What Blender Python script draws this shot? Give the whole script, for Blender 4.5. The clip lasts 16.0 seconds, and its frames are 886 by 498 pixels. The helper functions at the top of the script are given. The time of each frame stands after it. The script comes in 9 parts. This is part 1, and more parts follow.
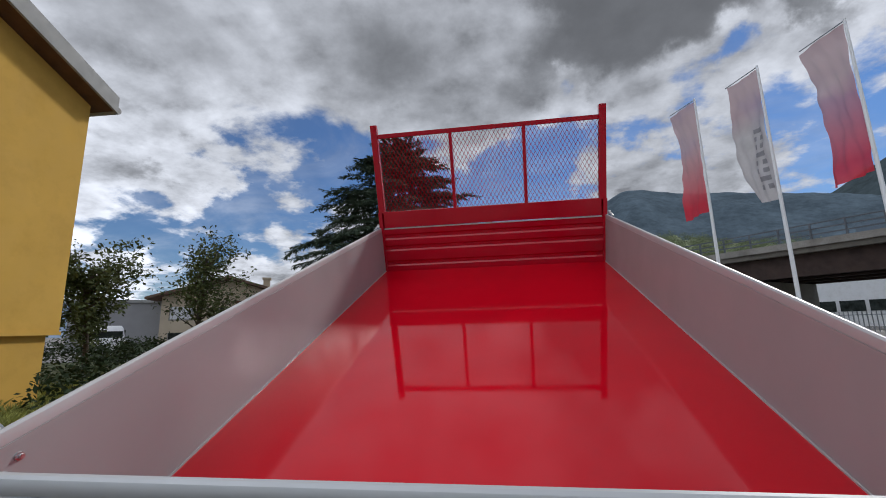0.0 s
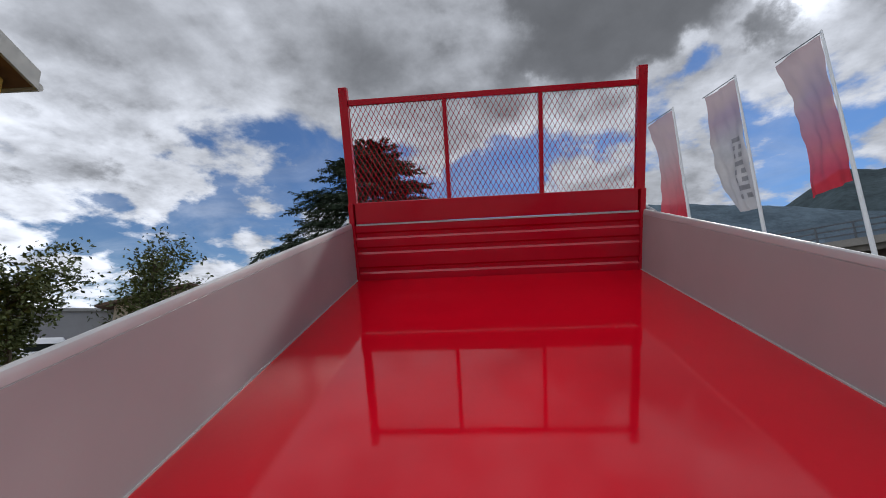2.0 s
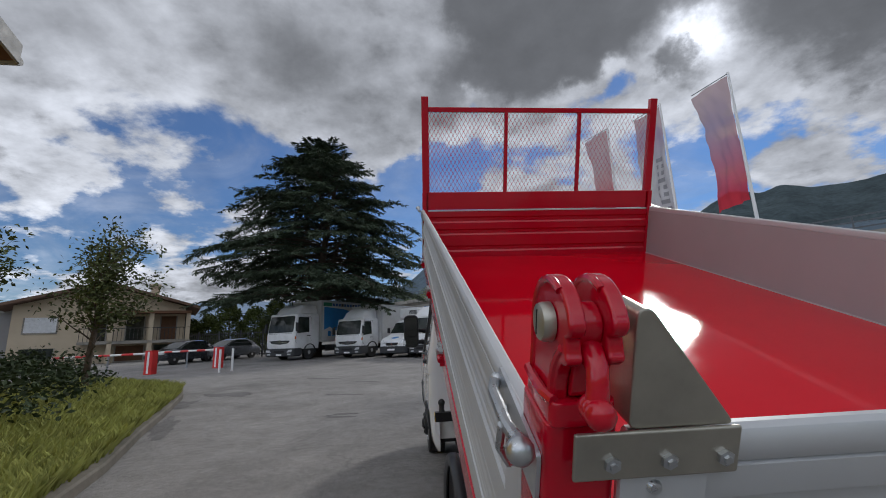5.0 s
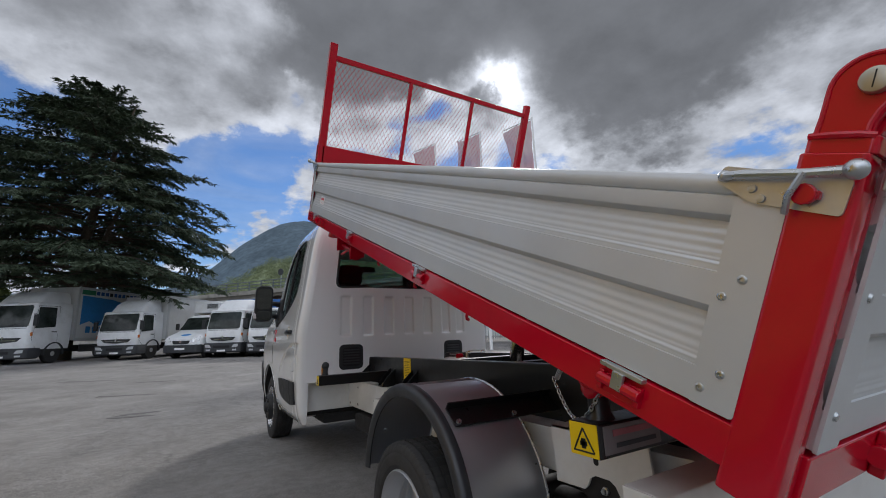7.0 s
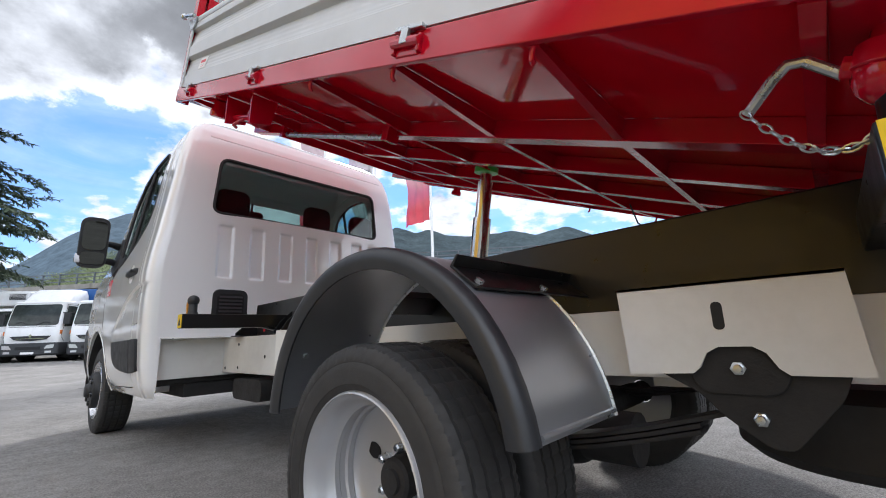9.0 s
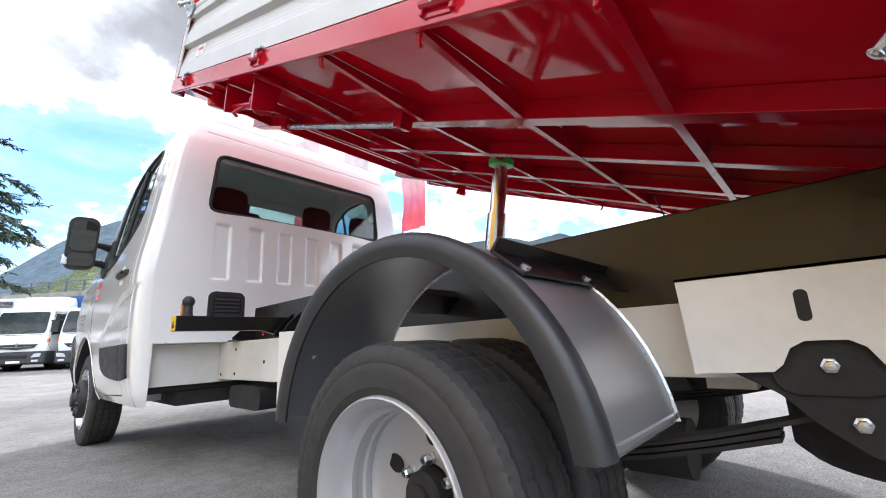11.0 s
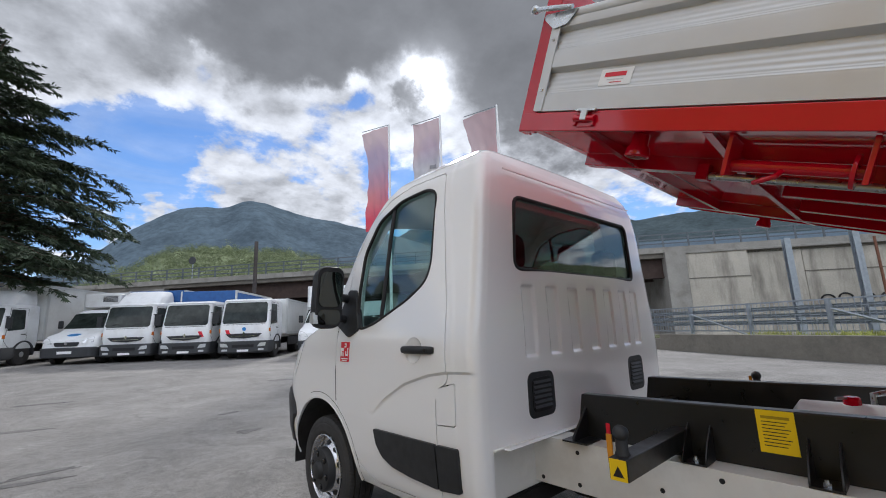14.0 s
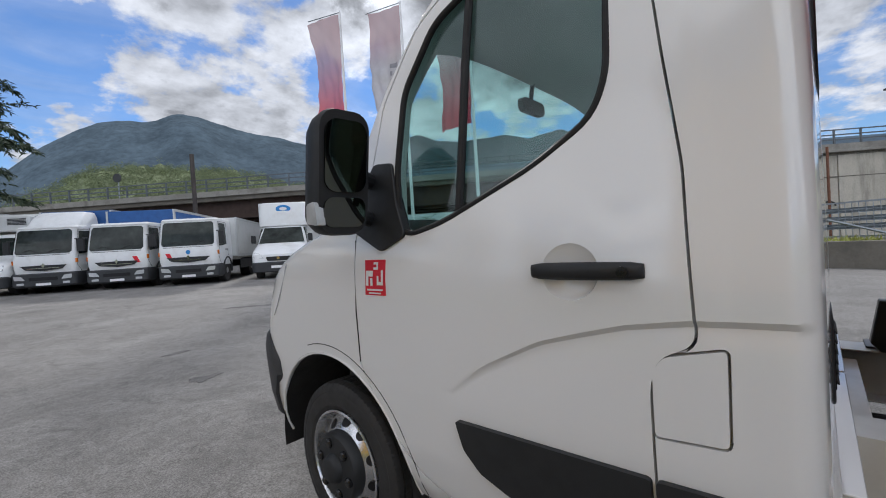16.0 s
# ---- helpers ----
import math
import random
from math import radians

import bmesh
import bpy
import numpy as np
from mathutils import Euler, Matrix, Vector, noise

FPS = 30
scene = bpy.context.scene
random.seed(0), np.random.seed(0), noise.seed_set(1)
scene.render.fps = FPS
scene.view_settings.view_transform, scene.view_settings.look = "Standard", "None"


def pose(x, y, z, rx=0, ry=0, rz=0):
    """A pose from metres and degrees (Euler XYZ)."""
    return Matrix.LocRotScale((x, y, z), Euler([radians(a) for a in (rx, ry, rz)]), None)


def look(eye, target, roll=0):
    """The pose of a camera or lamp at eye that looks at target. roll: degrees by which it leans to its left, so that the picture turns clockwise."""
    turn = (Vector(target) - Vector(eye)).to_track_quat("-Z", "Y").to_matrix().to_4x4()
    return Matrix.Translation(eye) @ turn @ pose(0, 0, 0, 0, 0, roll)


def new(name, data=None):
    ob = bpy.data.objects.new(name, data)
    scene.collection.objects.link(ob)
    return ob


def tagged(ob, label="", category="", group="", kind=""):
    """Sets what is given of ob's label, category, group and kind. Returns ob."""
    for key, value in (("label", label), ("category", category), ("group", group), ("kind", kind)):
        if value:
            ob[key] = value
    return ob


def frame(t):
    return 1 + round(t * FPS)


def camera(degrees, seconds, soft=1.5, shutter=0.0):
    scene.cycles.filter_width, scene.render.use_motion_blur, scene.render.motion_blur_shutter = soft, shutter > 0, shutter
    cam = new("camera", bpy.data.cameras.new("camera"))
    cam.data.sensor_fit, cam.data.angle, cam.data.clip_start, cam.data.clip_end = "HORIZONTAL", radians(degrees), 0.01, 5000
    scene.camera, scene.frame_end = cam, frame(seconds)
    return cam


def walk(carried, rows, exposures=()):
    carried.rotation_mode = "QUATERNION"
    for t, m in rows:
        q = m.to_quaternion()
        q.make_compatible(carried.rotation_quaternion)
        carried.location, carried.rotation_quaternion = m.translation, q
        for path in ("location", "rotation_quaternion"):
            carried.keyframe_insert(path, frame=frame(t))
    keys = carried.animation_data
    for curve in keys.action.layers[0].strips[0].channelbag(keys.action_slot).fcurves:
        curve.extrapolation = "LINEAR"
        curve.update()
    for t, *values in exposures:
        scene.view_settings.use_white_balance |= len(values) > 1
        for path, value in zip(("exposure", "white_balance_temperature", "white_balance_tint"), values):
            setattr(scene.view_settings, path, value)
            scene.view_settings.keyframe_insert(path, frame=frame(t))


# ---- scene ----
# the camera: a lens of 93.5 degrees, carried round a tipper truck
cam = camera(93.5, 16.0, soft=1.0)
PATH = [
    (0, (0.101, -0.770, 1.537), (-0.178, 1.176, 1.905), -1.5),
    (0.5, (0.040, -0.524, 1.542), (-0.206, 1.425, 1.916), -1.5),
    (1, (-0.059, -0.282, 1.597), (-0.270, 1.669, 1.979), -1.6),
    (1.5, (-0.099, -0.024, 1.635), (-0.279, 1.929, 2.028), -1.7),
    (2, (-0.143, 0.117, 1.680), (-0.296, 2.071, 2.079), -1.7),
    (2.5, (-0.276, 0.078, 1.667), (-0.399, 2.033, 2.074), -1.7),
    (3, (-0.463, -0.149, 1.575), (-0.571, 1.802, 2.002), -1.5),
    (5.5, (-1.362, -0.504, 1.364), (-1.012, 1.424, 1.765), -2.4),
    (6, (-1.557, -0.47, 1.319), (-0.974, 1.401, 1.715), -2.3),
    (6.5, (-1.756, -0.401, 1.235), (-0.945, 1.383, 1.632), -2.0),
    (7, (-1.823, -0.245, 1.085), (-0.815, 1.436, 1.484), -1.9),
    (7.5, (-1.881, -0.13, 0.959), (-0.711, 1.443, 1.358), -1.7),
    (8, (-1.957, 0.09, 0.918), (-0.663, 1.563, 1.315), -1.8),
    (8.5, (-1.853, 0.35, 0.825), (-0.465, 1.735, 1.221), -2.0),
    (9, (-1.639, 0.608, 0.654), (-0.198, 1.933, 1.063), -2.3),
    (9.2, (-1.589, 0.676, 0.586), (-0.133, 1.985, 0.993), -2.5),
    (11.5, (-1.628, 0.8, 0.689), (-0.178, 2.102, 1.136), -2.5),
    (12, (-1.895, 0.912, 1.032), (-0.468, 2.241, 1.477), -2.2),
    (12.5, (-2.062, 1.143, 1.175), (-0.666, 2.507, 1.613), -1.9),
    (13, (-2.14, 1.502, 1.235), (-0.779, 2.905, 1.66), -1.8),
    (13.5, (-2.287, 1.898, 1.268), (-0.955, 3.332, 1.681), -1.9),
    (14, (-2.409, 2.246, 1.265), (-1.087, 3.702, 1.629), -2.1),
    (14.5, (-2.424, 2.608, 1.257), (-1.092, 4.073, 1.536), -2.5),
    (15, (-2.35, 2.994, 1.261), (-0.982, 4.445, 1.418), -3.0),
    (15.5, (-2.162, 3.322, 1.24), (-0.742, 4.731, 1.293), -3.0),
    (16, (-1.948, 3.598, 1.233), (-0.462, 4.936, 1.201), -3.5),
]
EXPOSURES = [(t, stops, 6250, 10) for t, stops in (
    (0, -0.25), (3, -0.25), (5.5, -0.3), (6.5, 0.0), (7, 0.0), (8, 0.31), (8.5, 0.48), (9, 1.02), (9.2, 1.1), (10.3, 1.7), (11.3, 1.65), (11.6, 1.6), (12, 1.25), (12.5, 0.78), (13.5, 0.55), (14.5, 0.25), (15, 0.17), (16, 0.2))]
walk(cam, [(t, look(eye, target, roll)) for t, eye, target, roll in PATH], EXPOSURES)

# ---- sky, sun ----
SUN_AZ, SUN_EL = radians(40.7), radians(34)
SUN_DIR = Vector((math.sin(SUN_AZ) * math.cos(SUN_EL), math.cos(SUN_AZ) * math.cos(SUN_EL), math.sin(SUN_EL)))
world = bpy.data.worlds.new("sky")
scene.world = world
world.use_nodes = True
wt = world.node_tree
wt.nodes.clear()


def wn(kind, **settings):
    node = wt.nodes.new(kind)
    for key, value in settings.items():
        node.inputs[key].default_value = value
    return node


def wmath(op, a, b=None, clamp=False):
    node = wt.nodes.new("ShaderNodeMath")
    node.operation, node.use_clamp = op, clamp
    for slot, value in ((0, a), (1, b)):
        if value is None:
            continue
        if isinstance(value, (int, float)):
            node.inputs[slot].default_value = value
        else:
            wt.links.new(value, node.inputs[slot])
    return node.outputs[0]


def wramp(value, lo, hi, to_lo=0.0, to_hi=1.0):
    node = wt.nodes.new("ShaderNodeMapRange")
    node.interpolation_type = "SMOOTHSTEP"
    wt.links.new(value, node.inputs[0])
    for slot, v in zip((1, 2, 3, 4), (lo, hi, to_lo, to_hi)):
        node.inputs[slot].default_value = v
    return node.outputs[0]


coord = wn("ShaderNodeTexCoord")
sep = wn("ShaderNodeSeparateXYZ")
wt.links.new(coord.outputs["Generated"], sep.inputs[0])
height = wmath("ADD", wmath("MAXIMUM", sep.outputs[2], 0.0), 0.24)
flat = wn("ShaderNodeCombineXYZ")
wt.links.new(wmath("DIVIDE", sep.outputs[0], height), flat.inputs[0])
wt.links.new(wmath("DIVIDE", sep.outputs[1], height), flat.inputs[1])
flat.inputs[2].default_value = 3.7


def cloud_noise(scale, detail, rough, shift, warp):
    shifted = wn("ShaderNodeVectorMath")
    shifted.operation = "ADD"
    wt.links.new(flat.outputs[0], shifted.inputs[0])
    shifted.inputs[1].default_value = shift
    tex = wn("ShaderNodeTexNoise", Scale=scale, Detail=detail, Roughness=rough, Distortion=warp)
    wt.links.new(shifted.outputs[0], tex.inputs["Vector"])
    return tex.outputs[0]


big = cloud_noise(1.0, 2.0, 0.5, (5.3, 1.9, 0.0), 0.3)
puffs = cloud_noise(3.9, 9.0, 0.56, (2.1, 7.4, 0.0), 0.10)
puffs_sunward = cloud_noise(3.9, 9.0, 0.56, (2.1 + 0.045, 7.4 + 0.05, 0.0), 0.10)
fine = cloud_noise(11.0, 7.0, 0.65, (9.1, 3.3, 0.0), 0.1)

# the weather: banks of deep cloud, puffs and clear gaps, by bearing and height in degrees, with ragged edges
rag = wn("ShaderNodeTexNoise", Scale=7.0, Detail=6.0, Roughness=0.6)
wt.links.new(coord.outputs["Generated"], rag.inputs["Vector"])
rag_mid = wn("ShaderNodeVectorMath")
rag_mid.operation = "SUBTRACT"
wt.links.new(rag.outputs["Color"], rag_mid.inputs[0])
rag_mid.inputs[1].default_value = (0.5, 0.5, 0.5)
ragged = wn("ShaderNodeVectorMath")
ragged.operation = "MULTIPLY_ADD"
wt.links.new(rag_mid.outputs[0], ragged.inputs[0])
ragged.inputs[1].default_value = (0.22, 0.22, 0.22)
wt.links.new(coord.outputs["Generated"], ragged.inputs[2])


def bank(bearing, up, spread, amount):
    a, e = radians(bearing), radians(up)
    node = wn("ShaderNodeVectorMath")
    node.operation = "DISTANCE"
    wt.links.new(ragged.outputs[0], node.inputs[0])
    node.inputs[1].default_value = (math.sin(a) * math.cos(e), math.cos(a) * math.cos(e), math.sin(e))
    return wramp(node.outputs["Value"], radians(spread) * 1.6, radians(spread) * 0.25, 0.0, amount)


DEEP = [(40, 42, 5.5, 1.3), (31, 41, 5, 0.8), (-14, 34, 8, 0.5), (20, 39, 9, 1.6), (58, 34, 12, 1.4), (38.5, 29.8, 2.2, 0.9), (78, 30, 14, 0.7), (48, 18, 4, 0.6), (-60, 28, 16, 0.5)]
WHITE_PUFFS = [(20, 16.5, 4.5, 0.7), (27, 16, 4, 0.6), (7, 14, 2.5, 0.5), (-30, 7, 5, 0.8), (-18, 8, 4, 0.6), (-23, 6, 4, 0.5), (-52, 9, 6, 0.5), (-40, 19, 5, 0.35), (-20, 15, 3, 0.35), (6, 31.5, 4, 0.5), (-3, 26, 5, 0.5), (19, 26, 3.5, 0.5), (28, 22.5, 4.5, 0.5), (34, 34, 4, 0.6), (-30, 16.5, 4, 0.4), (-25, 6, 4, 0.4), (15, 18.3, 4, 0.5), (58, 23, 4, 0.4), (-48, 20, 8, 0.5)]
CLEAR = [(-33, 18.5, 3, 0.37), (-45, 13, 4, 0.40), (-34, 12.5, 4, 0.45), (-24, 20, 4, 0.40), (-24, 11.5, 3, 0.40), (3.5, 19, 5, 0.62), (-16, 20, 6, 0.62), (10, 29, 2.4, 0.5), (29.5, 30.5, 2.5, 0.62), (53, 19.5, 3, 0.44), (7, 22.5, 4, 0.5), (-8, 12, 7, 0.5), (24, 30, 2.5, 0.31), (-62, 12, 7, 0.37)]
weather = None
for rows_of, sign in ((DEEP, 1), (WHITE_PUFFS, 1), (CLEAR, -1)):
    for b, u, sp, am in rows_of:
        one = bank(b, u, sp, sign * am)
        weather = one if weather is None else wmath("ADD", weather, one)
broken = wmath("ADD", wmath("MULTIPLY", wmath("SUBTRACT", puffs, 0.5), 3.7), wmath("MULTIPLY", wmath("SUBTRACT", big, 0.5), 0.9))
broken = wmath("ADD", broken, wmath("MULTIPLY", wmath("SUBTRACT", fine, 0.5), 0.9))
# the high deck is smoother and closed; below it the cloud breaks up
broken = wmath("MULTIPLY", broken, wramp(sep.outputs[2], 0.38, 0.56, 1.0, 0.34))
density = wmath("ADD", wmath("ADD", broken, weather), wramp(sep.outputs[2], 0.36, 0.58, 0.20, 0.80))
cover = wramp(density, -0.10, 0.55)
wisps = cloud_noise(2.3, 7.0, 0.6, (1.7, 4.9, 0.0), 0.9)
cover = wmath("MAXIMUM", cover, wramp(wisps, 0.38, 0.78, 0.03, 0.34))
thick = wramp(density, 0.45, 2.0)
relief = wmath("MULTIPLY", wmath("MULTIPLY", wmath("SUBTRACT", puffs, puffs_sunward), 2.2), wramp(thick, 0.2, 0.8, 1.0, 0.35))

sky = wt.nodes.new("ShaderNodeTexSky")
sky.sky_type, sky.sun_disc = "NISHITA", False
sky.sun_elevation, sky.sun_rotation = SUN_EL, SUN_AZ
sky.air_density, sky.dust_density, sky.ozone_density = 1.2, 0.0, 5.0
sky_dim = wn("ShaderNodeVectorMath")
sky_dim.operation = "MULTIPLY"
sky_dim.inputs[1].default_value = (0.067, 0.078, 0.096)
wt.links.new(sky.outputs[0], sky_dim.inputs[0])

# clouds: white where thin, grey where deep, brighter towards the sun that they veil
dot = wn("ShaderNodeVectorMath")
dot.operation = "DOT_PRODUCT"
wt.links.new(coord.outputs["Generated"], dot.inputs[0])
dot.inputs[1].default_value = SUN_DIR
toward = wmath("MAXIMUM", dot.outputs["Value"], 0.0)
glow_wide = wmath("MULTIPLY", wmath("POWER", toward, 26.0), 0.40)
glow_near = wmath("MULTIPLY", wmath("POWER", toward, 500.0), 4.5)
veil = wmath("MULTIPLY", wmath("SUBTRACT", 1.0, wmath("MULTIPLY", thick, 0.75)), wmath("ADD", glow_near, glow_wide))
body = wramp(thick, 0.0, 1.0, 0.57, 0.18)
soft_shade = wmath("MULTIPLY", body, wmath("MAXIMUM", wmath("ADD", 0.95, relief), 0.35))
# clouds opposite the sun are lit from the front
front_lit = wramp(dot.outputs["Value"], 0.70, -0.40, 1.0, 2.75)
cloud_light = wmath("MULTIPLY", wmath("MULTIPLY", soft_shade, front_lit), wmath("ADD", 1.0, veil))
cloud = wn("ShaderNodeCombineColor")
wt.links.new(wmath("MULTIPLY", cloud_light, 0.96), cloud.inputs[0])
wt.links.new(wmath("MULTIPLY", cloud_light, 0.99), cloud.inputs[1])
wt.links.new(wmath("MULTIPLY", cloud_light, 1.065), cloud.inputs[2])
mix = wt.nodes.new("ShaderNodeMix")
mix.data_type = "RGBA"
wt.links.new(cover, mix.inputs[0])
wt.links.new(sky_dim.outputs[0], mix.inputs[6])
wt.links.new(cloud.outputs[0], mix.inputs[7])
back = wn("ShaderNodeBackground", Strength=1.0)
wt.links.new(mix.outputs[2], back.inputs[0])
wo = wn("ShaderNodeOutputWorld")
wt.links.new(back.outputs[0], wo.inputs[0])

sun = new("sun", bpy.data.lights.new("sun", "SUN"))
sun.data.energy, sun.data.angle, sun.data.color = 1.7, radians(6), (1.0, 0.96, 0.91)
sun.matrix_world = look(SUN_DIR * 60, (0, 0, 0))

# ---- materials ----
def material(name, color, rough=0.5, metal=0.0, coat=0.0, vary=0.12, scale=6.0, bump=0.0, bump_scale=60.0, dirt=None,
             dirt_amount=0.0, dirt_scale=2.5, rough_vary=0.08, spec=0.5, trans=0.0, ior=1.45, per_object=0.0, grain=0.0, streak=0.0):
    mat = bpy.data.materials.new(name)
    mat.use_nodes = True
    nt = mat.node_tree
    bsdf = nt.nodes["Principled BSDF"]
    co = nt.nodes.new("ShaderNodeTexCoord")

    def noise_at(size, detail=4.0, rg=0.6, tall=0.0):
        n = nt.nodes.new("ShaderNodeTexNoise")
        n.inputs["Scale"].default_value, n.inputs["Detail"].default_value, n.inputs["Roughness"].default_value = size, detail, rg
        if tall:
            squash = nt.nodes.new("ShaderNodeVectorMath")
            squash.operation = "MULTIPLY"
            squash.inputs[1].default_value = (1, 1, 1 - tall)
            nt.links.new(co.outputs["Object"], squash.inputs[0])
            nt.links.new(squash.outputs[0], n.inputs["Vector"])
        else:
            nt.links.new(co.outputs["Object"], n.inputs["Vector"])
        return n.outputs[0]

    def rng(value, lo, hi, a, b):
        n = nt.nodes.new("ShaderNodeMapRange")
        for slot, v in zip((1, 2, 3, 4), (lo, hi, a, b)):
            n.inputs[slot].default_value = v
        nt.links.new(value, n.inputs[0])
        return n.outputs[0]

    broad = noise_at(scale)
    hsv = nt.nodes.new("ShaderNodeHueSaturation")
    hsv.inputs["Color"].default_value = (*color, 1)
    value = rng(broad, 0.3, 0.7, 1 - vary, 1 + vary)
    if grain:
        speck = rng(noise_at(bump_scale, 3.0, 0.7), 0.3, 0.7, 1 - grain, 1 + grain)
        mul = nt.nodes.new("ShaderNodeMath")
        mul.operation = "MULTIPLY"
        nt.links.new(value, mul.inputs[0])
        nt.links.new(speck, mul.inputs[1])
        value = mul.outputs[0]
    if per_object:
        info = nt.nodes.new("ShaderNodeObjectInfo")
        mul = nt.nodes.new("ShaderNodeMath")
        mul.operation = "MULTIPLY"
        nt.links.new(value, mul.inputs[0])
        nt.links.new(rng(info.outputs["Random"], 0, 1, 1 - per_object, 1 + per_object), mul.inputs[1])
        value = mul.outputs[0]
    nt.links.new(value, hsv.inputs["Value"])
    out = hsv.outputs[0]
    if dirt:
        m = nt.nodes.new("ShaderNodeMix")
        m.data_type = "RGBA"
        nt.links.new(rng(noise_at(dirt_scale, 6.0, 0.65, streak), 0.48, 0.70, 0.0, dirt_amount), m.inputs[0])
        nt.links.new(out, m.inputs[6])
        m.inputs[7].default_value = (*dirt, 1)
        out = m.outputs[2]
    nt.links.new(out, bsdf.inputs["Base Color"])
    nt.links.new(rng(noise_at(scale * 2.3), 0.3, 0.7, max(0.02, rough - rough_vary), min(1, rough + rough_vary)), bsdf.inputs["Roughness"])
    bsdf.inputs["Metallic"].default_value = metal
    bsdf.inputs["Coat Weight"].default_value = coat
    bsdf.inputs["Coat Roughness"].default_value = 0.06
    bsdf.inputs["Specular IOR Level"].default_value = spec
    bsdf.inputs["Transmission Weight"].default_value = trans
    bsdf.inputs["IOR"].default_value = ior
    if bump:
        b = nt.nodes.new("ShaderNodeBump")
        b.inputs["Strength"].default_value, b.inputs["Distance"].default_value = bump, 0.02
        nt.links.new(noise_at(bump_scale, 5.0, 0.65), b.inputs["Height"])
        nt.links.new(b.outputs[0], bsdf.inputs["Normal"])
    return mat


RED = material("red_gloss_paint", (0.47, 0.0016, 0.016), 0.14, coat=0.35, spec=0.45, vary=0.05, rough_vary=0.05, bump=0.02, bump_scale=25)
RED_FLOOR = material("red_floor_paint", (0.60, 0.001, 0.012), 0.055, coat=0.0, spec=0.6, vary=0.05, scale=2.0, rough_vary=0.025, bump=0.012, bump_scale=5)
ALU = material("anodised_aluminium", (0.56, 0.57, 0.575), 0.42, metal=0.35, vary=0.05, scale=3.0, bump=0.015, bump_scale=80)
ALU_IN = material("grey_sheet_paint", (0.385, 0.37, 0.375), 0.38, metal=0.1, vary=0.04, scale=2.0, bump=0.01, bump_scale=60)
ZINC = material("zinc_plated_steel", (0.52, 0.54, 0.55), 0.30, metal=0.9, vary=0.12, scale=18, bump=0.03, bump_scale=90)
YZINC = material("dull_yellow_zinc_steel", (0.42, 0.40, 0.34), 0.36, metal=0.8, vary=0.12, scale=14, bump=0.03, bump_scale=90)
CHROME = material("polished_steel", (0.62, 0.62, 0.62), 0.12, metal=1.0, vary=0.05)
CYLINDER = material("hydraulic_cylinder_steel", (0.66, 0.63, 0.58), 0.16, metal=1.0, vary=0.1)
WHITE = material("white_car_paint", (0.80, 0.80, 0.80), 0.16, coat=1.0, vary=0.0, scale=1.5, rough_vary=0.0)
CREAM = material("cream_white_chassis_paint", (0.68, 0.67, 0.635), 0.38, coat=0.45, vary=0.04, scale=4, dirt=(0.25, 0.22, 0.18), dirt_amount=0.25)
BLACK = material("black_chassis_paint", (0.008, 0.008, 0.0085), 0.34, coat=0.12, vary=0.2, bump=0.02, bump_scale=40)
PLASTIC = material("black_plastic", (0.020, 0.021, 0.023), 0.55, vary=0.15, bump=0.05, bump_scale=220)
FENDER = material("dark_steel_fender", (0.50, 0.51, 0.53), 0.34, metal=0.8, vary=0.05, scale=3, bump=0.004, bump_scale=60)
RUBBER = material("tyre_rubber", (0.028, 0.027, 0.027), 0.62, vary=0.2, scale=8, bump=0.08, bump_scale=120, dirt=(0.05, 0.047, 0.043), dirt_amount=0.5)
SEAL = material("black_rubber_seal", (0.008, 0.008, 0.009), 0.6)
RIM = material("silver_wheel_paint", (0.46, 0.46, 0.47), 0.36, metal=0.5, vary=0.03)
RIM_BRIGHT = material("bright_wheel_paint", (0.62, 0.62, 0.63), 0.24, metal=0.9, vary=0.04)
DARK = material("dark_underbody", (0.018, 0.017, 0.017), 0.7, vary=0.3, bump=0.15, bump_scale=40)
YELLOW = material("yellow_sticker", (0.78, 0.52, 0.0), 0.45, vary=0.03)
INK = material("black_ink", (0.01, 0.01, 0.01), 0.5)
BADGE = material("red_badge", (0.62, 0.012, 0.03), 0.4, vary=0.02)
LETTER = material("white_print", (0.80, 0.80, 0.80), 0.45, vary=0.02)
GREEN = material("green_plastic_ring", (0.05, 0.45, 0.06), 0.4)
SEAT = material("dark_seat_cloth", (0.022, 0.022, 0.026), 0.85, vary=0.2, bump=0.1, bump_scale=150)
LAMP_RED = material("red_lamp_lens", (0.42, 0.01, 0.012), 0.12, coat=0.5, vary=0.05)
LAMP_AMBER = material("amber_lamp_lens", (0.62, 0.16, 0.02), 0.12, coat=0.5, vary=0.05)
LAMP_CLEAR = material("clear_lamp_lens", (0.62, 0.64, 0.66), 0.10, metal=0.3, coat=0.6, vary=0.08, scale=20)
LIP = material("black_rubber_lip", (0.030, 0.031, 0.034), 0.38, vary=0.12, bump=0.02, bump_scale=90)
GLOSS_BLACK = material("glossy_black_plastic", (0.012, 0.012, 0.013), 0.18, vary=0.1)
GREY_PLASTIC = material("dark_grey_plastic", (0.045, 0.046, 0.05), 0.5, vary=0.1, bump=0.04, bump_scale=180)

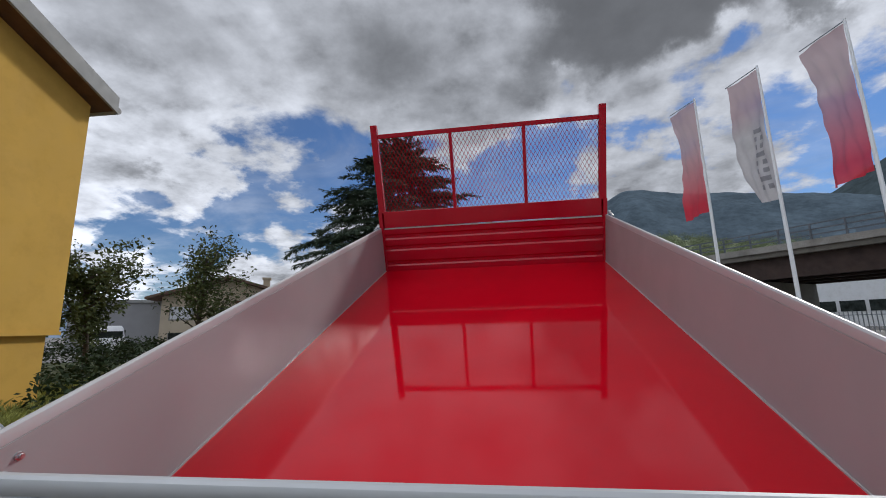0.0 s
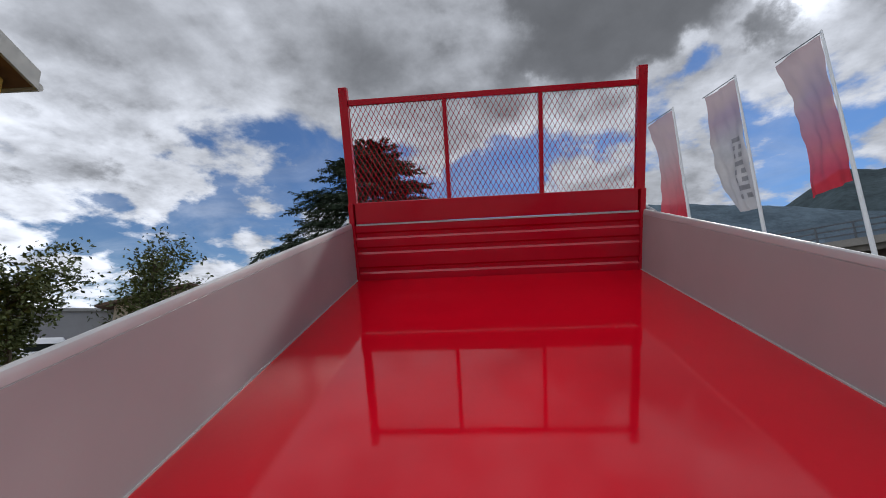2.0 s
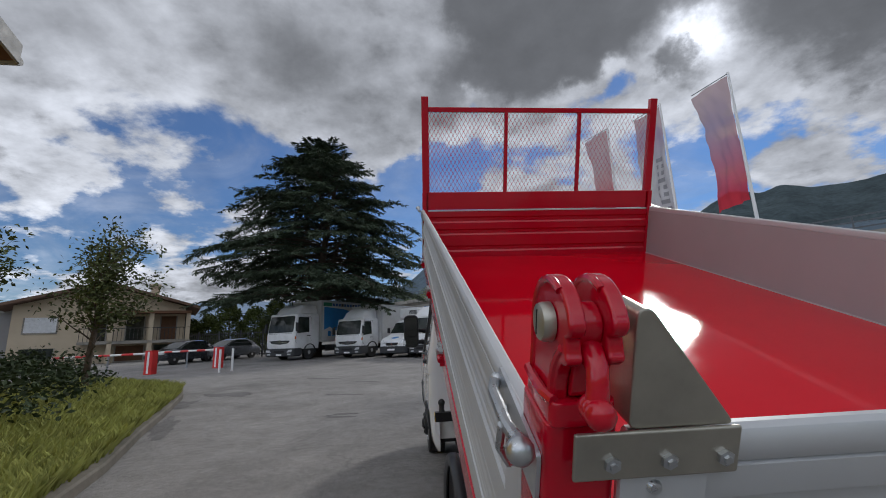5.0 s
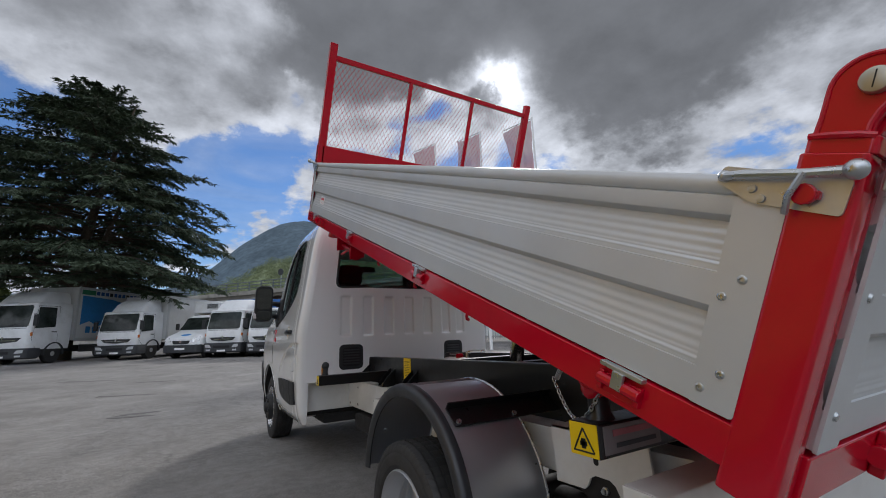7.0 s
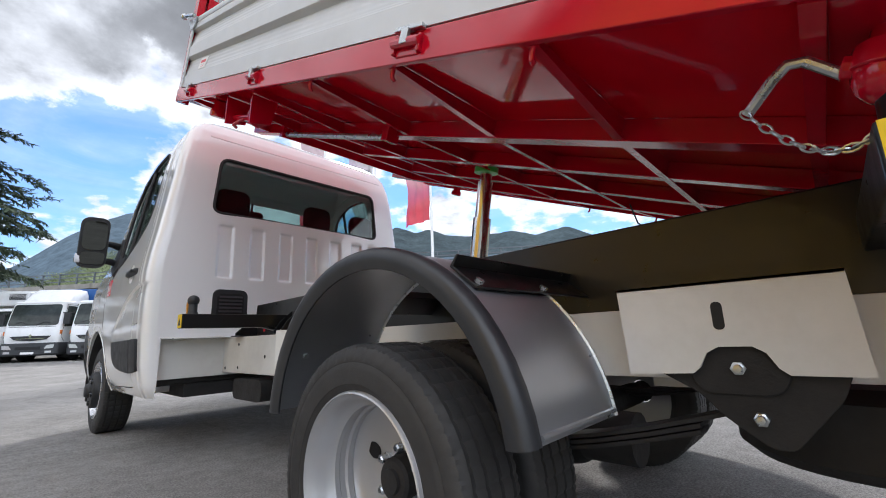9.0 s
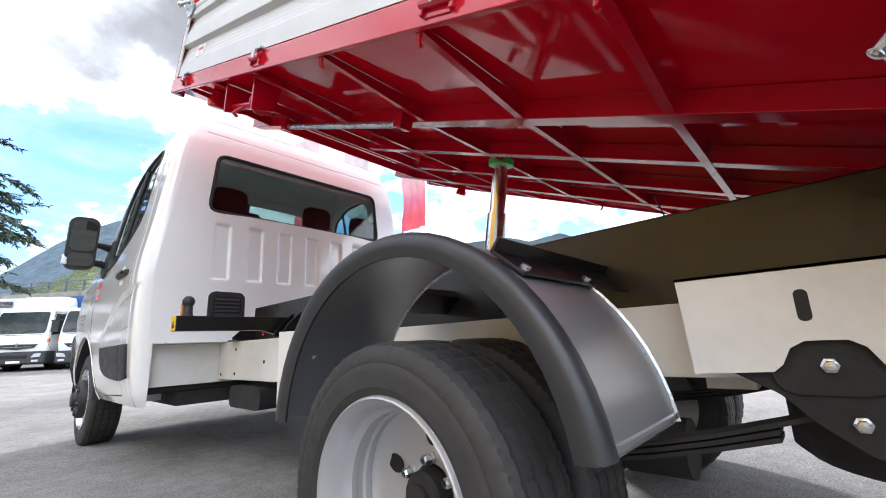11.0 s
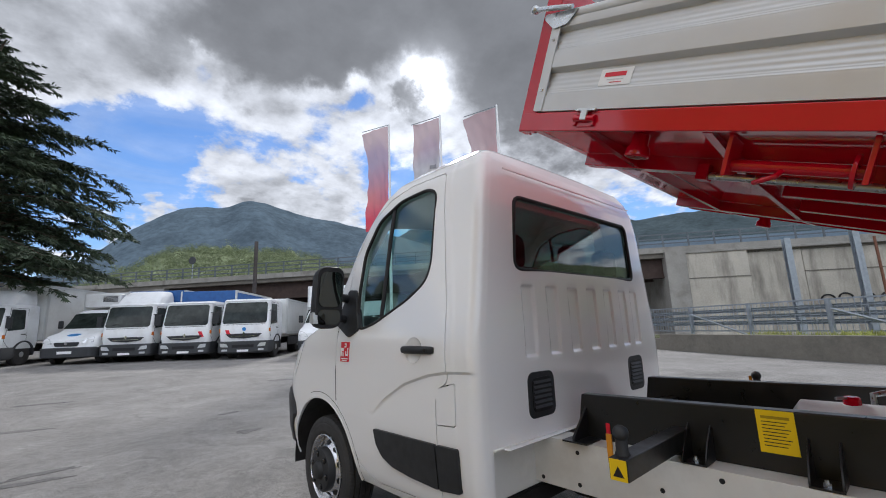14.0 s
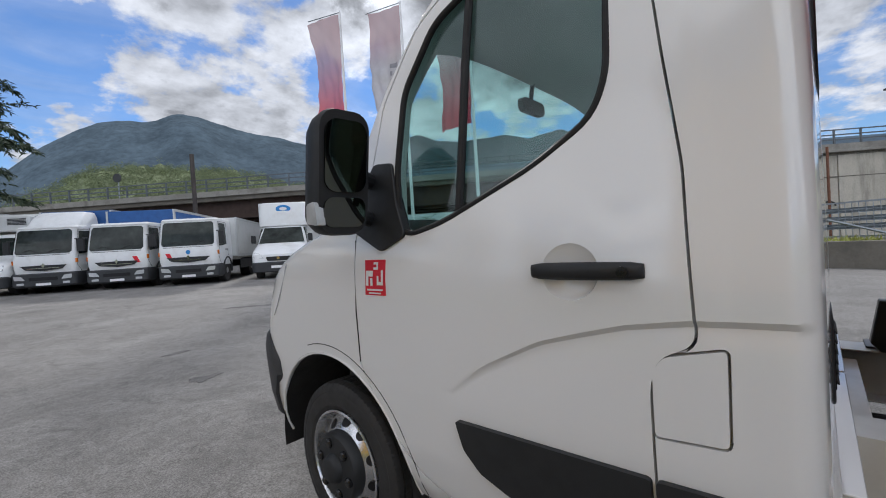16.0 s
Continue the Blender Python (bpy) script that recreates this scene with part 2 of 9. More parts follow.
def asphalt(name, color, stain):
    """Worn asphalt: stone grain, broad patches, damp stains and fine cracks."""
    mat = material(name, color, 0.82, vary=0.14, scale=0.35, spec=0.35)
    nt = mat.node_tree
    bsdf = nt.nodes["Principled BSDF"]
    co = nt.nodes.new("ShaderNodeTexCoord").outputs["Object"]

    def tex(size, detail, rg=0.6):
        n = nt.nodes.new("ShaderNodeTexNoise")
        n.inputs["Scale"].default_value, n.inputs["Detail"].default_value, n.inputs["Roughness"].default_value = size, detail, rg
        nt.links.new(co, n.inputs["Vector"])
        return n.outputs[0]

    def remap(v, lo, hi, a, b):
        n = nt.nodes.new("ShaderNodeMapRange")
        for slot, q in zip((1, 2, 3, 4), (lo, hi, a, b)):
            n.inputs[slot].default_value = q
        nt.links.new(v, n.inputs[0])
        return n.outputs[0]

    def times(a, b):
        n = nt.nodes.new("ShaderNodeMath")
        n.operation = "MULTIPLY"
        nt.links.new(a, n.inputs[0])
        nt.links.new(b, n.inputs[1])
        return n.outputs[0]

    stones = tex(95.0, 4.0, 0.75)
    value = times(remap(stones, 0.34, 0.66, 0.50, 1.50), remap(tex(13.0, 4.0), 0.3, 0.7, 0.84, 1.16))
    value = times(value, remap(tex(1.7, 5.0, 0.65), 0.35, 0.65, 0.86, 1.10))
    value = times(value, remap(tex(0.27, 6.0, 0.62), 0.54, 0.70, 1.0, stain))
    crack = nt.nodes.new("ShaderNodeTexVoronoi")
    crack.feature = "DISTANCE_TO_EDGE"
    crack.inputs["Scale"].default_value = 0.42
    bend = nt.nodes.new("ShaderNodeVectorMath")
    bend.operation = "MULTIPLY_ADD"
    wob = nt.nodes.new("ShaderNodeTexNoise")
    wob.inputs["Scale"].default_value, wob.inputs["Detail"].default_value = 2.2, 6.0
    nt.links.new(co, wob.inputs["Vector"])
    nt.links.new(wob.outputs["Color"], bend.inputs[0])
    bend.inputs[1].default_value = (0.9, 0.9, 0.0)
    nt.links.new(co, bend.inputs[2])
    nt.links.new(bend.outputs[0], crack.inputs["Vector"])
    some = remap(tex(0.5, 3.0), 0.50, 0.62, 0.0, 1.0)
    depth = nt.nodes.new("ShaderNodeMath")
    depth.operation = "SUBTRACT"
    depth.inputs[0].default_value = 1.0
    nt.links.new(times(some, remap(crack.outputs["Distance"], 0.0, 0.010, 0.34, 0.0)), depth.inputs[1])
    line = depth.outputs[0]
    value = times(value, line)
    hsv = [n for n in nt.nodes if n.type == "HUE_SAT"][0]
    old = hsv.inputs["Value"].links[0].from_socket
    nt.links.new(times(old, value), hsv.inputs["Value"])
    b = nt.nodes.new("ShaderNodeBump")
    b.inputs["Strength"].default_value, b.inputs["Distance"].default_value = 0.5, 0.012
    nt.links.new(stones, b.inputs["Height"])
    nt.links.new(b.outputs[0], bsdf.inputs["Normal"])
    return mat


ASPHALT = asphalt("worn_asphalt", (0.242, 0.231, 0.220), 0.60)
ASPHALT_DARK = asphalt("dark_patched_asphalt", (0.165, 0.158, 0.154), 0.8)
CONCRETE = material("weathered_concrete", (0.30, 0.285, 0.255), 0.85, vary=0.16, scale=0.5, bump=0.2, bump_scale=14, grain=0.10,
                    dirt=(0.13, 0.115, 0.10), dirt_amount=0.7, dirt_scale=0.8)
CONCRETE_DARK = material("dark_old_concrete", (0.165, 0.15, 0.125), 0.88, vary=0.16, scale=0.7, bump=0.25, bump_scale=12, grain=0.10,
                         dirt=(0.08, 0.08, 0.065), dirt_amount=0.7, dirt_scale=1.2)
CONCRETE_PALE = material("pale_streaked_concrete", (0.45, 0.415, 0.35), 0.88, vary=0.14, scale=0.6, bump=0.2, bump_scale=14, grain=0.10, dirt=(0.17, 0.155, 0.13), dirt_amount=0.85, dirt_scale=1.1, streak=0.82)
# parapet steel darkened in its colour for being seen against the light
PARAPET = material("backlit_parapet_steel", (0.13, 0.145, 0.16), 0.55, metal=0.4, vary=0.12)
GALV = material("galvanised_steel", (0.34, 0.37, 0.40), 0.45, metal=0.6, vary=0.1)
OCHRE = material("ochre_render", (0.70, 0.42, 0.085), 0.85, vary=0.05, scale=1.2, bump=0.06, bump_scale=40, dirt=(0.5, 0.28, 0.05), dirt_amount=0.3)
BEIGE = material("beige_render", (0.50, 0.42, 0.31), 0.85, vary=0.06, scale=1.0, bump=0.06, bump_scale=30)
GREYWALL = material("grey_render", (0.30, 0.30, 0.31), 0.85, vary=0.06, scale=1.0)
SOFFIT = material("brown_wood_soffit", (0.12, 0.055, 0.025), 0.7, vary=0.2, scale=5, bump=0.1, bump_scale=30)
FASCIA = material("grey_sheet_fascia", (0.30, 0.30, 0.29), 0.55, vary=0.08, scale=3)
ROOF = material("brown_roof_tiles", (0.14, 0.085, 0.06), 0.85, vary=0.2, scale=3, bump=0.4, bump_scale=12)
SHUTTER = material("white_shutter", (0.62, 0.64, 0.66), 0.6)
# uneven tone in the glass colour stands in for varied reflections on flat panes
DARKGLASS = material("dark_window_glass", (0.026, 0.032, 0.029), 0.07, spec=0.26, vary=0.75, scale=1.6)
BARK = material("brown_bark", (0.085, 0.065, 0.048), 0.9, vary=0.3, scale=12, bump=0.5, bump_scale=30)
CEDAR = material("dark_cedar_needles", (0.072, 0.098, 0.062), 0.75, vary=0.5, scale=1.2, per_object=0.0, spec=0.25)
LEAF = material("olive_green_leaves", (0.080, 0.100, 0.034), 0.65, vary=0.45, scale=2.5, spec=0.3)
HEDGE = material("dark_hedge_leaves", (0.030, 0.048, 0.018), 0.65, vary=0.45, scale=3.0, spec=0.3)
CONIFER = material("green_conifer_foliage", (0.060, 0.078, 0.018), 0.7, vary=0.35, scale=1.5, spec=0.25)
GRASS = material("yellow_green_grass", (0.33, 0.345, 0.10), 0.75, vary=0.45, scale=2.2, spec=0.2)
SOIL = material("grassy_soil", (0.075, 0.085, 0.026), 0.9, vary=0.3, scale=3, bump=0.4, bump_scale=30)
# distance haze is put into these base colours: paler green hill, blue-grey mountains
FOREST = material("wooded_hillside", (0.185, 0.215, 0.120), 0.9, vary=0.40, scale=0.07, bump=0.6, bump_scale=0.5, grain=0.4, spec=0.1)
MOUNTAIN = material("haze_tinted_wooded_mountain", (0.096, 0.126, 0.150), 0.95, vary=0.26, scale=0.010, bump=0.0, bump_scale=0.06, grain=0.20, spec=0.0)
MOUNTAIN_SIDE = material("haze_tinted_dark_woods", (0.062, 0.080, 0.086), 0.95, vary=0.26, scale=0.008, bump=0.0, bump_scale=0.05, grain=0.20, spec=0.0)
MOUNTAIN_FAR = material("haze_tinted_far_mountain", (0.20, 0.26, 0.34), 0.95, vary=0.15, scale=0.006, bump=0.3, bump_scale=0.03, grain=0.15, spec=0.0)
TRUCK_WHITE = material("dusty_white_truck_paint", (0.80, 0.81, 0.82), 0.40, vary=0.03, scale=2, dirt=(0.42, 0.41, 0.39), dirt_amount=0.35, dirt_scale=1.5)
BOX_WHITE = material("white_box_body", (0.66, 0.67, 0.67), 0.5, vary=0.03, scale=1.5, dirt=(0.50, 0.49, 0.46), dirt_amount=0.4)
BLUE = material("blue_tarpaulin", (0.025, 0.10, 0.30), 0.55, vary=0.15)
BLUE_PRINT = material("blue_print", (0.03, 0.22, 0.55), 0.5, vary=0.1)
BUMPER = material("grey_bumper_plastic", (0.040, 0.042, 0.046), 0.6, vary=0.1)
BARRIER_RED = material("red_barrier_paint", (0.60, 0.03, 0.03), 0.45)
CARGREY = material("grey_car_paint", (0.20, 0.21, 0.23), 0.25, metal=0.5, coat=0.6)
CARDARK = material("dark_car_paint", (0.05, 0.055, 0.065), 0.25, metal=0.4, coat=0.6)


def glass(name, tint, rough=0.0, clear=0.82):
    mat = bpy.data.materials.new(name)
    mat.use_nodes = True
    nt = mat.node_tree
    nt.nodes.clear()
    see = nt.nodes.new("ShaderNodeBsdfTransparent")
    see.inputs[0].default_value = (*tint, 1)
    gloss = nt.nodes.new("ShaderNodeBsdfGlossy")
    gloss.inputs["Roughness"].default_value = rough
    face = nt.nodes.new("ShaderNodeLayerWeight")
    face.inputs[0].default_value = 0.5
    power = nt.nodes.new("ShaderNodeMath")
    power.operation = "POWER"
    power.inputs[1].default_value = 4.0
    nt.links.new(face.outputs["Facing"], power.inputs[0])
    fres = nt.nodes.new("ShaderNodeMapRange")
    fres.inputs[3].default_value, fres.inputs[4].default_value = 0.05, 0.95
    nt.links.new(power.outputs[0], fres.inputs[0])
    mixer = nt.nodes.new("ShaderNodeMixShader")
    nt.links.new(fres.outputs[0], mixer.inputs[0])
    nt.links.new(see.outputs[0], mixer.inputs[1])
    nt.links.new(gloss.outputs[0], mixer.inputs[2])
    out = nt.nodes.new("ShaderNodeOutputMaterial")
    nt.links.new(mixer.outputs[0], out.inputs[0])
    return mat


GLASS = glass("tinted_cab_glass", (0.74, 0.88, 0.86))
GLASS_REAR = glass("dark_tinted_rear_glass", (0.54, 0.63, 0.62))
# mirror colour set dark to dim the reflection, in place of darker surroundings
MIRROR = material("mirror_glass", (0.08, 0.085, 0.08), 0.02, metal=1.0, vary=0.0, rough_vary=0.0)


# ---- mesh helpers ----
def box(bm, x0, x1, y0, y1, z0, z1, m=None):
    vs = [bm.verts.new(Vector((x, y, z)) if m is None else m @ Vector((x, y, z))) for z in (z0, z1) for y in (y0, y1) for x in (x0, x1)]
    for f in ((0, 2, 3, 1), (4, 5, 7, 6), (0, 1, 5, 4), (2, 6, 7, 3), (0, 4, 6, 2), (1, 3, 7, 5)):
        bm.faces.new([vs[i] for i in f])
    return bm


def loft(bm, rings, caps=True, closed=True, m=None):
    """Skins a list of rings of points with quads."""
    rows = [[bm.verts.new(Vector(p) if m is None else m @ Vector(p)) for p in ring] for ring in rings]
    n = len(rows[0])
    for a, b in zip(rows, rows[1:]):
        for i in range(n if closed else n - 1):
            j = (i + 1) % n
            bm.faces.new((a[i], a[j], b[j], b[i]))
    if caps and closed:
        bm.faces.new(rows[0][::-1])
        bm.faces.new(rows[-1])
    return bm


def prism(bm, outline, axis, lo, hi, m=None):
    """An outline of (a, b) drawn out along an axis: x takes (y, z), y takes (x, z), z takes (x, y)."""
    def at(a, b, c):
        return {"x": (c, a, b), "y": (a, c, b), "z": (a, b, c)}[axis]
    return loft(bm, [[at(a, b, lo) for a, b in outline], [at(a, b, hi) for a, b in outline]], m=m)


def frame_of(d):
    d = d.normalized()
    side = d.cross(Vector((0, 0, 1)))
    side = side.normalized() if side.length > 1e-4 else Vector((1, 0, 0))
    return side, side.cross(d)


def tube(bm, pts, r, seg=8, m=None, caps=True):
    """A round bar along points; r: one radius, or one a point."""
    pts = [Vector(p) for p in pts]
    rr = r if isinstance(r, (list, tuple)) else [r] * len(pts)
    rings = []
    for i, p in enumerate(pts):
        d = pts[min(i + 1, len(pts) - 1)] - pts[max(i - 1, 0)]
        u, v = frame_of(d)
        if rings:
            pu = last_u - d.normalized() * last_u.dot(d.normalized())
            if pu.length > 1e-4:
                u = pu.normalized()
                v = u.cross(d.normalized())
        last_u = u
        rings.append([p + (u * math.cos(a) + v * math.sin(a)) * rr[i] for a in (2 * math.pi * k / seg for k in range(seg))])
    return loft(bm, rings, caps=caps, m=m)


def lathe(bm, profile, center, axis="x", seg=32, m=None, caps=True):
    """Turns (along, radius) round an axis through a centre."""
    c = Vector(center)
    rings = []
    for along, r in profile:
        ring = []
        for k in range(seg):
            a = 2 * math.pi * k / seg
            p, q = r * math.cos(a), r * math.sin(a)
            ring.append(c + Vector({"x": (along, p, q), "y": (q, along, p), "z": (p, q, along)}[axis]))
        rings.append(ring)
    return loft(bm, rings, caps=caps, m=m)


def ball(bm, c, r, seg=12, m=None, squash=1.0):
    prof = [(-r * squash * math.cos(math.pi * k / 8), max(0.0015, r * math.sin(math.pi * k / 8))) for k in range(9)]
    return lathe(bm, prof, c, "z", seg, m)


def round_rect(a0, a1, b0, b1, r, n=5):
    pts = []
    for ca, cb, s in ((a1 - r, b1 - r, 0), (a0 + r, b1 - r, 90), (a0 + r, b0 + r, 180), (a1 - r, b0 + r, 270)):
        for k in range(n + 1):
            t = radians(s + 90 * k / n)
            pts.append((ca + r * math.cos(t), cb + r * math.sin(t)))
    return pts


def rounded(pts, r, n=4):
    """An outline with its corners rounded."""
    out = []
    for i, p in enumerate(pts):
        p, a, b = Vector(p), Vector(pts[i - 1]), Vector(pts[(i + 1) % len(pts)])
        ra = min(r, (a - p).length * 0.45)
        rb = min(r, (b - p).length * 0.45)
        s, e = p + (a - p).normalized() * ra, p + (b - p).normalized() * rb
        out += [tuple((1 - t) ** 2 * s + 2 * t * (1 - t) * p + t * t * e) for t in (k / n for k in range(n + 1))]
    return out


def finish(bm, smooth=35):
    bmesh.ops.recalc_face_normals(bm, faces=bm.faces)
    if smooth:
        lim = radians(smooth)
        for f in bm.faces:
            f.smooth = True
        for e in bm.edges:
            e.smooth = len(e.link_faces) == 2 and e.calc_face_angle(3.1) < lim


def mesh_of(name, bm, mat, smooth=35):
    finish(bm, smooth)
    me = bpy.data.meshes.new(name)
    bm.to_mesh(me)
    bm.free()
    for one in mat if isinstance(mat, (list, tuple)) else [mat]:
        me.materials.append(one)
    return me


def part(name, bm, mat, parent, label="", bevel=0.0, smooth=35, kind=""):
    """One mesh as a part of a thing; a bmesh or a ready mesh."""
    me = bm if isinstance(bm, bpy.types.Mesh) else mesh_of(name, bm, mat, smooth)
    ob = new(name, me)
    if parent is not None:
        ob.parent = parent
        ob.matrix_parent_inverse = parent.matrix_basis.inverted()
    if bevel:
        mod = ob.modifiers.new("bevel", "BEVEL")
        mod.width, mod.segments, mod.limit_method, mod.angle_limit = bevel, 2, "ANGLE", radians(40)
        mod.harden_normals = True
    return tagged(ob, label, kind=kind)


def thing(name, label, category, group="", at=(0, 0, 0), turn=0.0, kind=""):
    ob = new(name)
    ob.matrix_basis = pose(*at, 0, 0, turn)
    ob.empty_display_size = 0.2
    return tagged(ob, label, category, group, kind)


def single(name, bm, mat, label, category, bevel=0.0, smooth=35, kind="", group=""):
    ob = part(name, bm, mat, None, "", bevel, smooth)
    return tagged(ob, label, category, group, kind)


def local(parent, name, bm, mat, label="", bevel=0.0, smooth=35):
    """A part whose mesh is given in its thing's own place and turn."""
    me = bm if isinstance(bm, bpy.types.Mesh) else mesh_of(name, bm, mat, smooth)
    ob = new(name, me)
    ob.parent = parent
    if bevel:
        mod = ob.modifiers.new("bevel", "BEVEL")
        mod.width, mod.segments, mod.limit_method, mod.angle_limit = bevel, 2, "ANGLE", radians(40)
    return tagged(ob, label)


def cut(ob, bm, operation="DIFFERENCE"):
    """Cuts the mesh of ob with a solid and keeps the result as its mesh."""
    finish(bm, 0)
    me = bpy.data.meshes.new("cutter")
    bm.to_mesh(me)
    bm.free()
    tool = new("cutter", me)
    mod = ob.modifiers.new("cut", "BOOLEAN")
    mod.operation, mod.object, mod.solver = operation, tool, "EXACT"
    done = bpy.data.meshes.new_from_object(ob.evaluated_get(bpy.context.evaluated_depsgraph_get()))
    ob.modifiers.remove(mod)
    ob.data = done
    bpy.data.objects.remove(tool)
    bpy.data.meshes.remove(me)
    return ob


def resmooth(ob, angle=35):
    bm = bmesh.new()
    bm.from_mesh(ob.data)
    for f in bm.faces:
        f.smooth = True
    for e in bm.edges:
        e.smooth = len(e.link_faces) == 2 and e.calc_face_angle(3.1) < radians(angle)
    bm.to_mesh(ob.data)
    bm.free()

# ---- ground ----
def ground_z(x, y):
    """The yard rises gently towards the parked trucks."""
    rise = 0.016 * max(0.0, min(y, 45.0) - 5.0)
    return rise


bm = bmesh.new()
xs = [-3000, -800, -200, -80] + [-50 + 2 * k for k in range(51)] + [80, 200, 800, 3000]
ys = [-3000, -800, -200, -60] + [-40 + 2 * k for k in range(61)] + [120, 200, 800, 3000]
grid = [[bm.verts.new((x, y, ground_z(x, y))) for x in xs] for y in ys]
for r0, r1 in zip(grid, grid[1:]):
    for i in range(len(xs) - 1):
        bm.faces.new((r0[i], r0[i + 1], r1[i + 1], r1[i]))
ground = single("ground", bm, ASPHALT, "grey worn asphalt yard with dark patches", "ground", smooth=60, kind="structure")


def asphalt_patch(cx, cy, rx, ry, turn, seed, label):
    """A worn, slightly raised relaid patch with a ragged edge."""
    rim = []
    for k in range(72):
        a = 2 * math.pi * k / 72
        q = 1 + 0.75 * noise.noise((1.6 * math.cos(a) + seed, 1.6 * math.sin(a), seed)) + 0.30 * noise.noise((5 * math.cos(a), 5 * math.sin(a), seed)) + 0.14 * noise.noise((13 * math.cos(a), 13 * math.sin(a), seed))
        x, y = rx * q * math.cos(a), ry * q * math.sin(a)
        rim.append((cx + x * math.cos(turn) - y * math.sin(turn), cy + x * math.sin(turn) + y * math.cos(turn)))
    inner = [(cx + (x - cx) * 0.97, cy + (y - cy) * 0.97) for x, y in rim]
    bm = loft(bmesh.new(), [[(x, y, ground_z(x, y) - 0.01) for x, y in rim], [(x, y, ground_z(x, y) + 0.004) for x, y in inner]])
    return single("asphalt_patch", bm, ASPHALT_DARK, label, "patch", kind="structure")


for n, (cx, cy, rx, ry, turn) in enumerate(((-5.9, 11.5, 0.75, 0.30, -0.3), (-6.5, 10.2, 0.28, 0.55, 0.3), (-5.5, 7.6, 0.22, 0.9, 0.35), (-2.45, 7.65, 0.25, 0.05, -0.2), (-2.9, 10.5, 0.45, 0.07, -0.3), (-0.4, 9.5, 0.16, 0.05, 0.2), (-2.6, 13.1, 0.35, 0.07, -0.3), (-0.55, 8.1, 0.14, 0.09, 0.0), (-2.45, 7.9, 0.3, 0.06, 0.1), (-4.2, 14.6, 0.6, 0.10, -0.4), (2.2, 12.4, 0.7, 0.10, -0.6))):
    asphalt_patch(cx, cy, rx, ry, turn, 3.1 * n, "dark worn patch in the asphalt")

# ---- the tipper truck ----
truck = thing("tipper_truck", "white tipper truck with raised red and aluminium bed", "truck", at=(0, 1.43, 0))
BED = Matrix.Rotation(radians(21.5), 4, "X")  # the raised bed: x across, u forwards along its floor, v up from it


def bed_part(name, bm, mat, parent=None, label="", bevel=0.0, smooth=35):
    bmesh.ops.transform(bm, matrix=BED, verts=bm.verts)
    return part(name, bm, mat, parent or truck, label, bevel, smooth)


V_FLOOR, V_TOP, U_REAR, U_FRONT = 0.785, 1.215, 0.43, 3.70

bed_floor = bed_part("bed_floor", box(bmesh.new(), -1.029, 1.029, U_REAR, U_FRONT, V_FLOOR - 0.03, V_FLOOR), RED_FLOOR, label="glossy red painted steel bed floor")
for s in (-1, 1):
    bed_part("floor_seam", box(bmesh.new(), s * 1.0265 - 0.0025, s * 1.0265 + 0.0025, U_REAR, U_FRONT, V_FLOOR, V_FLOOR + 0.006), ALU, bed_floor, "pale sealed joint")


def plank_profile(v0, v1):
    """The outer face of an extruded aluminium plank wall, as (depth, v): flat bands with fluted fields between."""
    h = (v1 - v0) / 0.40
    pts = [(0.0, v0), (0.0, v0 + 0.062 * h), (-0.0035, v0 + 0.063 * h)]

    def flutes(a, b):
        # a bead at the foot, a field leaning back in soft waves, and a slanted ledge coming out again under the upper band
        out = []
        for k in range(49):
            q = 0.86 * k / 48
            bead = sum(0.0009 * max(0.0, 1 - ((q - c) / 0.03) ** 2) for c in (0.05, 0.14))
            out.append((-0.0035 - 0.0150 * (q / 0.86) ** 0.85 + bead + 0.00055 * math.sin(q * 10.4 * math.pi), a + (b - a) * q))
        return out + [(-0.0190, a + (b - a) * 0.885), (0.0, b)]

    pts += flutes(v0 + 0.068 * h, v0 + 0.170 * h)
    pts += [(0.002, v0 + 0.173 * h), (0.002, v0 + 0.232 * h), (-0.0035, v0 + 0.233 * h)]
    pts += flutes(v0 + 0.240 * h, v0 + 0.330 * h)
    pts += [(0.001, v0 + 0.333 * h), (0.001, v0 + 0.362 * h), (-0.003, v0 + 0.364 * h), (0.001, v0 + 0.367 * h)]
    pts += [(0.003, v0 + 0.371 * h), (0.005, v0 + 0.379 * h), (0.005, v0 + 0.386 * h), (0.003, v0 + 0.392 * h), (-0.001, v0 + 0.397 * h), (-0.008, v1), (-0.014, v1), (-0.019, v0 + 0.394 * h), (-0.021, v0 + 0.382 * h)]
    pts += [(-0.021, v0 + 0.366 * h), (-0.018, v0 + 0.363 * h), (-0.021, v0 + 0.360 * h), (-0.021, v0)]
    return pts


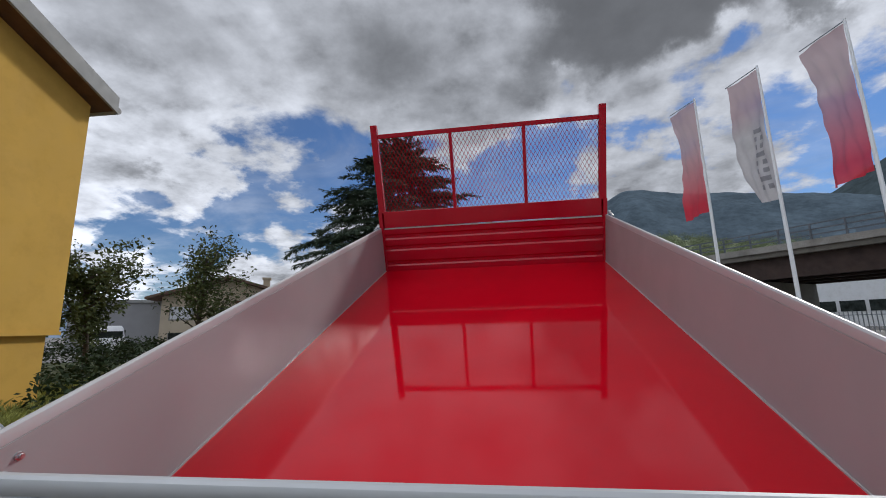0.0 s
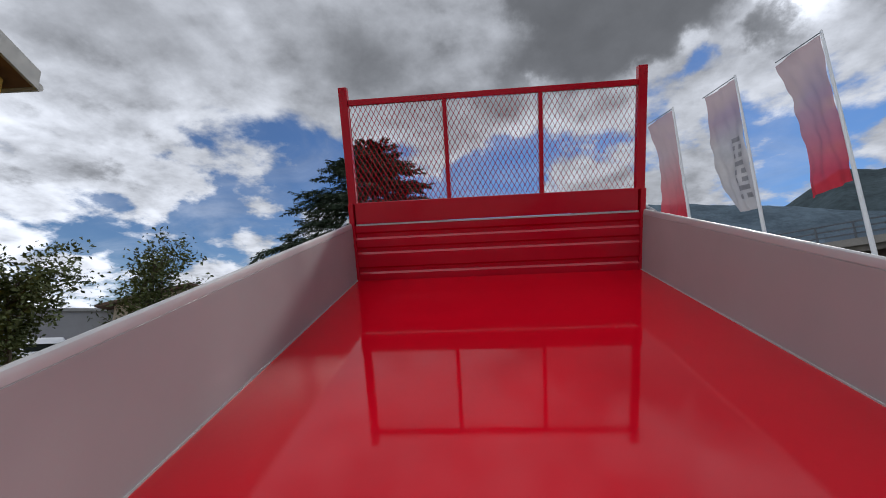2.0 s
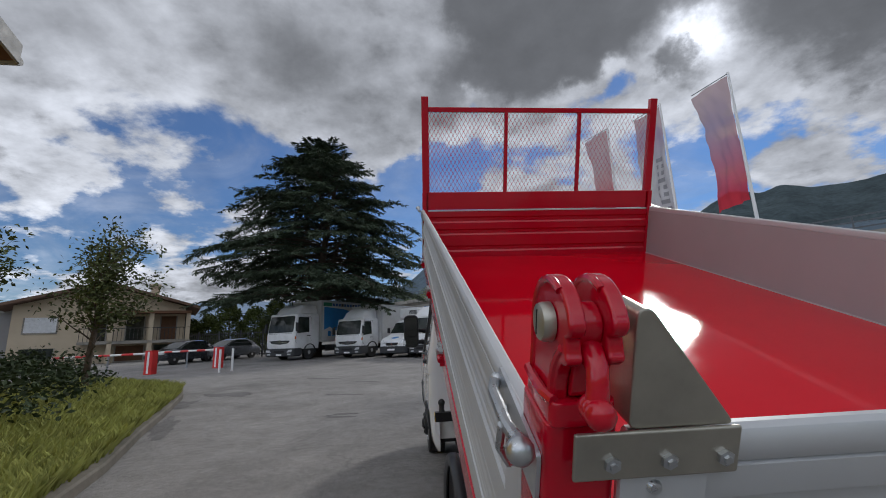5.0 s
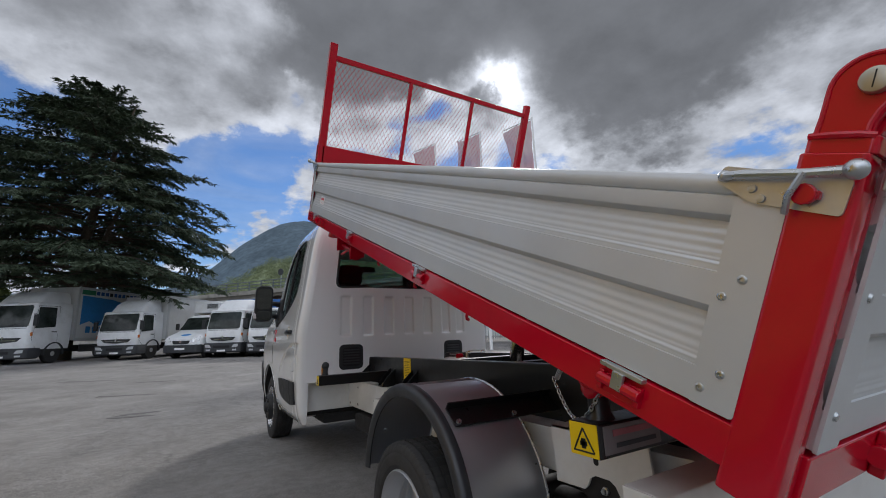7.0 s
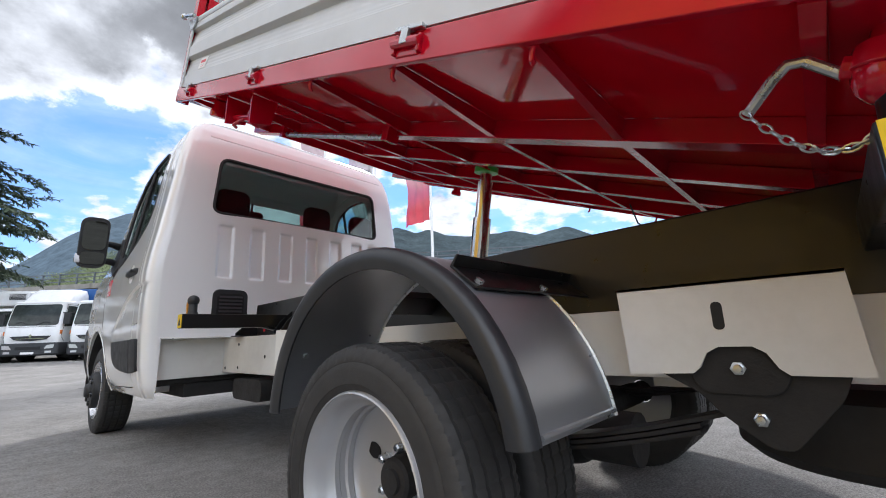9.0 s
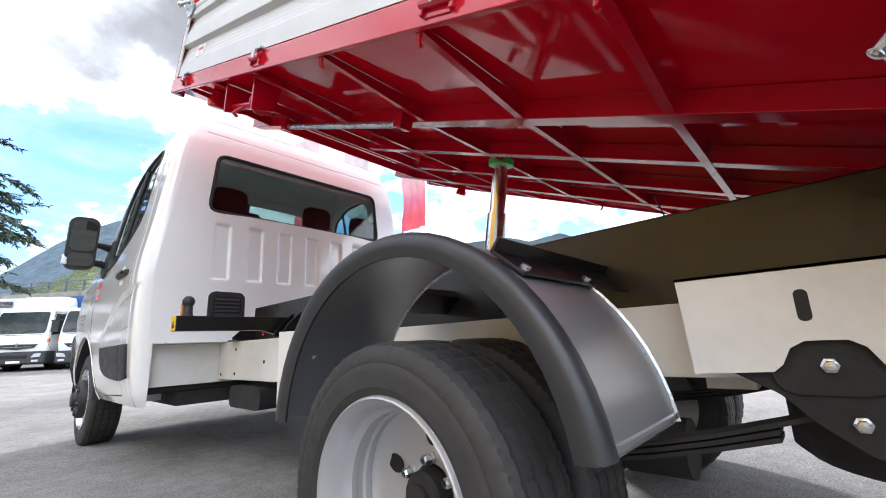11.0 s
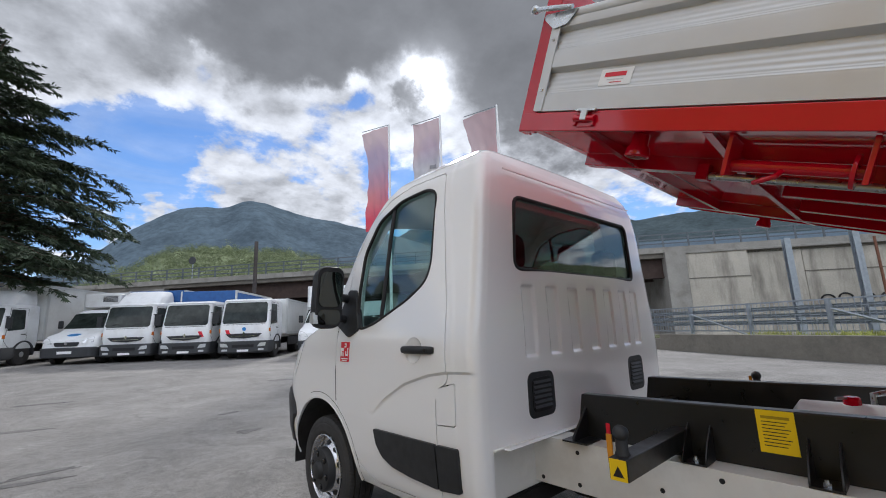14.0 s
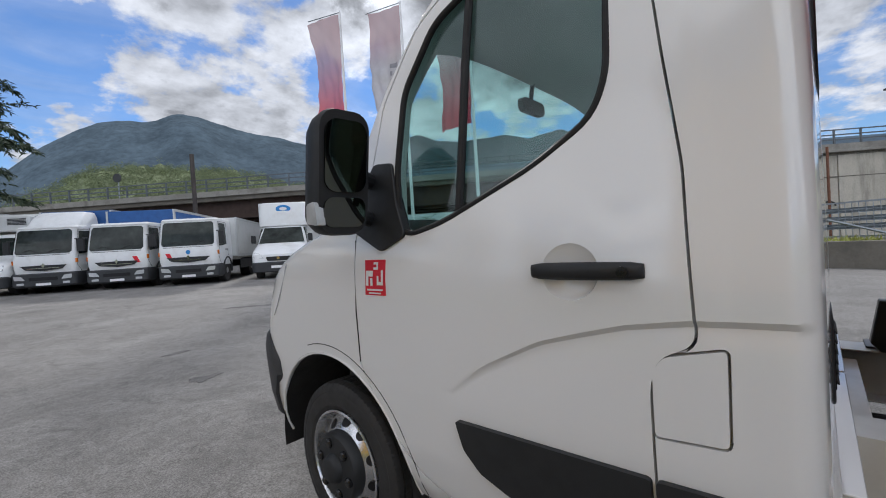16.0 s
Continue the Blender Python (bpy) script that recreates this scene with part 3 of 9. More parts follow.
def side_panel(s):
    label = "long silver aluminium plank side wall"
    panel = bed_part("side_panel", loft(bmesh.new(), [[(s * (1.052 + d), u, v) for d, v in plank_profile(0.815, V_TOP)] for u in (0.475, U_FRONT)]), ALU, label=label, smooth=25)
    for u0, u1 in ((0.470, 0.545), (3.672, 3.712)):
        strip = bmesh.new()
        prism(strip, rounded([(u0, 0.815), (u1, 0.815), (u1, 1.178), (u0, 1.178)], 0.008), "x", s * 1.050, s * 1.0565)
        bed_part("end_plate", strip, ALU, panel, "flat riveted aluminium end plate")
    for u, v in ((0.505, 1.043), (0.529, 1.008), (0.503, 0.880), (0.529, 0.845), (3.692, 0.9), (3.692, 1.1)):
        r = bmesh.new()
        lathe(r, [(0, 0.0078), (s * 0.002, 0.0074), (s * 0.0032, 0.0052), (s * 0.0032, 0.0032), (s * 0.0008, 0.0026), (s * 0.0006, 0.0005)], (s * 1.0565, u, v), "x", 12)
        bed_part("rivet", r, ZINC, panel)
    for u, v in ((0.567, 1.140), (0.530, 1.118)):
        bolt = lathe(bmesh.new(), [(0, 0.011), (-s * 0.004, 0.010), (-s * 0.0045, 0.006), (-s * 0.012, 0.0055), (-s * 0.0122, 0.001)], (s * 1.0295, u, v), "x", 8)
        bed_part("bolt", bolt, ZINC, panel)
    inner = bmesh.new()
    box(inner, s * 1.0305 - 0.001, s * 1.0305 + 0.001, 0.48, U_FRONT, V_FLOOR + 0.004, 1.178)
    bed_part("inner_lining", inner, ALU_IN, panel, "plain grey inner sheet")
    if s < 0:
        def on_field(u0, u1, a, b, off):
            # a thin film lying on the leaning field
            face = [(1.0442 - (v - 0.90) * 0.150, u, v) for u, v in ((u0, a), (u1, a), (u1, b), (u0, b))]
            return loft(bmesh.new(), [[(-x - off - d, u, v) for x, u, v in face] for d in (0.0, 0.0006)])

        bed_part("sticker", on_field(3.33, 3.45, 0.900, 0.962, 0.0024), LETTER, panel, "small white sticker with unreadable print")
        for k, (a, b) in enumerate(((0.932, 0.016), (0.919, 0.004), (0.909, 0.003))):
            bed_part("print_bar", on_field(3.352 + 0.006 * k, 3.432 - 0.012 * k, a, a + b, 0.0034), (BADGE, ALU, BADGE)[k], panel)
    return panel


side_panel(-1)
side_panel(1)
for s in (-1, 1):
    bm = bmesh.new()
    prism(bm, [(s * 1.056, 0.735), (s * 1.056, 0.808), (s * 1.034, 0.812), (s * 1.034, 0.757), (s * 1.04, 0.752), (s * 1.04, 0.735)], "y", 0.44, 3.76)
    rail = bed_part("side_rail", bm, RED, label="red steel side rail under the wall", bevel=0.003)
    # hinge clips on the rail
    for u in (0.672, 1.622, 2.56, 3.46):
        wide = 0.050 if u < 2 else 0.042
        bm = bmesh.new()
        box(bm, s * 1.054, s * 1.072, u - wide, u + wide, 0.804, 0.814)
        box(bm, s * 1.068, s * 1.078, u - 0.013, u + 0.013, 0.770, 0.806)
        clip = bed_part("hinge_clip", bm, ZINC, rail, "zinc-plated clip", bevel=0.002)
        bm = bmesh.new()
        tube(bm, [(s * 1.066, u - wide, 0.777), (s * 1.066, u + wide, 0.777)], 0.012, 10)
        box(bm, s * 1.054, s * 1.068, u - wide, u - wide + 0.012, 0.752, 0.794)
        box(bm, s * 1.054, s * 1.068, u + wide - 0.012, u + wide, 0.752, 0.794)
        box(bm, s * 1.050, s * 1.060, u - wide * 0.8, u + wide * 0.8, 0.748, 0.79)
        bed_part("hinge_knuckle", bm, RED, rail, bevel=0.003)
    # rope hooks below the rail
    for u in (1.28, 1.69, 2.12):
        bm = bmesh.new()
        tube(bm, [(s * 1.035, u, 0.745), (s * 1.037, u, 0.722), (s * 1.034, u, 0.712), (s * 1.026, u, 0.709)], 0.0055, 8)
        bed_part("rope_hook", bm, RED, rail)


def corner_post(s):
    bm = bmesh.new()
    prism(bm, rounded([(s * 1.057, 0.392), (s * 1.057, 0.474), (s * 0.985, 0.474), (s * 0.985, 0.392)], 0.010), "z", 0.70, 1.248)
    prism(bm, rounded([(s * 1.054, 0.388), (s * 1.054, 0.470), (s * 0.990, 0.470), (s * 0.990, 0.388)], 0.010), "z", 1.246, 1.272)
    post = bed_part("rear_corner_post", bm, RED, label="red welded corner post with a tailgate hinge head", bevel=0.003)
    crown = [(0.412 + 0.050 * math.cos(q), 1.338 + 0.050 * math.sin(q)) for q in (radians(d) for d in range(0, 131, 10))]
    beak = [(0.369, 1.366), (0.362, 1.354), (0.366, 1.345), (0.374, 1.340), (0.371, 1.329), (0.366, 1.322), (0.372, 1.316)]
    throat = [(0.384, 1.313), (0.392, 1.304), (0.397, 1.290), (0.399, 1.266)]
    outline = [(0.466, 1.266), (0.463, 1.300)] + crown + beak + throat
    for x0, x1 in ((1.034, 1.050), (0.996, 1.012)):
        ear = bed_part("hinge_ear", prism(bmesh.new(), outline, "x", s * x0, s * x1), RED, post, bevel=0.004)
        face = s * (x1 - 0.001)
        bed_part("ear_rim", tube(bmesh.new(), [(face, u, v) for u, v in [(0.461, 1.272), (0.4585, 1.300)] + [(0.412 + 0.046 * math.cos(q), 1.338 + 0.046 * math.sin(q)) for q in (radians(d) for d in range(0, 126, 9))]], 0.0042, 8), RED, post)
        bed_part("ear_rim", tube(bmesh.new(), [(face, u + 0.004, v) for u, v in ((0.376, 1.330), (0.386, 1.318), (0.394, 1.305), (0.399, 1.288), (0.400, 1.270))], 0.0042, 8), RED, post)
    bm = bmesh.new()
    lathe(bm, [(0, 0.010), (s * -0.002, 0.0170), (s * -0.006, 0.0185), (s * -0.013, 0.0185)], (s * 1.064, 0.408, 1.345), "x", 24)
    lathe(bm, [(0, 0.012), (s * -0.075, 0.012)], (s * 1.056, 0.408, 1.345), "x", 14)
    pin = bed_part("hinge_pin", bm, YZINC, post, "round steel pin head")
    bed_part("pin_slot", box(bmesh.new(), s * 1.0635, s * 1.0645, 0.4072, 0.4088, 1.333, 1.357), SEAL, post)
    # weld bead round the foot of the head
    bed_part("weld_bead", tube(bmesh.new(), [(s * 1.052, 0.467, 1.272), (s * 1.055, 0.44, 1.273), (s * 1.055, 0.41, 1.273), (s * 1.050, 0.394, 1.272)], 0.0055, 8), RED, post)
    bm = bmesh.new()
    prism(bm, rounded([(0.440, 1.275), (0.430, 1.350), (0.400, 1.368), (0.378, 1.352), (0.384, 1.325), (0.394, 1.272)], 0.010), "x", s * 1.012, s * 1.034)
    tube(bm, [(s * 1.022, 0.398, 1.322), (s * 1.022, 0.380, 1.324), (s * 1.023, 0.366, 1.316), (s * 1.025, 0.359, 1.300), (s * 1.027, 0.356, 1.286)], [0.013, 0.012, 0.010, 0.010, 0.010], 12)
    for du in (-0.006, 0.0, 0.006):
        ball(bm, (s * 1.027, 0.354 + du, 1.284), 0.0135)
    bed_part("hook_catch", bm, RED, post, "red catch with a rounded end", bevel=0.002)
    # over-centre latch that ties the side wall to the post
    bm = prism(bmesh.new(), rounded([(0.403, 1.158), (0.400, 1.212), (0.570, 1.226), (0.578, 1.200), (0.520, 1.168)], 0.008), "x", s * 1.0575, s * 1.0620)
    latch = bed_part("side_latch", bm, material("dull_zinc_plate", (0.55, 0.57, 0.60), 0.33, metal=0.75, vary=0.10, scale=16), post, "zinc-plated latch plate with a ball-ended lever")
    bm = bmesh.new()
    tube(bm, [(s * 1.076, 0.400, 1.220), (s * 1.080, 0.45, 1.214), (s * 1.078, 0.53, 1.210), (s * 1.070, 0.560, 1.208)], [0.009, 0.007, 0.008, 0.007], 10)
    ball(bm, (s * 1.080, 0.396, 1.221), 0.0145)
    ball(bm, (s * 1.066, 0.565, 1.208), 0.010)
    bed_part("latch_lever", bm, ZINC, latch)
    bm = bmesh.new()
    tube(bm, [(s * 1.066, 0.448, 1.185), (s * 1.078, 0.448, 1.185)], 0.016, 12)
    box(bm, s * 1.060, s * 1.072, 0.430, 0.470, 1.178, 1.192)
    bed_part("latch_roller", bm, RED, latch, bevel=0.003)
    tube_bm = tube(bmesh.new(), [(s * 1.085, 0.45, 1.215), (s * 1.085, 0.462, 1.18), (s * 1.072, 0.466, 1.155)], 0.005, 8)
    bed_part("latch_pin", tube_bm, ZINC, latch)
    for u, v in ((0.52, 1.19), (0.505, 1.175)):
        bed_part("rivet", lathe(bmesh.new(), [(0, 0.007), (s * 0.003, 0.006), (s * 0.004, 0.001)], (s * 1.063, u, v), "x", 10), ZINC, latch)
    return post


for s in (-1, 1):
    corner_post(s)

# tailgate
bm = loft(bmesh.new(), [[(x, 0.388 - d, v) for d, v in plank_profile(0.80, 1.238)] for x in (-0.975, 0.975)])
tailgate = bed_part("tailgate", bm, ALU, label="silver aluminium plank tailgate", smooth=25)
for s in (-1, 1):
    bed_part("end_plate", prism(bmesh.new(), rounded([(s * 0.90, 0.80), (s * 0.987, 0.80), (s * 0.987, 1.205), (s * 0.90, 1.205)], 0.006), "y", 0.380, 0.386), ALU, tailgate)
    bm = bmesh.new()
    box(bm, s * 0.874, s * 1.036, 0.374, 0.3795, 1.200, 1.248)
    prism(bm, rounded([(s * 0.876, 1.246), (s * 0.982, 1.246), (s * 0.982, 1.362), (s * 0.968, 1.364)], 0.010), "y", 0.380, 0.425)
    bracket = bed_part("hinge_bracket", bm, YZINC, tailgate, "folded steel hinge bracket bolted on top", bevel=0.003)
    for x in (0.89, 0.945, 1.0):
        bed_part("bolt", lathe(bmesh.new(), [(0.0, 0.008), (-0.004, 0.008), (-0.0045, 0.0045), (-0.007, 0.004), (-0.0072, 0.001)], (s * x, 0.374, 1.218), "y", 6), ZINC, bracket)
    for x, v in ((0.953, 1.186), (0.955, 1.05), (0.955, 0.86)):
        bed_part("rivet", lathe(bmesh.new(), [(0.0, 0.008), (-0.004, 0.006), (-0.005, 0.001)], (s * x, 0.380, v), "y", 10), ZINC, tailgate)
bed_part("inner_lining", box(bmesh.new(), -0.975, 0.975, 0.4095, 0.412, V_FLOOR + 0.002, 1.200), ALU_IN, tailgate)
bm = bmesh.new()
prism(bm, [(0.385, 0.70), (0.47, 0.70), (0.47, 0.754), (0.428, 0.754), (0.428, 0.79), (0.385, 0.79)], "x", -0.985, 0.985)
rear_beam = bed_part("rear_crossbeam", bm, RED, label="red rear crossbeam under the tailgate", bevel=0.004)
for x in (-0.62, 0.62):
    bm = bmesh.new()
    box(bm, x - 0.05, x + 0.05, 0.36, 0.385, 0.70, 0.79)
    tube(bm, [(x - 0.07, 0.37, 0.745), (x + 0.07, 0.37, 0.745)], 0.022, 14)
    bed_part("tailgate_lower_hinge", bm, RED, rear_beam, bevel=0.004)

# headboard: a ribbed red sheet with a mesh guard above
bm = bmesh.new()
prof = [(3.705, V_FLOOR - 0.03)]
for v in (0.86, 1.01, 1.12):
    prof += [(3.705, v - 0.028), (3.717, v - 0.014), (3.717, v + 0.014), (3.705, v + 0.028)]
prof += [(3.705, 1.195), (3.745, 1.195), (3.745, V_FLOOR - 0.03)]
prism(bm, prof, "x", -1.01, 1.01)
headboard = bed_part("headboard", bm, RED, label="red ribbed steel headboard with an expanded-metal guard", smooth=20)
# bright strip stands for daylight coming through the gap under the beam
bed_part("headboard_trim", box(bmesh.new(), -1.0, 1.0, 3.700, 3.712, 1.196, 1.206), ALU, headboard, "thin bright strip for light through the gap")
bed_part("lower_beam", box(bmesh.new(), -1.0, 1.0, 3.712, 3.750, 1.208, 1.362), RED, headboard, bevel=0.004)
for s in (-1, 1):
    bm = bmesh.new()
    prism(bm, [(s * 1.048, 3.70), (s * 1.048, 3.775), (s * 0.990, 3.775), (s * 0.990, 3.745), (s * 1.012, 3.745), (s * 1.012, 3.70)], "z", 0.735, 1.36)
    prism(bm, [(s * 1.045, 3.715), (s * 1.045, 3.765), (s * 0.985, 3.765), (s * 0.985, 3.715)], "z", 1.35, 2.165)
    bed_part("guard_post", bm, RED, headboard, bevel=0.004)
bed_part("top_bar", box(bmesh.new(), -0.985, 0.985, 3.722, 3.760, 2.040, 2.080), RED, headboard, bevel=0.004)
for x in (-0.310, 0.345):
    bed_part("guard_bar", box(bmesh.new(), x - 0.014, x + 0.014, 3.722, 3.752, 1.36, 2.042), RED, headboard, bevel=0.003)


def expanded_mesh(x0, x1, v0, v1, u):
    """Expanded metal: strands that swing from joint to joint and close upright diamonds."""
    bm = bmesh.new()
    n = round((x1 - x0) / 0.0185)
    pitch = (x1 - x0) / n
    rows = round((v1 - v0) / 0.033)
    step = (v1 - v0) / rows
    t = 0.0021
    for i in range(n + 1):
        for k in range(rows):
            lean = 0.47 if (i + k) % 2 else -0.47
            a = min(max(x0 + (i - lean) * pitch, x0), x1)
            b = min(max(x0 + (i + lean) * pitch, x0), x1)
            z0, z1 = v0 + k * step, v0 + (k + 1) * step
            front = [bm.verts.new(p) for p in ((a - t, u, z0), (a + t, u + 0.003, z0), (b + t, u + 0.003, z1), (b - t, u, z1))]
            bm.faces.new(front)
    return bm


for x0, x1 in ((-0.985, -0.324), (-0.296, 0.331), (0.359, 0.985)):
    bed_part("mesh_panel", expanded_mesh(x0, x1, 1.362, 2.042, 3.735), RED, headboard, "red expanded-metal mesh", smooth=0)

# front latches of the side walls
for s in (-1, 1):
    bm = prism(bmesh.new(), rounded([(3.64, 1.150), (3.70, 1.140), (3.755, 1.185), (3.755, 1.205), (3.60, 1.205)], 0.01), "x", s * 1.0575, s * 1.063)
    latch = bed_part("front_latch", bm, ZINC, headboard, "zinc-plated latch")
    bm = bmesh.new()
    tube(bm, [(s * 1.075, 3.62, 1.205), (s * 1.085, 3.70, 1.212), (s * 1.085, 3.79, 1.222)], 0.010, 10)
    ball(bm, (s * 1.085, 3.795, 1.222), 0.018)
    bed_part("latch_lever", bm, ZINC, latch)

# bed underframe
for x in (-0.585, 0.585):
    bm = bmesh.new()
    prism(bm, [(x - 0.03, 0.697), (x + 0.03, 0.697), (x + 0.03, 0.705), (x - 0.022, 0.705), (x - 0.022, 0.754), (x - 0.03, 0.754)], "y", 0.47, 3.70)
    beams = bed_part("long_beam", bm, RED, label="red longitudinal beam under the bed", bevel=0.002)
for x in (-0.20, 0.20):
    bm = bmesh.new()
    prism(bm, [(x - 0.025, 0.700), (x + 0.025, 0.700), (x + 0.025, 0.754), (x - 0.025, 0.754)], "y", 0.47, 3.0)
    bed_part("centre_beam", bm, RED, bevel=0.003)
for u in (0.90, 1.28, 1.69, 2.12, 2.60, 3.05, 3.45):
    for s in (-1, 1):
        bm = bmesh.new()
        prism(bm, [(s * 1.04, 0.737), (s * 0.615, 0.704), (s * 0.615, 0.752), (s * 1.04, 0.752)], "y", u - 0.003, u + 0.003)
        prism(bm, [(s * 1.04, 0.737), (s * 0.615, 0.704), (s * 0.615, 0.700), (s * 1.04, 0.733)], "y", u - 0.013, u + 0.013)
        bed_part("crossmember", bm, RED)
    bm = bmesh.new()
    box(bm, -0.555, 0.555, u - 0.003, u + 0.003, 0.704, 0.752)
    box(bm, -0.555, 0.555, u - 0.013, u + 0.013, 0.6985, 0.7045)
    bed_part("crossmember", bm, RED)
# safety prop along the beam, buffers, rope winch
bm = tube(bmesh.new(), [(-0.63, 2.22, 0.684), (-0.63, 3.16, 0.684)], 0.014, 14)
bed_part("safety_prop", bm, ZINC, label="bright steel safety prop")
for u in (2.205, 3.17):
    bed_part("prop_bracket", box(bmesh.new(), -0.66, -0.60, u - 0.020, u + 0.020, 0.664, 0.725), RED, bevel=0.003)
for x in (-0.95, 0.95):
    bm = bmesh.new()
    lathe(bm, [(0.75, 0.028), (0.715, 0.030), (0.700, 0.040), (0.675, 0.042), (0.670, 0.036), (0.669, 0.002)], (x, 3.29, 0), "z", 18)
    bed_part("buffer", bm, RED, label="red round buffer")
bm = bmesh.new()
for u in (2.69, 2.995):
    prism(bm, [(-1.01, 0.74), (-0.90, 0.74), (-0.91, 0.64), (-1.0, 0.62)], "y", u - 0.006, u + 0.006)
tube(bm, [(-0.955, 2.69, 0.66), (-0.955, 2.995, 0.66)], 0.018, 12)
lathe(bm, [(0.0, 0.018), (0.002, 0.046), (0.012, 0.046), (0.014, 0.018)], (-0.955, 2.71, 0.66), "y", 16)
tube(bm, [(-0.955, 2.86, 0.66), (-0.985, 2.87, 0.63), (-0.99, 2.90, 0.615), (-0.97, 2.92, 0.61)], 0.008, 8)
bed_part("rope_winch", bm, RED, label="red ratchet rope winch", bevel=0.002)
# rear ball joints under the bed
for s in (-1, 1):
    bm = bmesh.new()
    tube(bm, [(s * 0.935, 0.82, 0.754), (s * 0.935, 0.82, 0.715)], 0.030, 18)
    tube(bm, [(s * 0.935, 0.82, 0.722), (s * 0.935, 0.82, 0.690)], 0.042, 18)
    ball(bm, (s * 0.935, 0.82, 0.690), 0.038)
    box(bm, s * 0.85, s * 1.02, 0.75, 0.89, 0.742, 0.753)
    tube(bm, [(s * 0.935, 0.82, 0.70), (s * 0.935, 0.868, 0.70)], 0.016, 10)
    bed_part("ball_joint", bm, RED, label="red tipping ball joint", bevel=0.003)

# ---- the cab ----
def table(z, rows):
    return float(np.interp(z, [r[0] for r in rows], [r[1] for r in rows]))


HALF = ((0.36, 0.955), (0.42, 0.985), (0.55, 1.008), (0.75, 1.022), (1.0, 1.028), (1.12, 1.026), (1.22, 1.015), (1.4, 0.985), (1.6, 0.955), (1.9, 0.912),
        (2.02, 0.885), (2.08, 0.86), (2.13, 0.82), (2.17, 0.75), (2.20, 0.62), (2.215, 0.40))
REAR = ((0.36, 3.60), (0.42, 3.58), (1.2, 3.575), (1.9, 3.585), (2.02, 3.595), (2.10, 3.62), (2.15, 3.655), (2.19, 3.73), (2.215, 3.90))
SIDE = ((0.36, 5.46), (0.45, 5.54), (0.76, 5.57), (0.96, 5.52), (1.12, 5.45), (1.20, 5.36), (1.27, 5.19), (1.31, 5.04), (1.45, 4.93), (1.65, 4.82), (1.80, 4.74),
        (1.98, 4.60), (2.06, 4.50), (2.12, 4.40), (2.17, 4.26), (2.20, 4.10), (2.215, 3.98))
def roof_up(rows):
    """The roof rises well above the doors."""
    return tuple((z if z <= 1.98 else 1.98 + (z - 1.98) * 1.38, q) for z, q in rows)


NOSE = ((0.36, 0.28), (0.50, 0.34), (0.9, 0.34), (1.2, 0.30), (1.31, 0.18), (1.5, 0.15), (2.0, 0.13), (2.15, 0.10), (2.215, 0.05))
HALF, REAR, SIDE, NOSE = (roof_up(rows) for rows in (HALF, REAR, SIDE, NOSE))
RIBS = (-0.60, -0.385, -0.17, 0.045, 0.26, 0.475, 0.655)


def crease_z(y):
    return float(np.interp(y, (3.5, 3.79, 3.92, 4.03, 4.13, 4.24, 4.31, 4.43), (1.06, 1.05, 1.03, 1.0, 0.97, 0.915, 0.88, 0.79)))


def door_edge(z):
    return float(np.interp(z, (1.05, 1.36, 1.60, 1.92, 2.12), (3.785, 3.80, 3.835, 3.875, 3.90)))


def side_x(y, z, crease=True):
    """Half the cab's width at a place of its side."""
    x = table(z, HALF)
    if crease:
        d = crease_z(y) - z
        fade = min(1.0, max(0.0, (4.48 - y) / 0.22))
        if d > 0:
            x -= fade * (0.012 * d / 0.014 if d < 0.014 else 0.012 * math.exp(-(d - 0.014) / 0.10))
        # the rear pillar steps in behind the door
        x -= 0.0035 * min(1.0, max(0.0, (door_edge(z) - 0.050 - y) / 0.012))
    return x


def eased(q):
    q = min(1.0, max(0.0, q))
    return q * q * (3 - 2 * q)


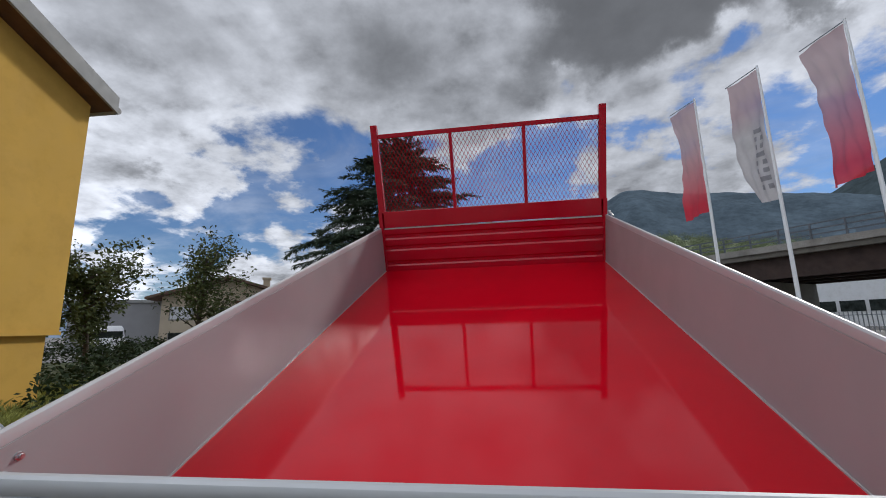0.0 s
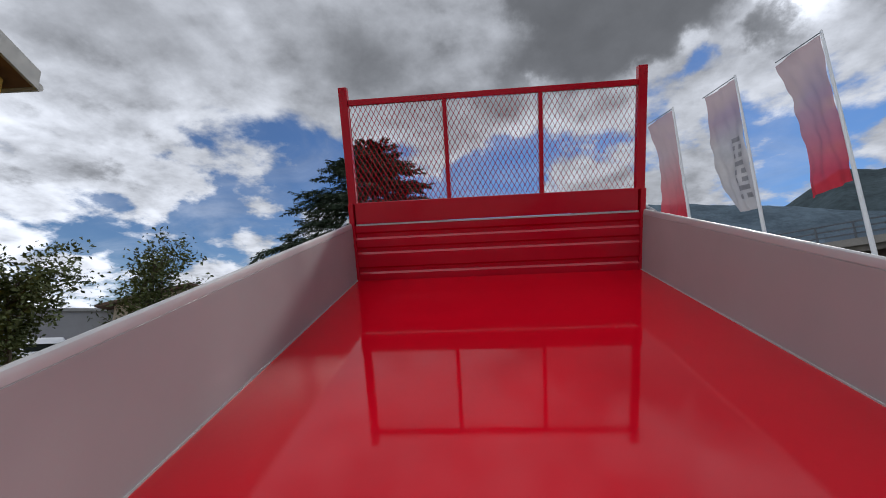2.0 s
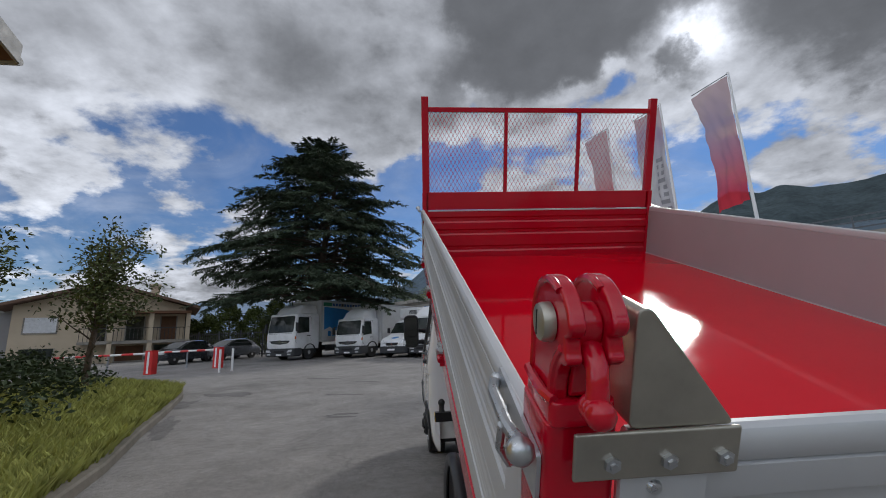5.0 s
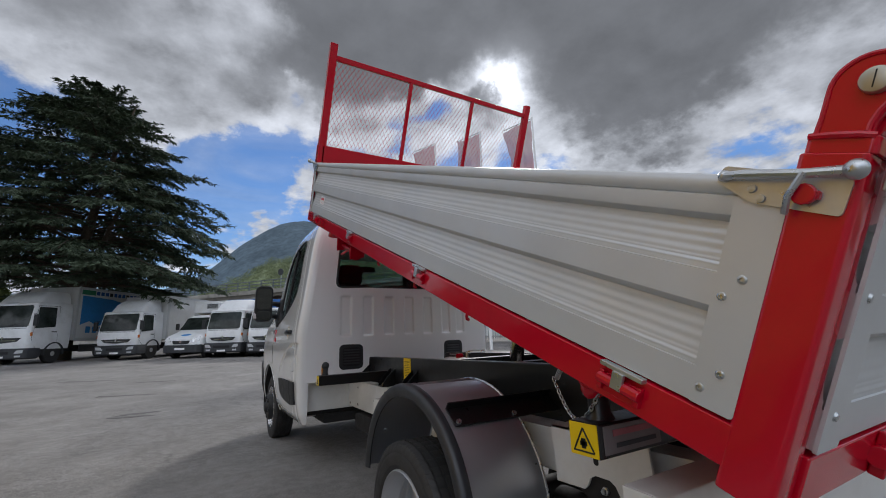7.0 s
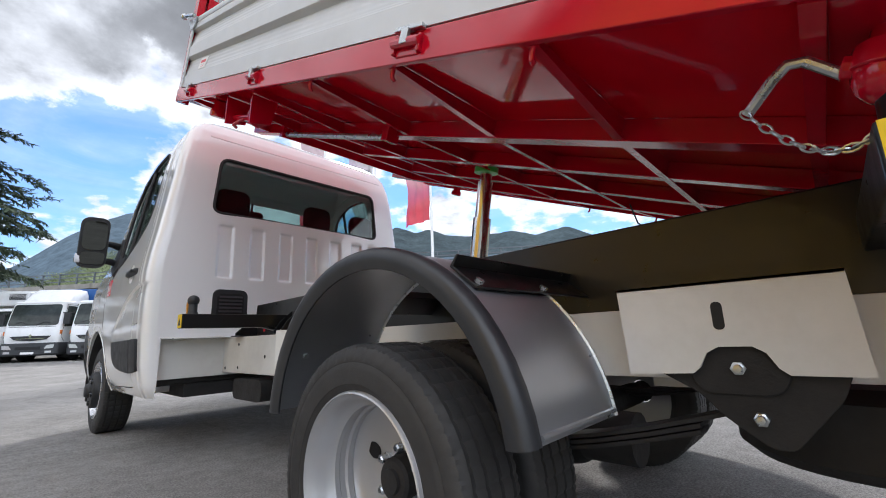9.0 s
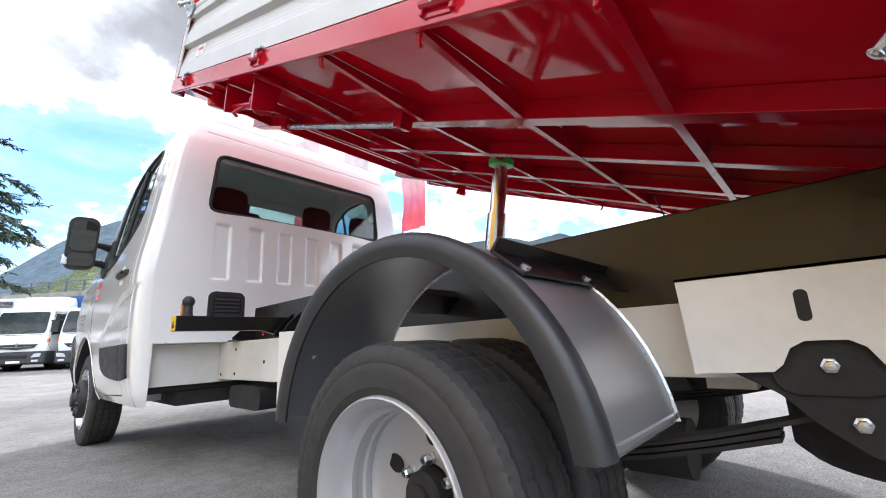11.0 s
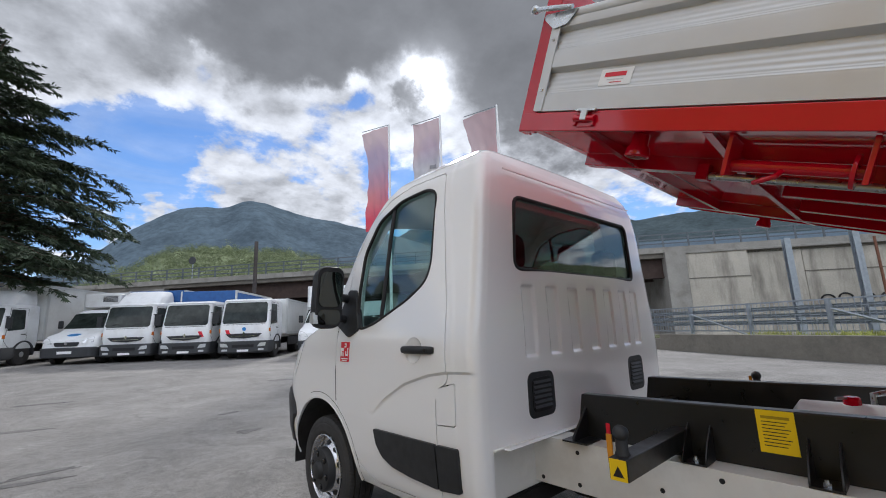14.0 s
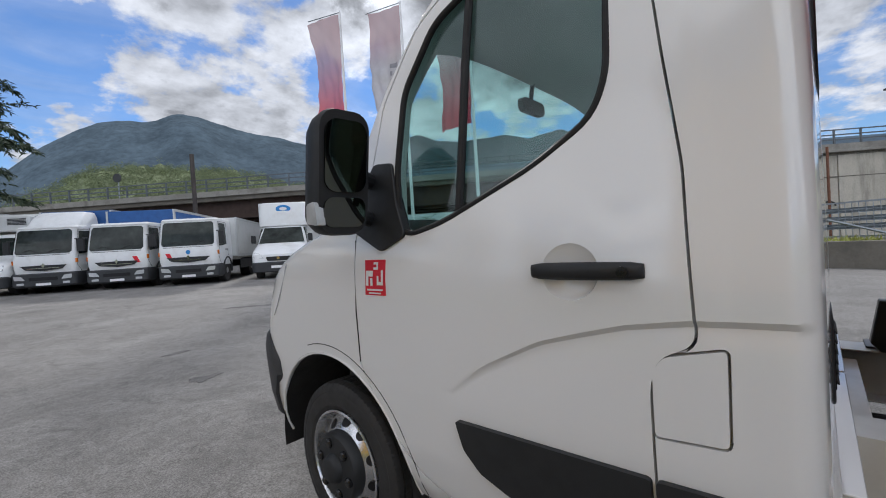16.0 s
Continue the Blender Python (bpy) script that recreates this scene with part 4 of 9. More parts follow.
def cab_ring(z, inset=0.0, detail=True):
    w, yr, ys = table(z, HALF) - inset, table(z, REAR) + inset, table(z, SIDE) - inset
    ys = max(ys, yr + 0.05)
    nose = table(z, NOSE)
    rc = min(0.062, w * 0.3)
    half = []
    n_rear = 110
    for k in range(n_rear):
        x = (w - rc) * k / n_rear
        half.append((x, yr + 0.018 * (x / w) ** 2, "rear"))
    for k in range(9):
        a = radians(90 * k / 8)
        half.append((w - rc + rc * math.sin(a), yr + 0.018 + rc - rc * math.cos(a), "corner"))
    start = yr + 0.018 + rc
    bend = start + min(0.26, (ys - start) * 0.3)
    for k in range(1, 23):
        half.append((w, start + (bend - start) * k / 22, "side"))
    n_side = 46
    for k in range(1, n_side + 1):
        half.append((w, bend + (ys - bend) * k / n_side, "side"))
    for k in range(1, 19):
        a = radians(90 * k / 18)
        half.append((w * math.cos(a) ** 0.55 if k < 18 else 0.0, ys + nose * math.sin(a), "front"))
    def shape(x, y, where, s):
        if detail and where == "rear":
            if 1.09 < z < 1.47:
                near = min(abs(s * x - r) for r in RIBS)
                up = eased(min((z - 1.09) / 0.02, (1.47 - z) / 0.02))
                y += 0.012 * up * eased((0.056 - near) / 0.018)
        if detail and where in ("side", "corner"):
            # one level of the skin runs along the pressed crease
            c = crease_z(y) if y < 4.46 else float(np.interp(y, (4.46, 5.2), (0.79, 1.05)))
            z2 = float(np.interp(z, (0.55, 1.05, 1.25), (0.55, c, 1.25))) if 0.55 < z < 1.25 else z
            share = 1.0 if where == "side" else min(1.0, max(0.0, (x - w + rc) / rc)) ** 2
            x += (side_x(y, z2) - side_x(y, z, False)) * share
            return (s * x, y, z + (z2 - z) * share)
        return (s * x, y, z)
    right = [shape(x, y, where, 1) for x, y, where in half]
    left = [shape(x, y, where, -1) for x, y, where in half[1:-1]]
    return right + left[::-1]


LEVELS = sorted({round(z, 3) for z in
                 [0.36, 0.375, 0.40, 0.43] + [0.46 + 0.03 * k for k in range(10)] + [0.76 + 0.013 * k for k in range(21)] + [1.036, 1.043, 1.05, 1.056, 1.07] +
                 [1.09, 1.095, 1.10, 1.105, 1.11, 1.14, 1.18, 1.22, 1.26, 1.29, 1.32, 1.36, 1.40, 1.44, 1.45, 1.455, 1.46, 1.465, 1.47] + [1.5 + 0.04 * k for k in range(13)] +
                 [2.01] + [z for z, _ in roof_up((q, 0) for q in (2.02, 2.04, 2.055, 2.07, 2.08, 2.09, 2.10, 2.11, 2.12, 2.13, 2.14, 2.15, 2.16, 2.17, 2.18, 2.19, 2.20, 2.208, 2.215))]})

GLASS_SIDE = [(3.955, 2.02), (3.95, 1.60), (3.985, 1.505), (4.14, 1.415), (4.44, 1.295), (4.585, 1.262), (4.645, 1.29), (4.672, 1.50), (4.655, 1.76), (4.52, 1.965), (4.30, 2.055), (4.05, 2.065)]
DOOR = [(3.90, 2.125), (3.875, 1.92), (3.835, 1.60), (3.80, 1.36), (3.785, 1.05), (3.785, 0.998), (3.855, 0.965), (3.872, 0.90), (3.872, 0.42), (4.45, 0.40), (4.62, 0.47),
        (4.76, 0.62), (4.872, 0.80), (4.875, 1.26), (4.855, 1.34), (4.80, 1.52), (4.755, 1.74), (4.60, 1.98), (4.42, 2.09), (4.22, 2.135)]
FLAP = [(3.732, 0.995), (3.735, 0.808), (3.866, 0.800), (3.866, 0.935), (3.845, 0.968)]


def grown(pts, d):
    """An outline moved outwards by d."""
    n, out = len(pts), []
    area = sum(pts[i][0] * pts[(i + 1) % n][1] - pts[(i + 1) % n][0] * pts[i][1] for i in range(n))
    sign = 1 if area > 0 else -1
    for i in range(n):
        a, p, b = Vector(pts[i - 1]), Vector(pts[i]), Vector(pts[(i + 1) % n])
        e1, e2 = (p - a).normalized(), (b - p).normalized()
        n1, n2 = Vector((e1.y, -e1.x)) * sign, Vector((e2.y, -e2.x)) * sign
        m = (n1 + n2).normalized()
        out.append(tuple(p + m * d / max(0.4, m.dot(n1))))
    return out


def both(outline, x0, x1):
    return prism(prism(bmesh.new(), outline, "x", x0, x1), outline, "x", -x1, -x0)


shell_bm = loft(bmesh.new(), [cab_ring(z) for z in LEVELS])
body = part("cab_body", shell_bm, WHITE, truck, "white painted cab body")
inner = loft(bmesh.new(), [cab_ring(z, 0.045, False) for z in [0.44, 0.6, 0.9, 1.1, 1.3, 1.5, 1.7, 1.9, 2.02, 2.08, 2.14, 2.18, 2.22]])
cut(body, inner)
glass_round = rounded(GLASS_SIDE, 0.05)
cut(body, both(glass_round, 0.70, 1.25))
rear_glass = rounded([(-0.695, 1.545), (0.695, 1.545), (0.655, 1.945), (-0.655, 1.945)], 0.06)
cut(body, prism(bmesh.new(), rear_glass, "y", 3.4, 3.75))
screen = [(-0.86, 1.36), (0.86, 1.36), (0.72, 2.03), (-0.72, 2.03)]
cut(body, prism(bmesh.new(), rounded(screen, 0.05), "y", 4.66, 6.2))
arch = [(5.115 + 0.455 * math.cos(radians(a)), 0.355 + 0.455 * math.sin(radians(a))) for a in range(0, 360, 9)]
cut(body, both(arch, 0.62, 1.3))
cut(body, box(bmesh.new(), -0.925, 0.925, 3.40, 3.67, 0.30, 0.700))
cut(body, box(bmesh.new(), -0.925, 0.925, 3.40, 4.00, 0.30, 0.468))
full = body.copy()
full.data = body.data.copy()
scene.collection.objects.link(full)
cut(body, both(grown(rounded(DOOR, 0.03), 0.0060), 0.80, 1.25))
cut(body, both(grown(rounded(FLAP, 0.012), 0.0055), 0.985, 1.25))
resmooth(body, 30)


def cab_panel(name, outline, x0, x1, s, label):
    ob = full.copy()
    ob.data = full.data.copy()
    scene.collection.objects.link(ob)
    ob.name = name
    lo, hi = sorted((s * x0, s * x1))
    cut(ob, prism(bmesh.new(), outline, "x", lo, hi), "INTERSECT")
    resmooth(ob, 30)
    ob.parent = truck
    ob.matrix_parent_inverse = truck.matrix_basis.inverted()
    return tagged(ob, label)


def on_side(s, y, z, out=0.0):
    return (s * (side_x(y, z) + out), y, z)


def side_plate(outline, s, lift, thick):
    """A plate that follows the cab's side."""
    bm = bmesh.new()
    a = [bm.verts.new(on_side(s, y, z, lift)) for y, z in outline]
    b = [bm.verts.new(on_side(s, y, z, lift - thick)) for y, z in outline]
    f = bm.faces.new(a)
    bm.faces.new(b[::-1])
    for i in range(len(a)):
        bm.faces.new((a[i], b[i], b[(i + 1) % len(a)], a[(i + 1) % len(a)]))
    bmesh.ops.triangulate(bm, faces=[f])
    return bm


def strip_along(pts, width, s, lift, closed=False):
    """A thin raised band along (y, z) places of the cab's side."""
    path = [on_side(s, y, z, lift) for y, z in pts]
    return tube(bmesh.new(), path + path[:1] if closed else path, width, 6)


for s in (-1, 1):
    door = cab_panel("cab_door", rounded(DOOR, 0.03), 0.80, 1.25, s, "white cab door with a black handle")
    cab_panel("fuel_flap", rounded(FLAP, 0.012), 0.985, 1.25, s, "white flap behind the door")
    # door glass in two panes with black seals
    pane = bmesh.new()
    ring_a = [(s * (table(z, HALF) - 0.020), y, z) for y, z in glass_round]
    ring_b = [(s * (table(z, HALF) - 0.024), y, z) for y, z in glass_round]
    loft(pane, [ring_a, ring_b])
    pane_ob = part("door_glass", pane, GLASS, truck, "tinted side window")
    pane_ob.visible_shadow = False
    part("window_seal", tube(bmesh.new(), [(s * (table(z, HALF) - 0.006), y, z) for y, z in glass_round + glass_round[:1]], 0.011, 8), SEAL, door)
    part("window_divider", tube(bmesh.new(), [(s * (table(z, HALF) - 0.014), y, z) for y, z in ((4.385, 2.03), (4.388, 1.8), (4.39, 1.55), (4.392, 1.32))], 0.013, 8), SEAL, door)
    # handle over a shallow bowl pressed into the door
    scoop = lathe(bmesh.new(), [(s * 0.024 * math.cos(math.pi * k / 16), 0.072 * math.sin(math.pi * k / 16) + 0.0005) for k in range(17)], (s * (side_x(4.037, 1.150) + 0.005), 4.037, 1.150), "x", 40)
    cut(door, scoop)
    resmooth(door, 30)
    bm = bmesh.new()
    rings = []
    for t in (0.0, 0.03, 0.1, 0.3, 0.6, 0.9, 0.97, 1.0):
        y = 4.133 - 0.264 * t
        out = 0.010 + 0.022 * min(1.0, 4 * t, 4 * (1 - t)) ** 0.5
        hh = 0.020 * (0.75 + 0.25 * min(1.0, 8 * t, 8 * (1 - t)))
        sect = [(0.0, hh), (0.6, hh), (1.0, hh * 0.5), (1.0, -hh * 0.5), (0.6, -hh), (0.0, -hh)]
        rings.append([(s * (side_x(y, 1.148) + out * q), y, 1.148 + r) for q, r in sect])
    loft(bm, rings)
    part("door_handle", bm, PLASTIC, door, "black plastic pull handle", smooth=50)
    part("key_lock", lathe(bmesh.new(), [(s * 0.030, 0.012), (s * 0.035, 0.012), (s * 0.0355, 0.001)], (s * side_x(3.9, 1.148), 3.905, 1.148), "x", 14), BLACK, door)
    # black rubbing strips
    trim_a = rounded([(3.877, 0.708), (4.418, 0.702), (4.395, 0.62), (4.34, 0.565), (4.25, 0.53), (4.10, 0.512), (3.877, 0.503)], 0.012)
    trim_b = rounded([(3.722, 0.712), (3.867, 0.708), (3.867, 0.503), (3.722, 0.520)], 0.012)
    part("door_moulding", side_plate(trim_a, s, 0.016, 0.018), PLASTIC, door, "black plastic rubbing strip", bevel=0.005)
    part("pillar_moulding", side_plate(trim_b, s, 0.016, 0.018), PLASTIC, truck, "black plastic rubbing strip", bevel=0.005)
    # wheel-arch lip and inner arch
    lip = [(5.115 + 0.452 * math.cos(radians(a)), 0.355 + 0.452 * math.sin(radians(a))) for a in range(0, 181, 6)]
    part("arch_lip", strip_along(lip, 0.007, s, -0.004), WHITE, truck)
    step = [(5.115 + 0.490 * math.cos(radians(a)), 0.355 + 0.490 * math.sin(radians(a))) for a in range(74, 181, 5)]
    part("arch_seam", strip_along(step, 0.0022, s, -0.0008), SEAL, truck)
    liner = bmesh.new()
    rows = [[(s * x, 5.115 + r * math.cos(radians(a)), 0.355 + r * math.sin(radians(a))) for a in range(-8, 190, 9)] for x, r in ((0.995, 0.449), (0.60, 0.449), (0.60, 0.30), (0.60, 0.453), (0.995, 0.453))]
    loft(liner, rows, closed=False, caps=False)
    part("arch_liner", liner, DARK, truck)
    # mirror on its triangular foot
    foot = rounded([(4.905, 1.300), (4.72, 1.212), (4.60, 1.262), (4.655, 1.38), (4.69, 1.52), (4.79, 1.53), (4.86, 1.40)], 0.02)
    foot_bm = bmesh.new()
    a = [(s * (table(z, HALF) + 0.012), y, z) for y, z in foot]
    b = [(s * (table(z, HALF) - 0.03), y, z) for y, z in foot]
    loft(foot_bm, [a, b])
    part("door_mirror", foot_bm, PLASTIC, door, "black tall door mirror on two arms", bevel=0.006)
    for z in (1.33, 1.47):
        arm_bm = tube(bmesh.new(), [(s * 0.99, 4.80, z), (s * 1.05, 4.775, z + 0.01), (s * 1.10, 4.765, z + 0.01)], [0.030, 0.024, 0.026], 10)
        part("mirror_arm", arm_bm, PLASTIC, door)
    case = bmesh.new()
    rings = []
    for y, k in ((4.700, 1.0), (4.716, 1.04), (4.76, 1.0), (4.80, 0.86), (4.83, 0.6), (4.838, 0.3)):
        pts = round_rect(-0.086, 0.086, -0.185, 0.185, 0.055, 5)
        rings.append([(s * (1.165 + p * k), y + 0.10 * p * 1.0 - 0.14 * q, 1.465 + q * (0.35 + 0.65 * k) + (0.01 if q > 0 else 0)) for p, q in pts])
    loft(case, rings)
    part("mirror_case", case, PLASTIC, door, smooth=50)
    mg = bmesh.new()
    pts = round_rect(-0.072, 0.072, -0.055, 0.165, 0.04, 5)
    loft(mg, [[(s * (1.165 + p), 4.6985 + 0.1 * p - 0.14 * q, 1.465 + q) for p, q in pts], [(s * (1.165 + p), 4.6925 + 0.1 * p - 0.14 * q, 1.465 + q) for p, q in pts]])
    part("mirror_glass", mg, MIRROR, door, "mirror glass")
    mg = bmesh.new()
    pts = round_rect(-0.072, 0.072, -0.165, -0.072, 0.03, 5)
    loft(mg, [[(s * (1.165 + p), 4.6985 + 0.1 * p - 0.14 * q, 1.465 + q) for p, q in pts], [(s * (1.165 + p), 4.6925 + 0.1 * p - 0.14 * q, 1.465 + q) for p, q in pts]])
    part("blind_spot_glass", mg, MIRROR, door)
    blink = prism(bmesh.new(), rounded([(4.715, 1.305), (4.775, 1.315), (4.77, 1.375), (4.725, 1.38)], 0.01), "x", s * 1.235, s * 1.265)
    part("indicator", blink, LAMP_CLEAR, door, "amber indicator lens")
    # headlamp
    hl = bmesh.new()
    pts = rounded([(5.38, 1.185), (5.50, 1.09), (5.56, 0.95), (5.53, 0.93), (5.46, 1.02)], 0.02)
    loft(hl, [[(s * (side_x(y, z, False) + 0.004 - max(0.0, y - table(z, SIDE)) * 0.5), y, z) for y, z in pts], [(s * (side_x(y, z, False) - 0.05), y, z) for y, z in pts]])
    part("headlamp", hl, LAMP_CLEAR, truck, "clear headlamp")
    # seam between door and wing, down to the sill
    part("wing_seam", strip_along([(4.878, 1.26), (4.878, 1.0), (4.876, 0.81)], 0.003, s, -0.001), SEAL, truck)

# front bumper wrapping the corners back to the wheel arches, in dark plastic
bm = bmesh.new()
rings = []
for z, out in ((0.345, 0.0), (0.36, 0.012), (0.45, 0.016), (0.55, 0.017), (0.65, 0.016), (0.72, 0.015), (0.78, 0.014), (0.83, 0.011), (0.85, 0.002)):
    back = max(5.115 + math.sqrt(max(0.0, 0.462 ** 2 - (z - 0.355) ** 2)), 5.44 + (z - 0.68) * 0.95)
    ring = [p for p in cab_ring(max(z, 0.36), -out, False) if p[1] > back]
    ring = [(x, y, z) for x, y, _ in ring]
    ring.sort(key=lambda p: (p[0] > 0, p[1] if p[0] < 0 else -p[1]))
    rings.append(ring)


def spaced(pts, n):
    """The same line in n even steps."""
    far = [0.0]
    for p, q in zip(pts, pts[1:]):
        far.append(far[-1] + (Vector(q) - Vector(p)).length)
    return [tuple(float(np.interp(far[-1] * k / (n - 1), far, [p[i] for p in pts])) for i in range(3)) for k in range(n)]


loft(bm, [spaced(r, 80) for r in rings], closed=False, caps=False)
part("front_bumper", bm, GREY_PLASTIC, truck, "dark grey plastic bumper")

# windscreen, rear window, vents
bm = bmesh.new()
rows = []
for z in (1.34, 1.5, 1.7, 1.9, 2.05):
    w, ys, nose = table(z, HALF) - 0.10, table(z, SIDE), table(z, NOSE)
    rows.append([(x, ys + nose * math.sqrt(max(0.0, 1 - (abs(x) / table(z, HALF)) ** 3.6)) - 0.012, z) for x in (w * (k / 12 - 1) for k in range(25))])
loft(bm, rows, closed=False, caps=False)
part("windscreen", bm, GLASS, truck, "windscreen").visible_shadow = False
bm = loft(bmesh.new(), [[(x, y + 0.018 * x * x, z) for x, z in rear_glass] for y in (3.598, 3.602)])
part("rear_window", bm, GLASS_REAR, truck, "wide tinted rear window").visible_shadow = False
part("rear_window_seal", tube(bmesh.new(), [(x, 3.588 + 0.018 * x * x, z) for x, z in rear_glass + rear_glass[:1]], 0.012, 8), SEAL, truck, "black window seal")


def vent(cx):
    outline = round_rect(cx - 0.115, cx + 0.115, 0.795, 1.020, 0.045)
    bm = prism(bmesh.new(), outline, "y", 3.579, 3.592)
    ob = part("cab_vent", bm, PLASTIC, truck, "black louvred cab vent", bevel=0.006)
    part("vent_well", prism(bmesh.new(), round_rect(cx - 0.085, cx + 0.085, 0.825, 0.990, 0.03), "y", 3.5768, 3.579), SEAL, ob)
    for k in range(6):
        z = 0.842 + k * 0.024
        part("louvre", prism(bmesh.new(), [(3.5715, z), (3.577, z + 0.014), (3.579, z + 0.018), (3.579, z + 0.004)], "x", cx - 0.075, cx + 0.075), PLASTIC, ob)


vent(-0.545)
vent(0.555)
part("roof_drip", box(bmesh.new(), -0.74, 0.74, 3.586, 3.592, 2.082, 2.091), WHITE, truck, bevel=0.002)

# red badge with plain white marks on the wing
for s in (-1, 1):
    badge = part("badge", side_plate([(4.702, 1.062), (4.812, 1.062), (4.812, 1.186), (4.702, 1.186)], s, 0.003, 0.003), BADGE, truck, "small red square badge with white marks")
    for y0, y1, z0, z1 in ((4.792, 4.804, 1.095, 1.148), (4.766, 4.790, 1.128, 1.148), (4.768, 4.780, 1.095, 1.122), (4.712, 4.722, 1.098, 1.150), (4.722, 4.744, 1.098, 1.110), (4.735, 4.744, 1.098, 1.130),
                           (4.738, 4.762, 1.152, 1.160), (4.738, 4.746, 1.152, 1.178), (4.738, 4.762, 1.170, 1.178), (4.715, 4.80, 1.078, 1.084), (4.725, 4.79, 1.067, 1.072)):
        part("badge_mark", side_plate([(y0, z0), (y1, z0), (y1, z1), (y0, z1)], s, 0.0042, 0.0012), LETTER, badge)
bpy.data.objects.remove(full)

# cab interior: floor, dashboard, wheel, seats
part("cab_floor", box(bmesh.new(), -0.90, 0.90, 3.70, 5.0, 0.50, 0.56), DARK, truck)
bm = prism(bmesh.new(), rounded([(4.78, 0.6), (5.20, 0.6), (5.10, 1.26), (4.86, 1.28), (4.74, 1.20)], 0.05), "x", -0.86, 0.86)
part("dashboard", bm, GREY_PLASTIC, truck, "dark dashboard")
wheel_c = Vector((-0.42, 4.56, 1.22))
tilt = Matrix.Translation(wheel_c) @ Matrix.Rotation(radians(-58), 4, "X")
bm = tube(bmesh.new(), [tilt @ Vector((0.19 * math.cos(a), 0.19 * math.sin(a), 0)) for a in (2 * math.pi * k / 28 for k in range(29))], 0.015, 8)
tube(bm, [tilt @ Vector((-0.18, 0, 0)), tilt @ Vector((0.18, 0, 0))], 0.018, 8)
tube(bm, [tilt @ Vector((0, 0, 0)), tilt @ Vector((0, -0.18, 0))], 0.018, 8)
tube(bm, [tilt @ Vector((0, 0, 0.02)), tilt @ Vector((0, 0, -0.30))], [0.07, 0.04], 12)
part("steering_wheel", bm, PLASTIC, truck)


def cab_seat(cx, w):
    bm = prism(bmesh.new(), rounded([(3.86, 0.90), (4.36, 0.92), (4.38, 0.80), (3.86, 0.78)], 0.05), "x", cx - w, cx + w)
    seat = part("cab_seat", bm, SEAT, truck, "dark cloth cab seat", bevel=0.03)
    part("seat_base", box(bmesh.new(), cx - w * 0.8, cx + w * 0.8, 3.90, 4.30, 0.55, 0.80), DARK, seat)
    part("seat_back", loft(bmesh.new(), [[(cx + p * w * k, 3.845 - lean + q, z) for p, q in ((-1, 0), (-0.9, 0.11), (0.9, 0.11), (1, 0), (0.9, -0.06), (-0.9, -0.06))] for z, k, lean in ((0.86, 0.92, -0.04), (1.1, 1.0, 0.0), (1.35, 0.98, 0.05), (1.55, 0.84, 0.09), (1.59, 0.6, 0.095))]), SEAT, seat, bevel=0.02)
    head = loft(bmesh.new(), [[(cx + p * 0.13 * k, 3.78 + q * k, z) for p, q in ((-1, 0), (-0.8, 0.055), (0.8, 0.055), (1, 0), (0.8, -0.05), (-0.8, -0.05))] for z, k in ((1.585, 0.7), (1.61, 0.95), (1.70, 1.0), (1.76, 0.95), (1.79, 0.6))])
    part("head_rest", head, SEAT, seat, bevel=0.015)


cab_seat(-0.50, 0.25)
cab_seat(0.20, 0.23)
cab_seat(0.66, 0.22)
bm = loft(bmesh.new(), [[(0.0 + p, 4.66 + y, 1.90 + q) for p, q in round_rect(-0.11, 0.11, -0.035, 0.035, 0.03)] for y in (0.0, 0.03)])
tube(bm, [(0, 4.68, 1.93), (0, 4.66, 2.03)], 0.012, 8)
part("inside_mirror", bm, PLASTIC, truck)

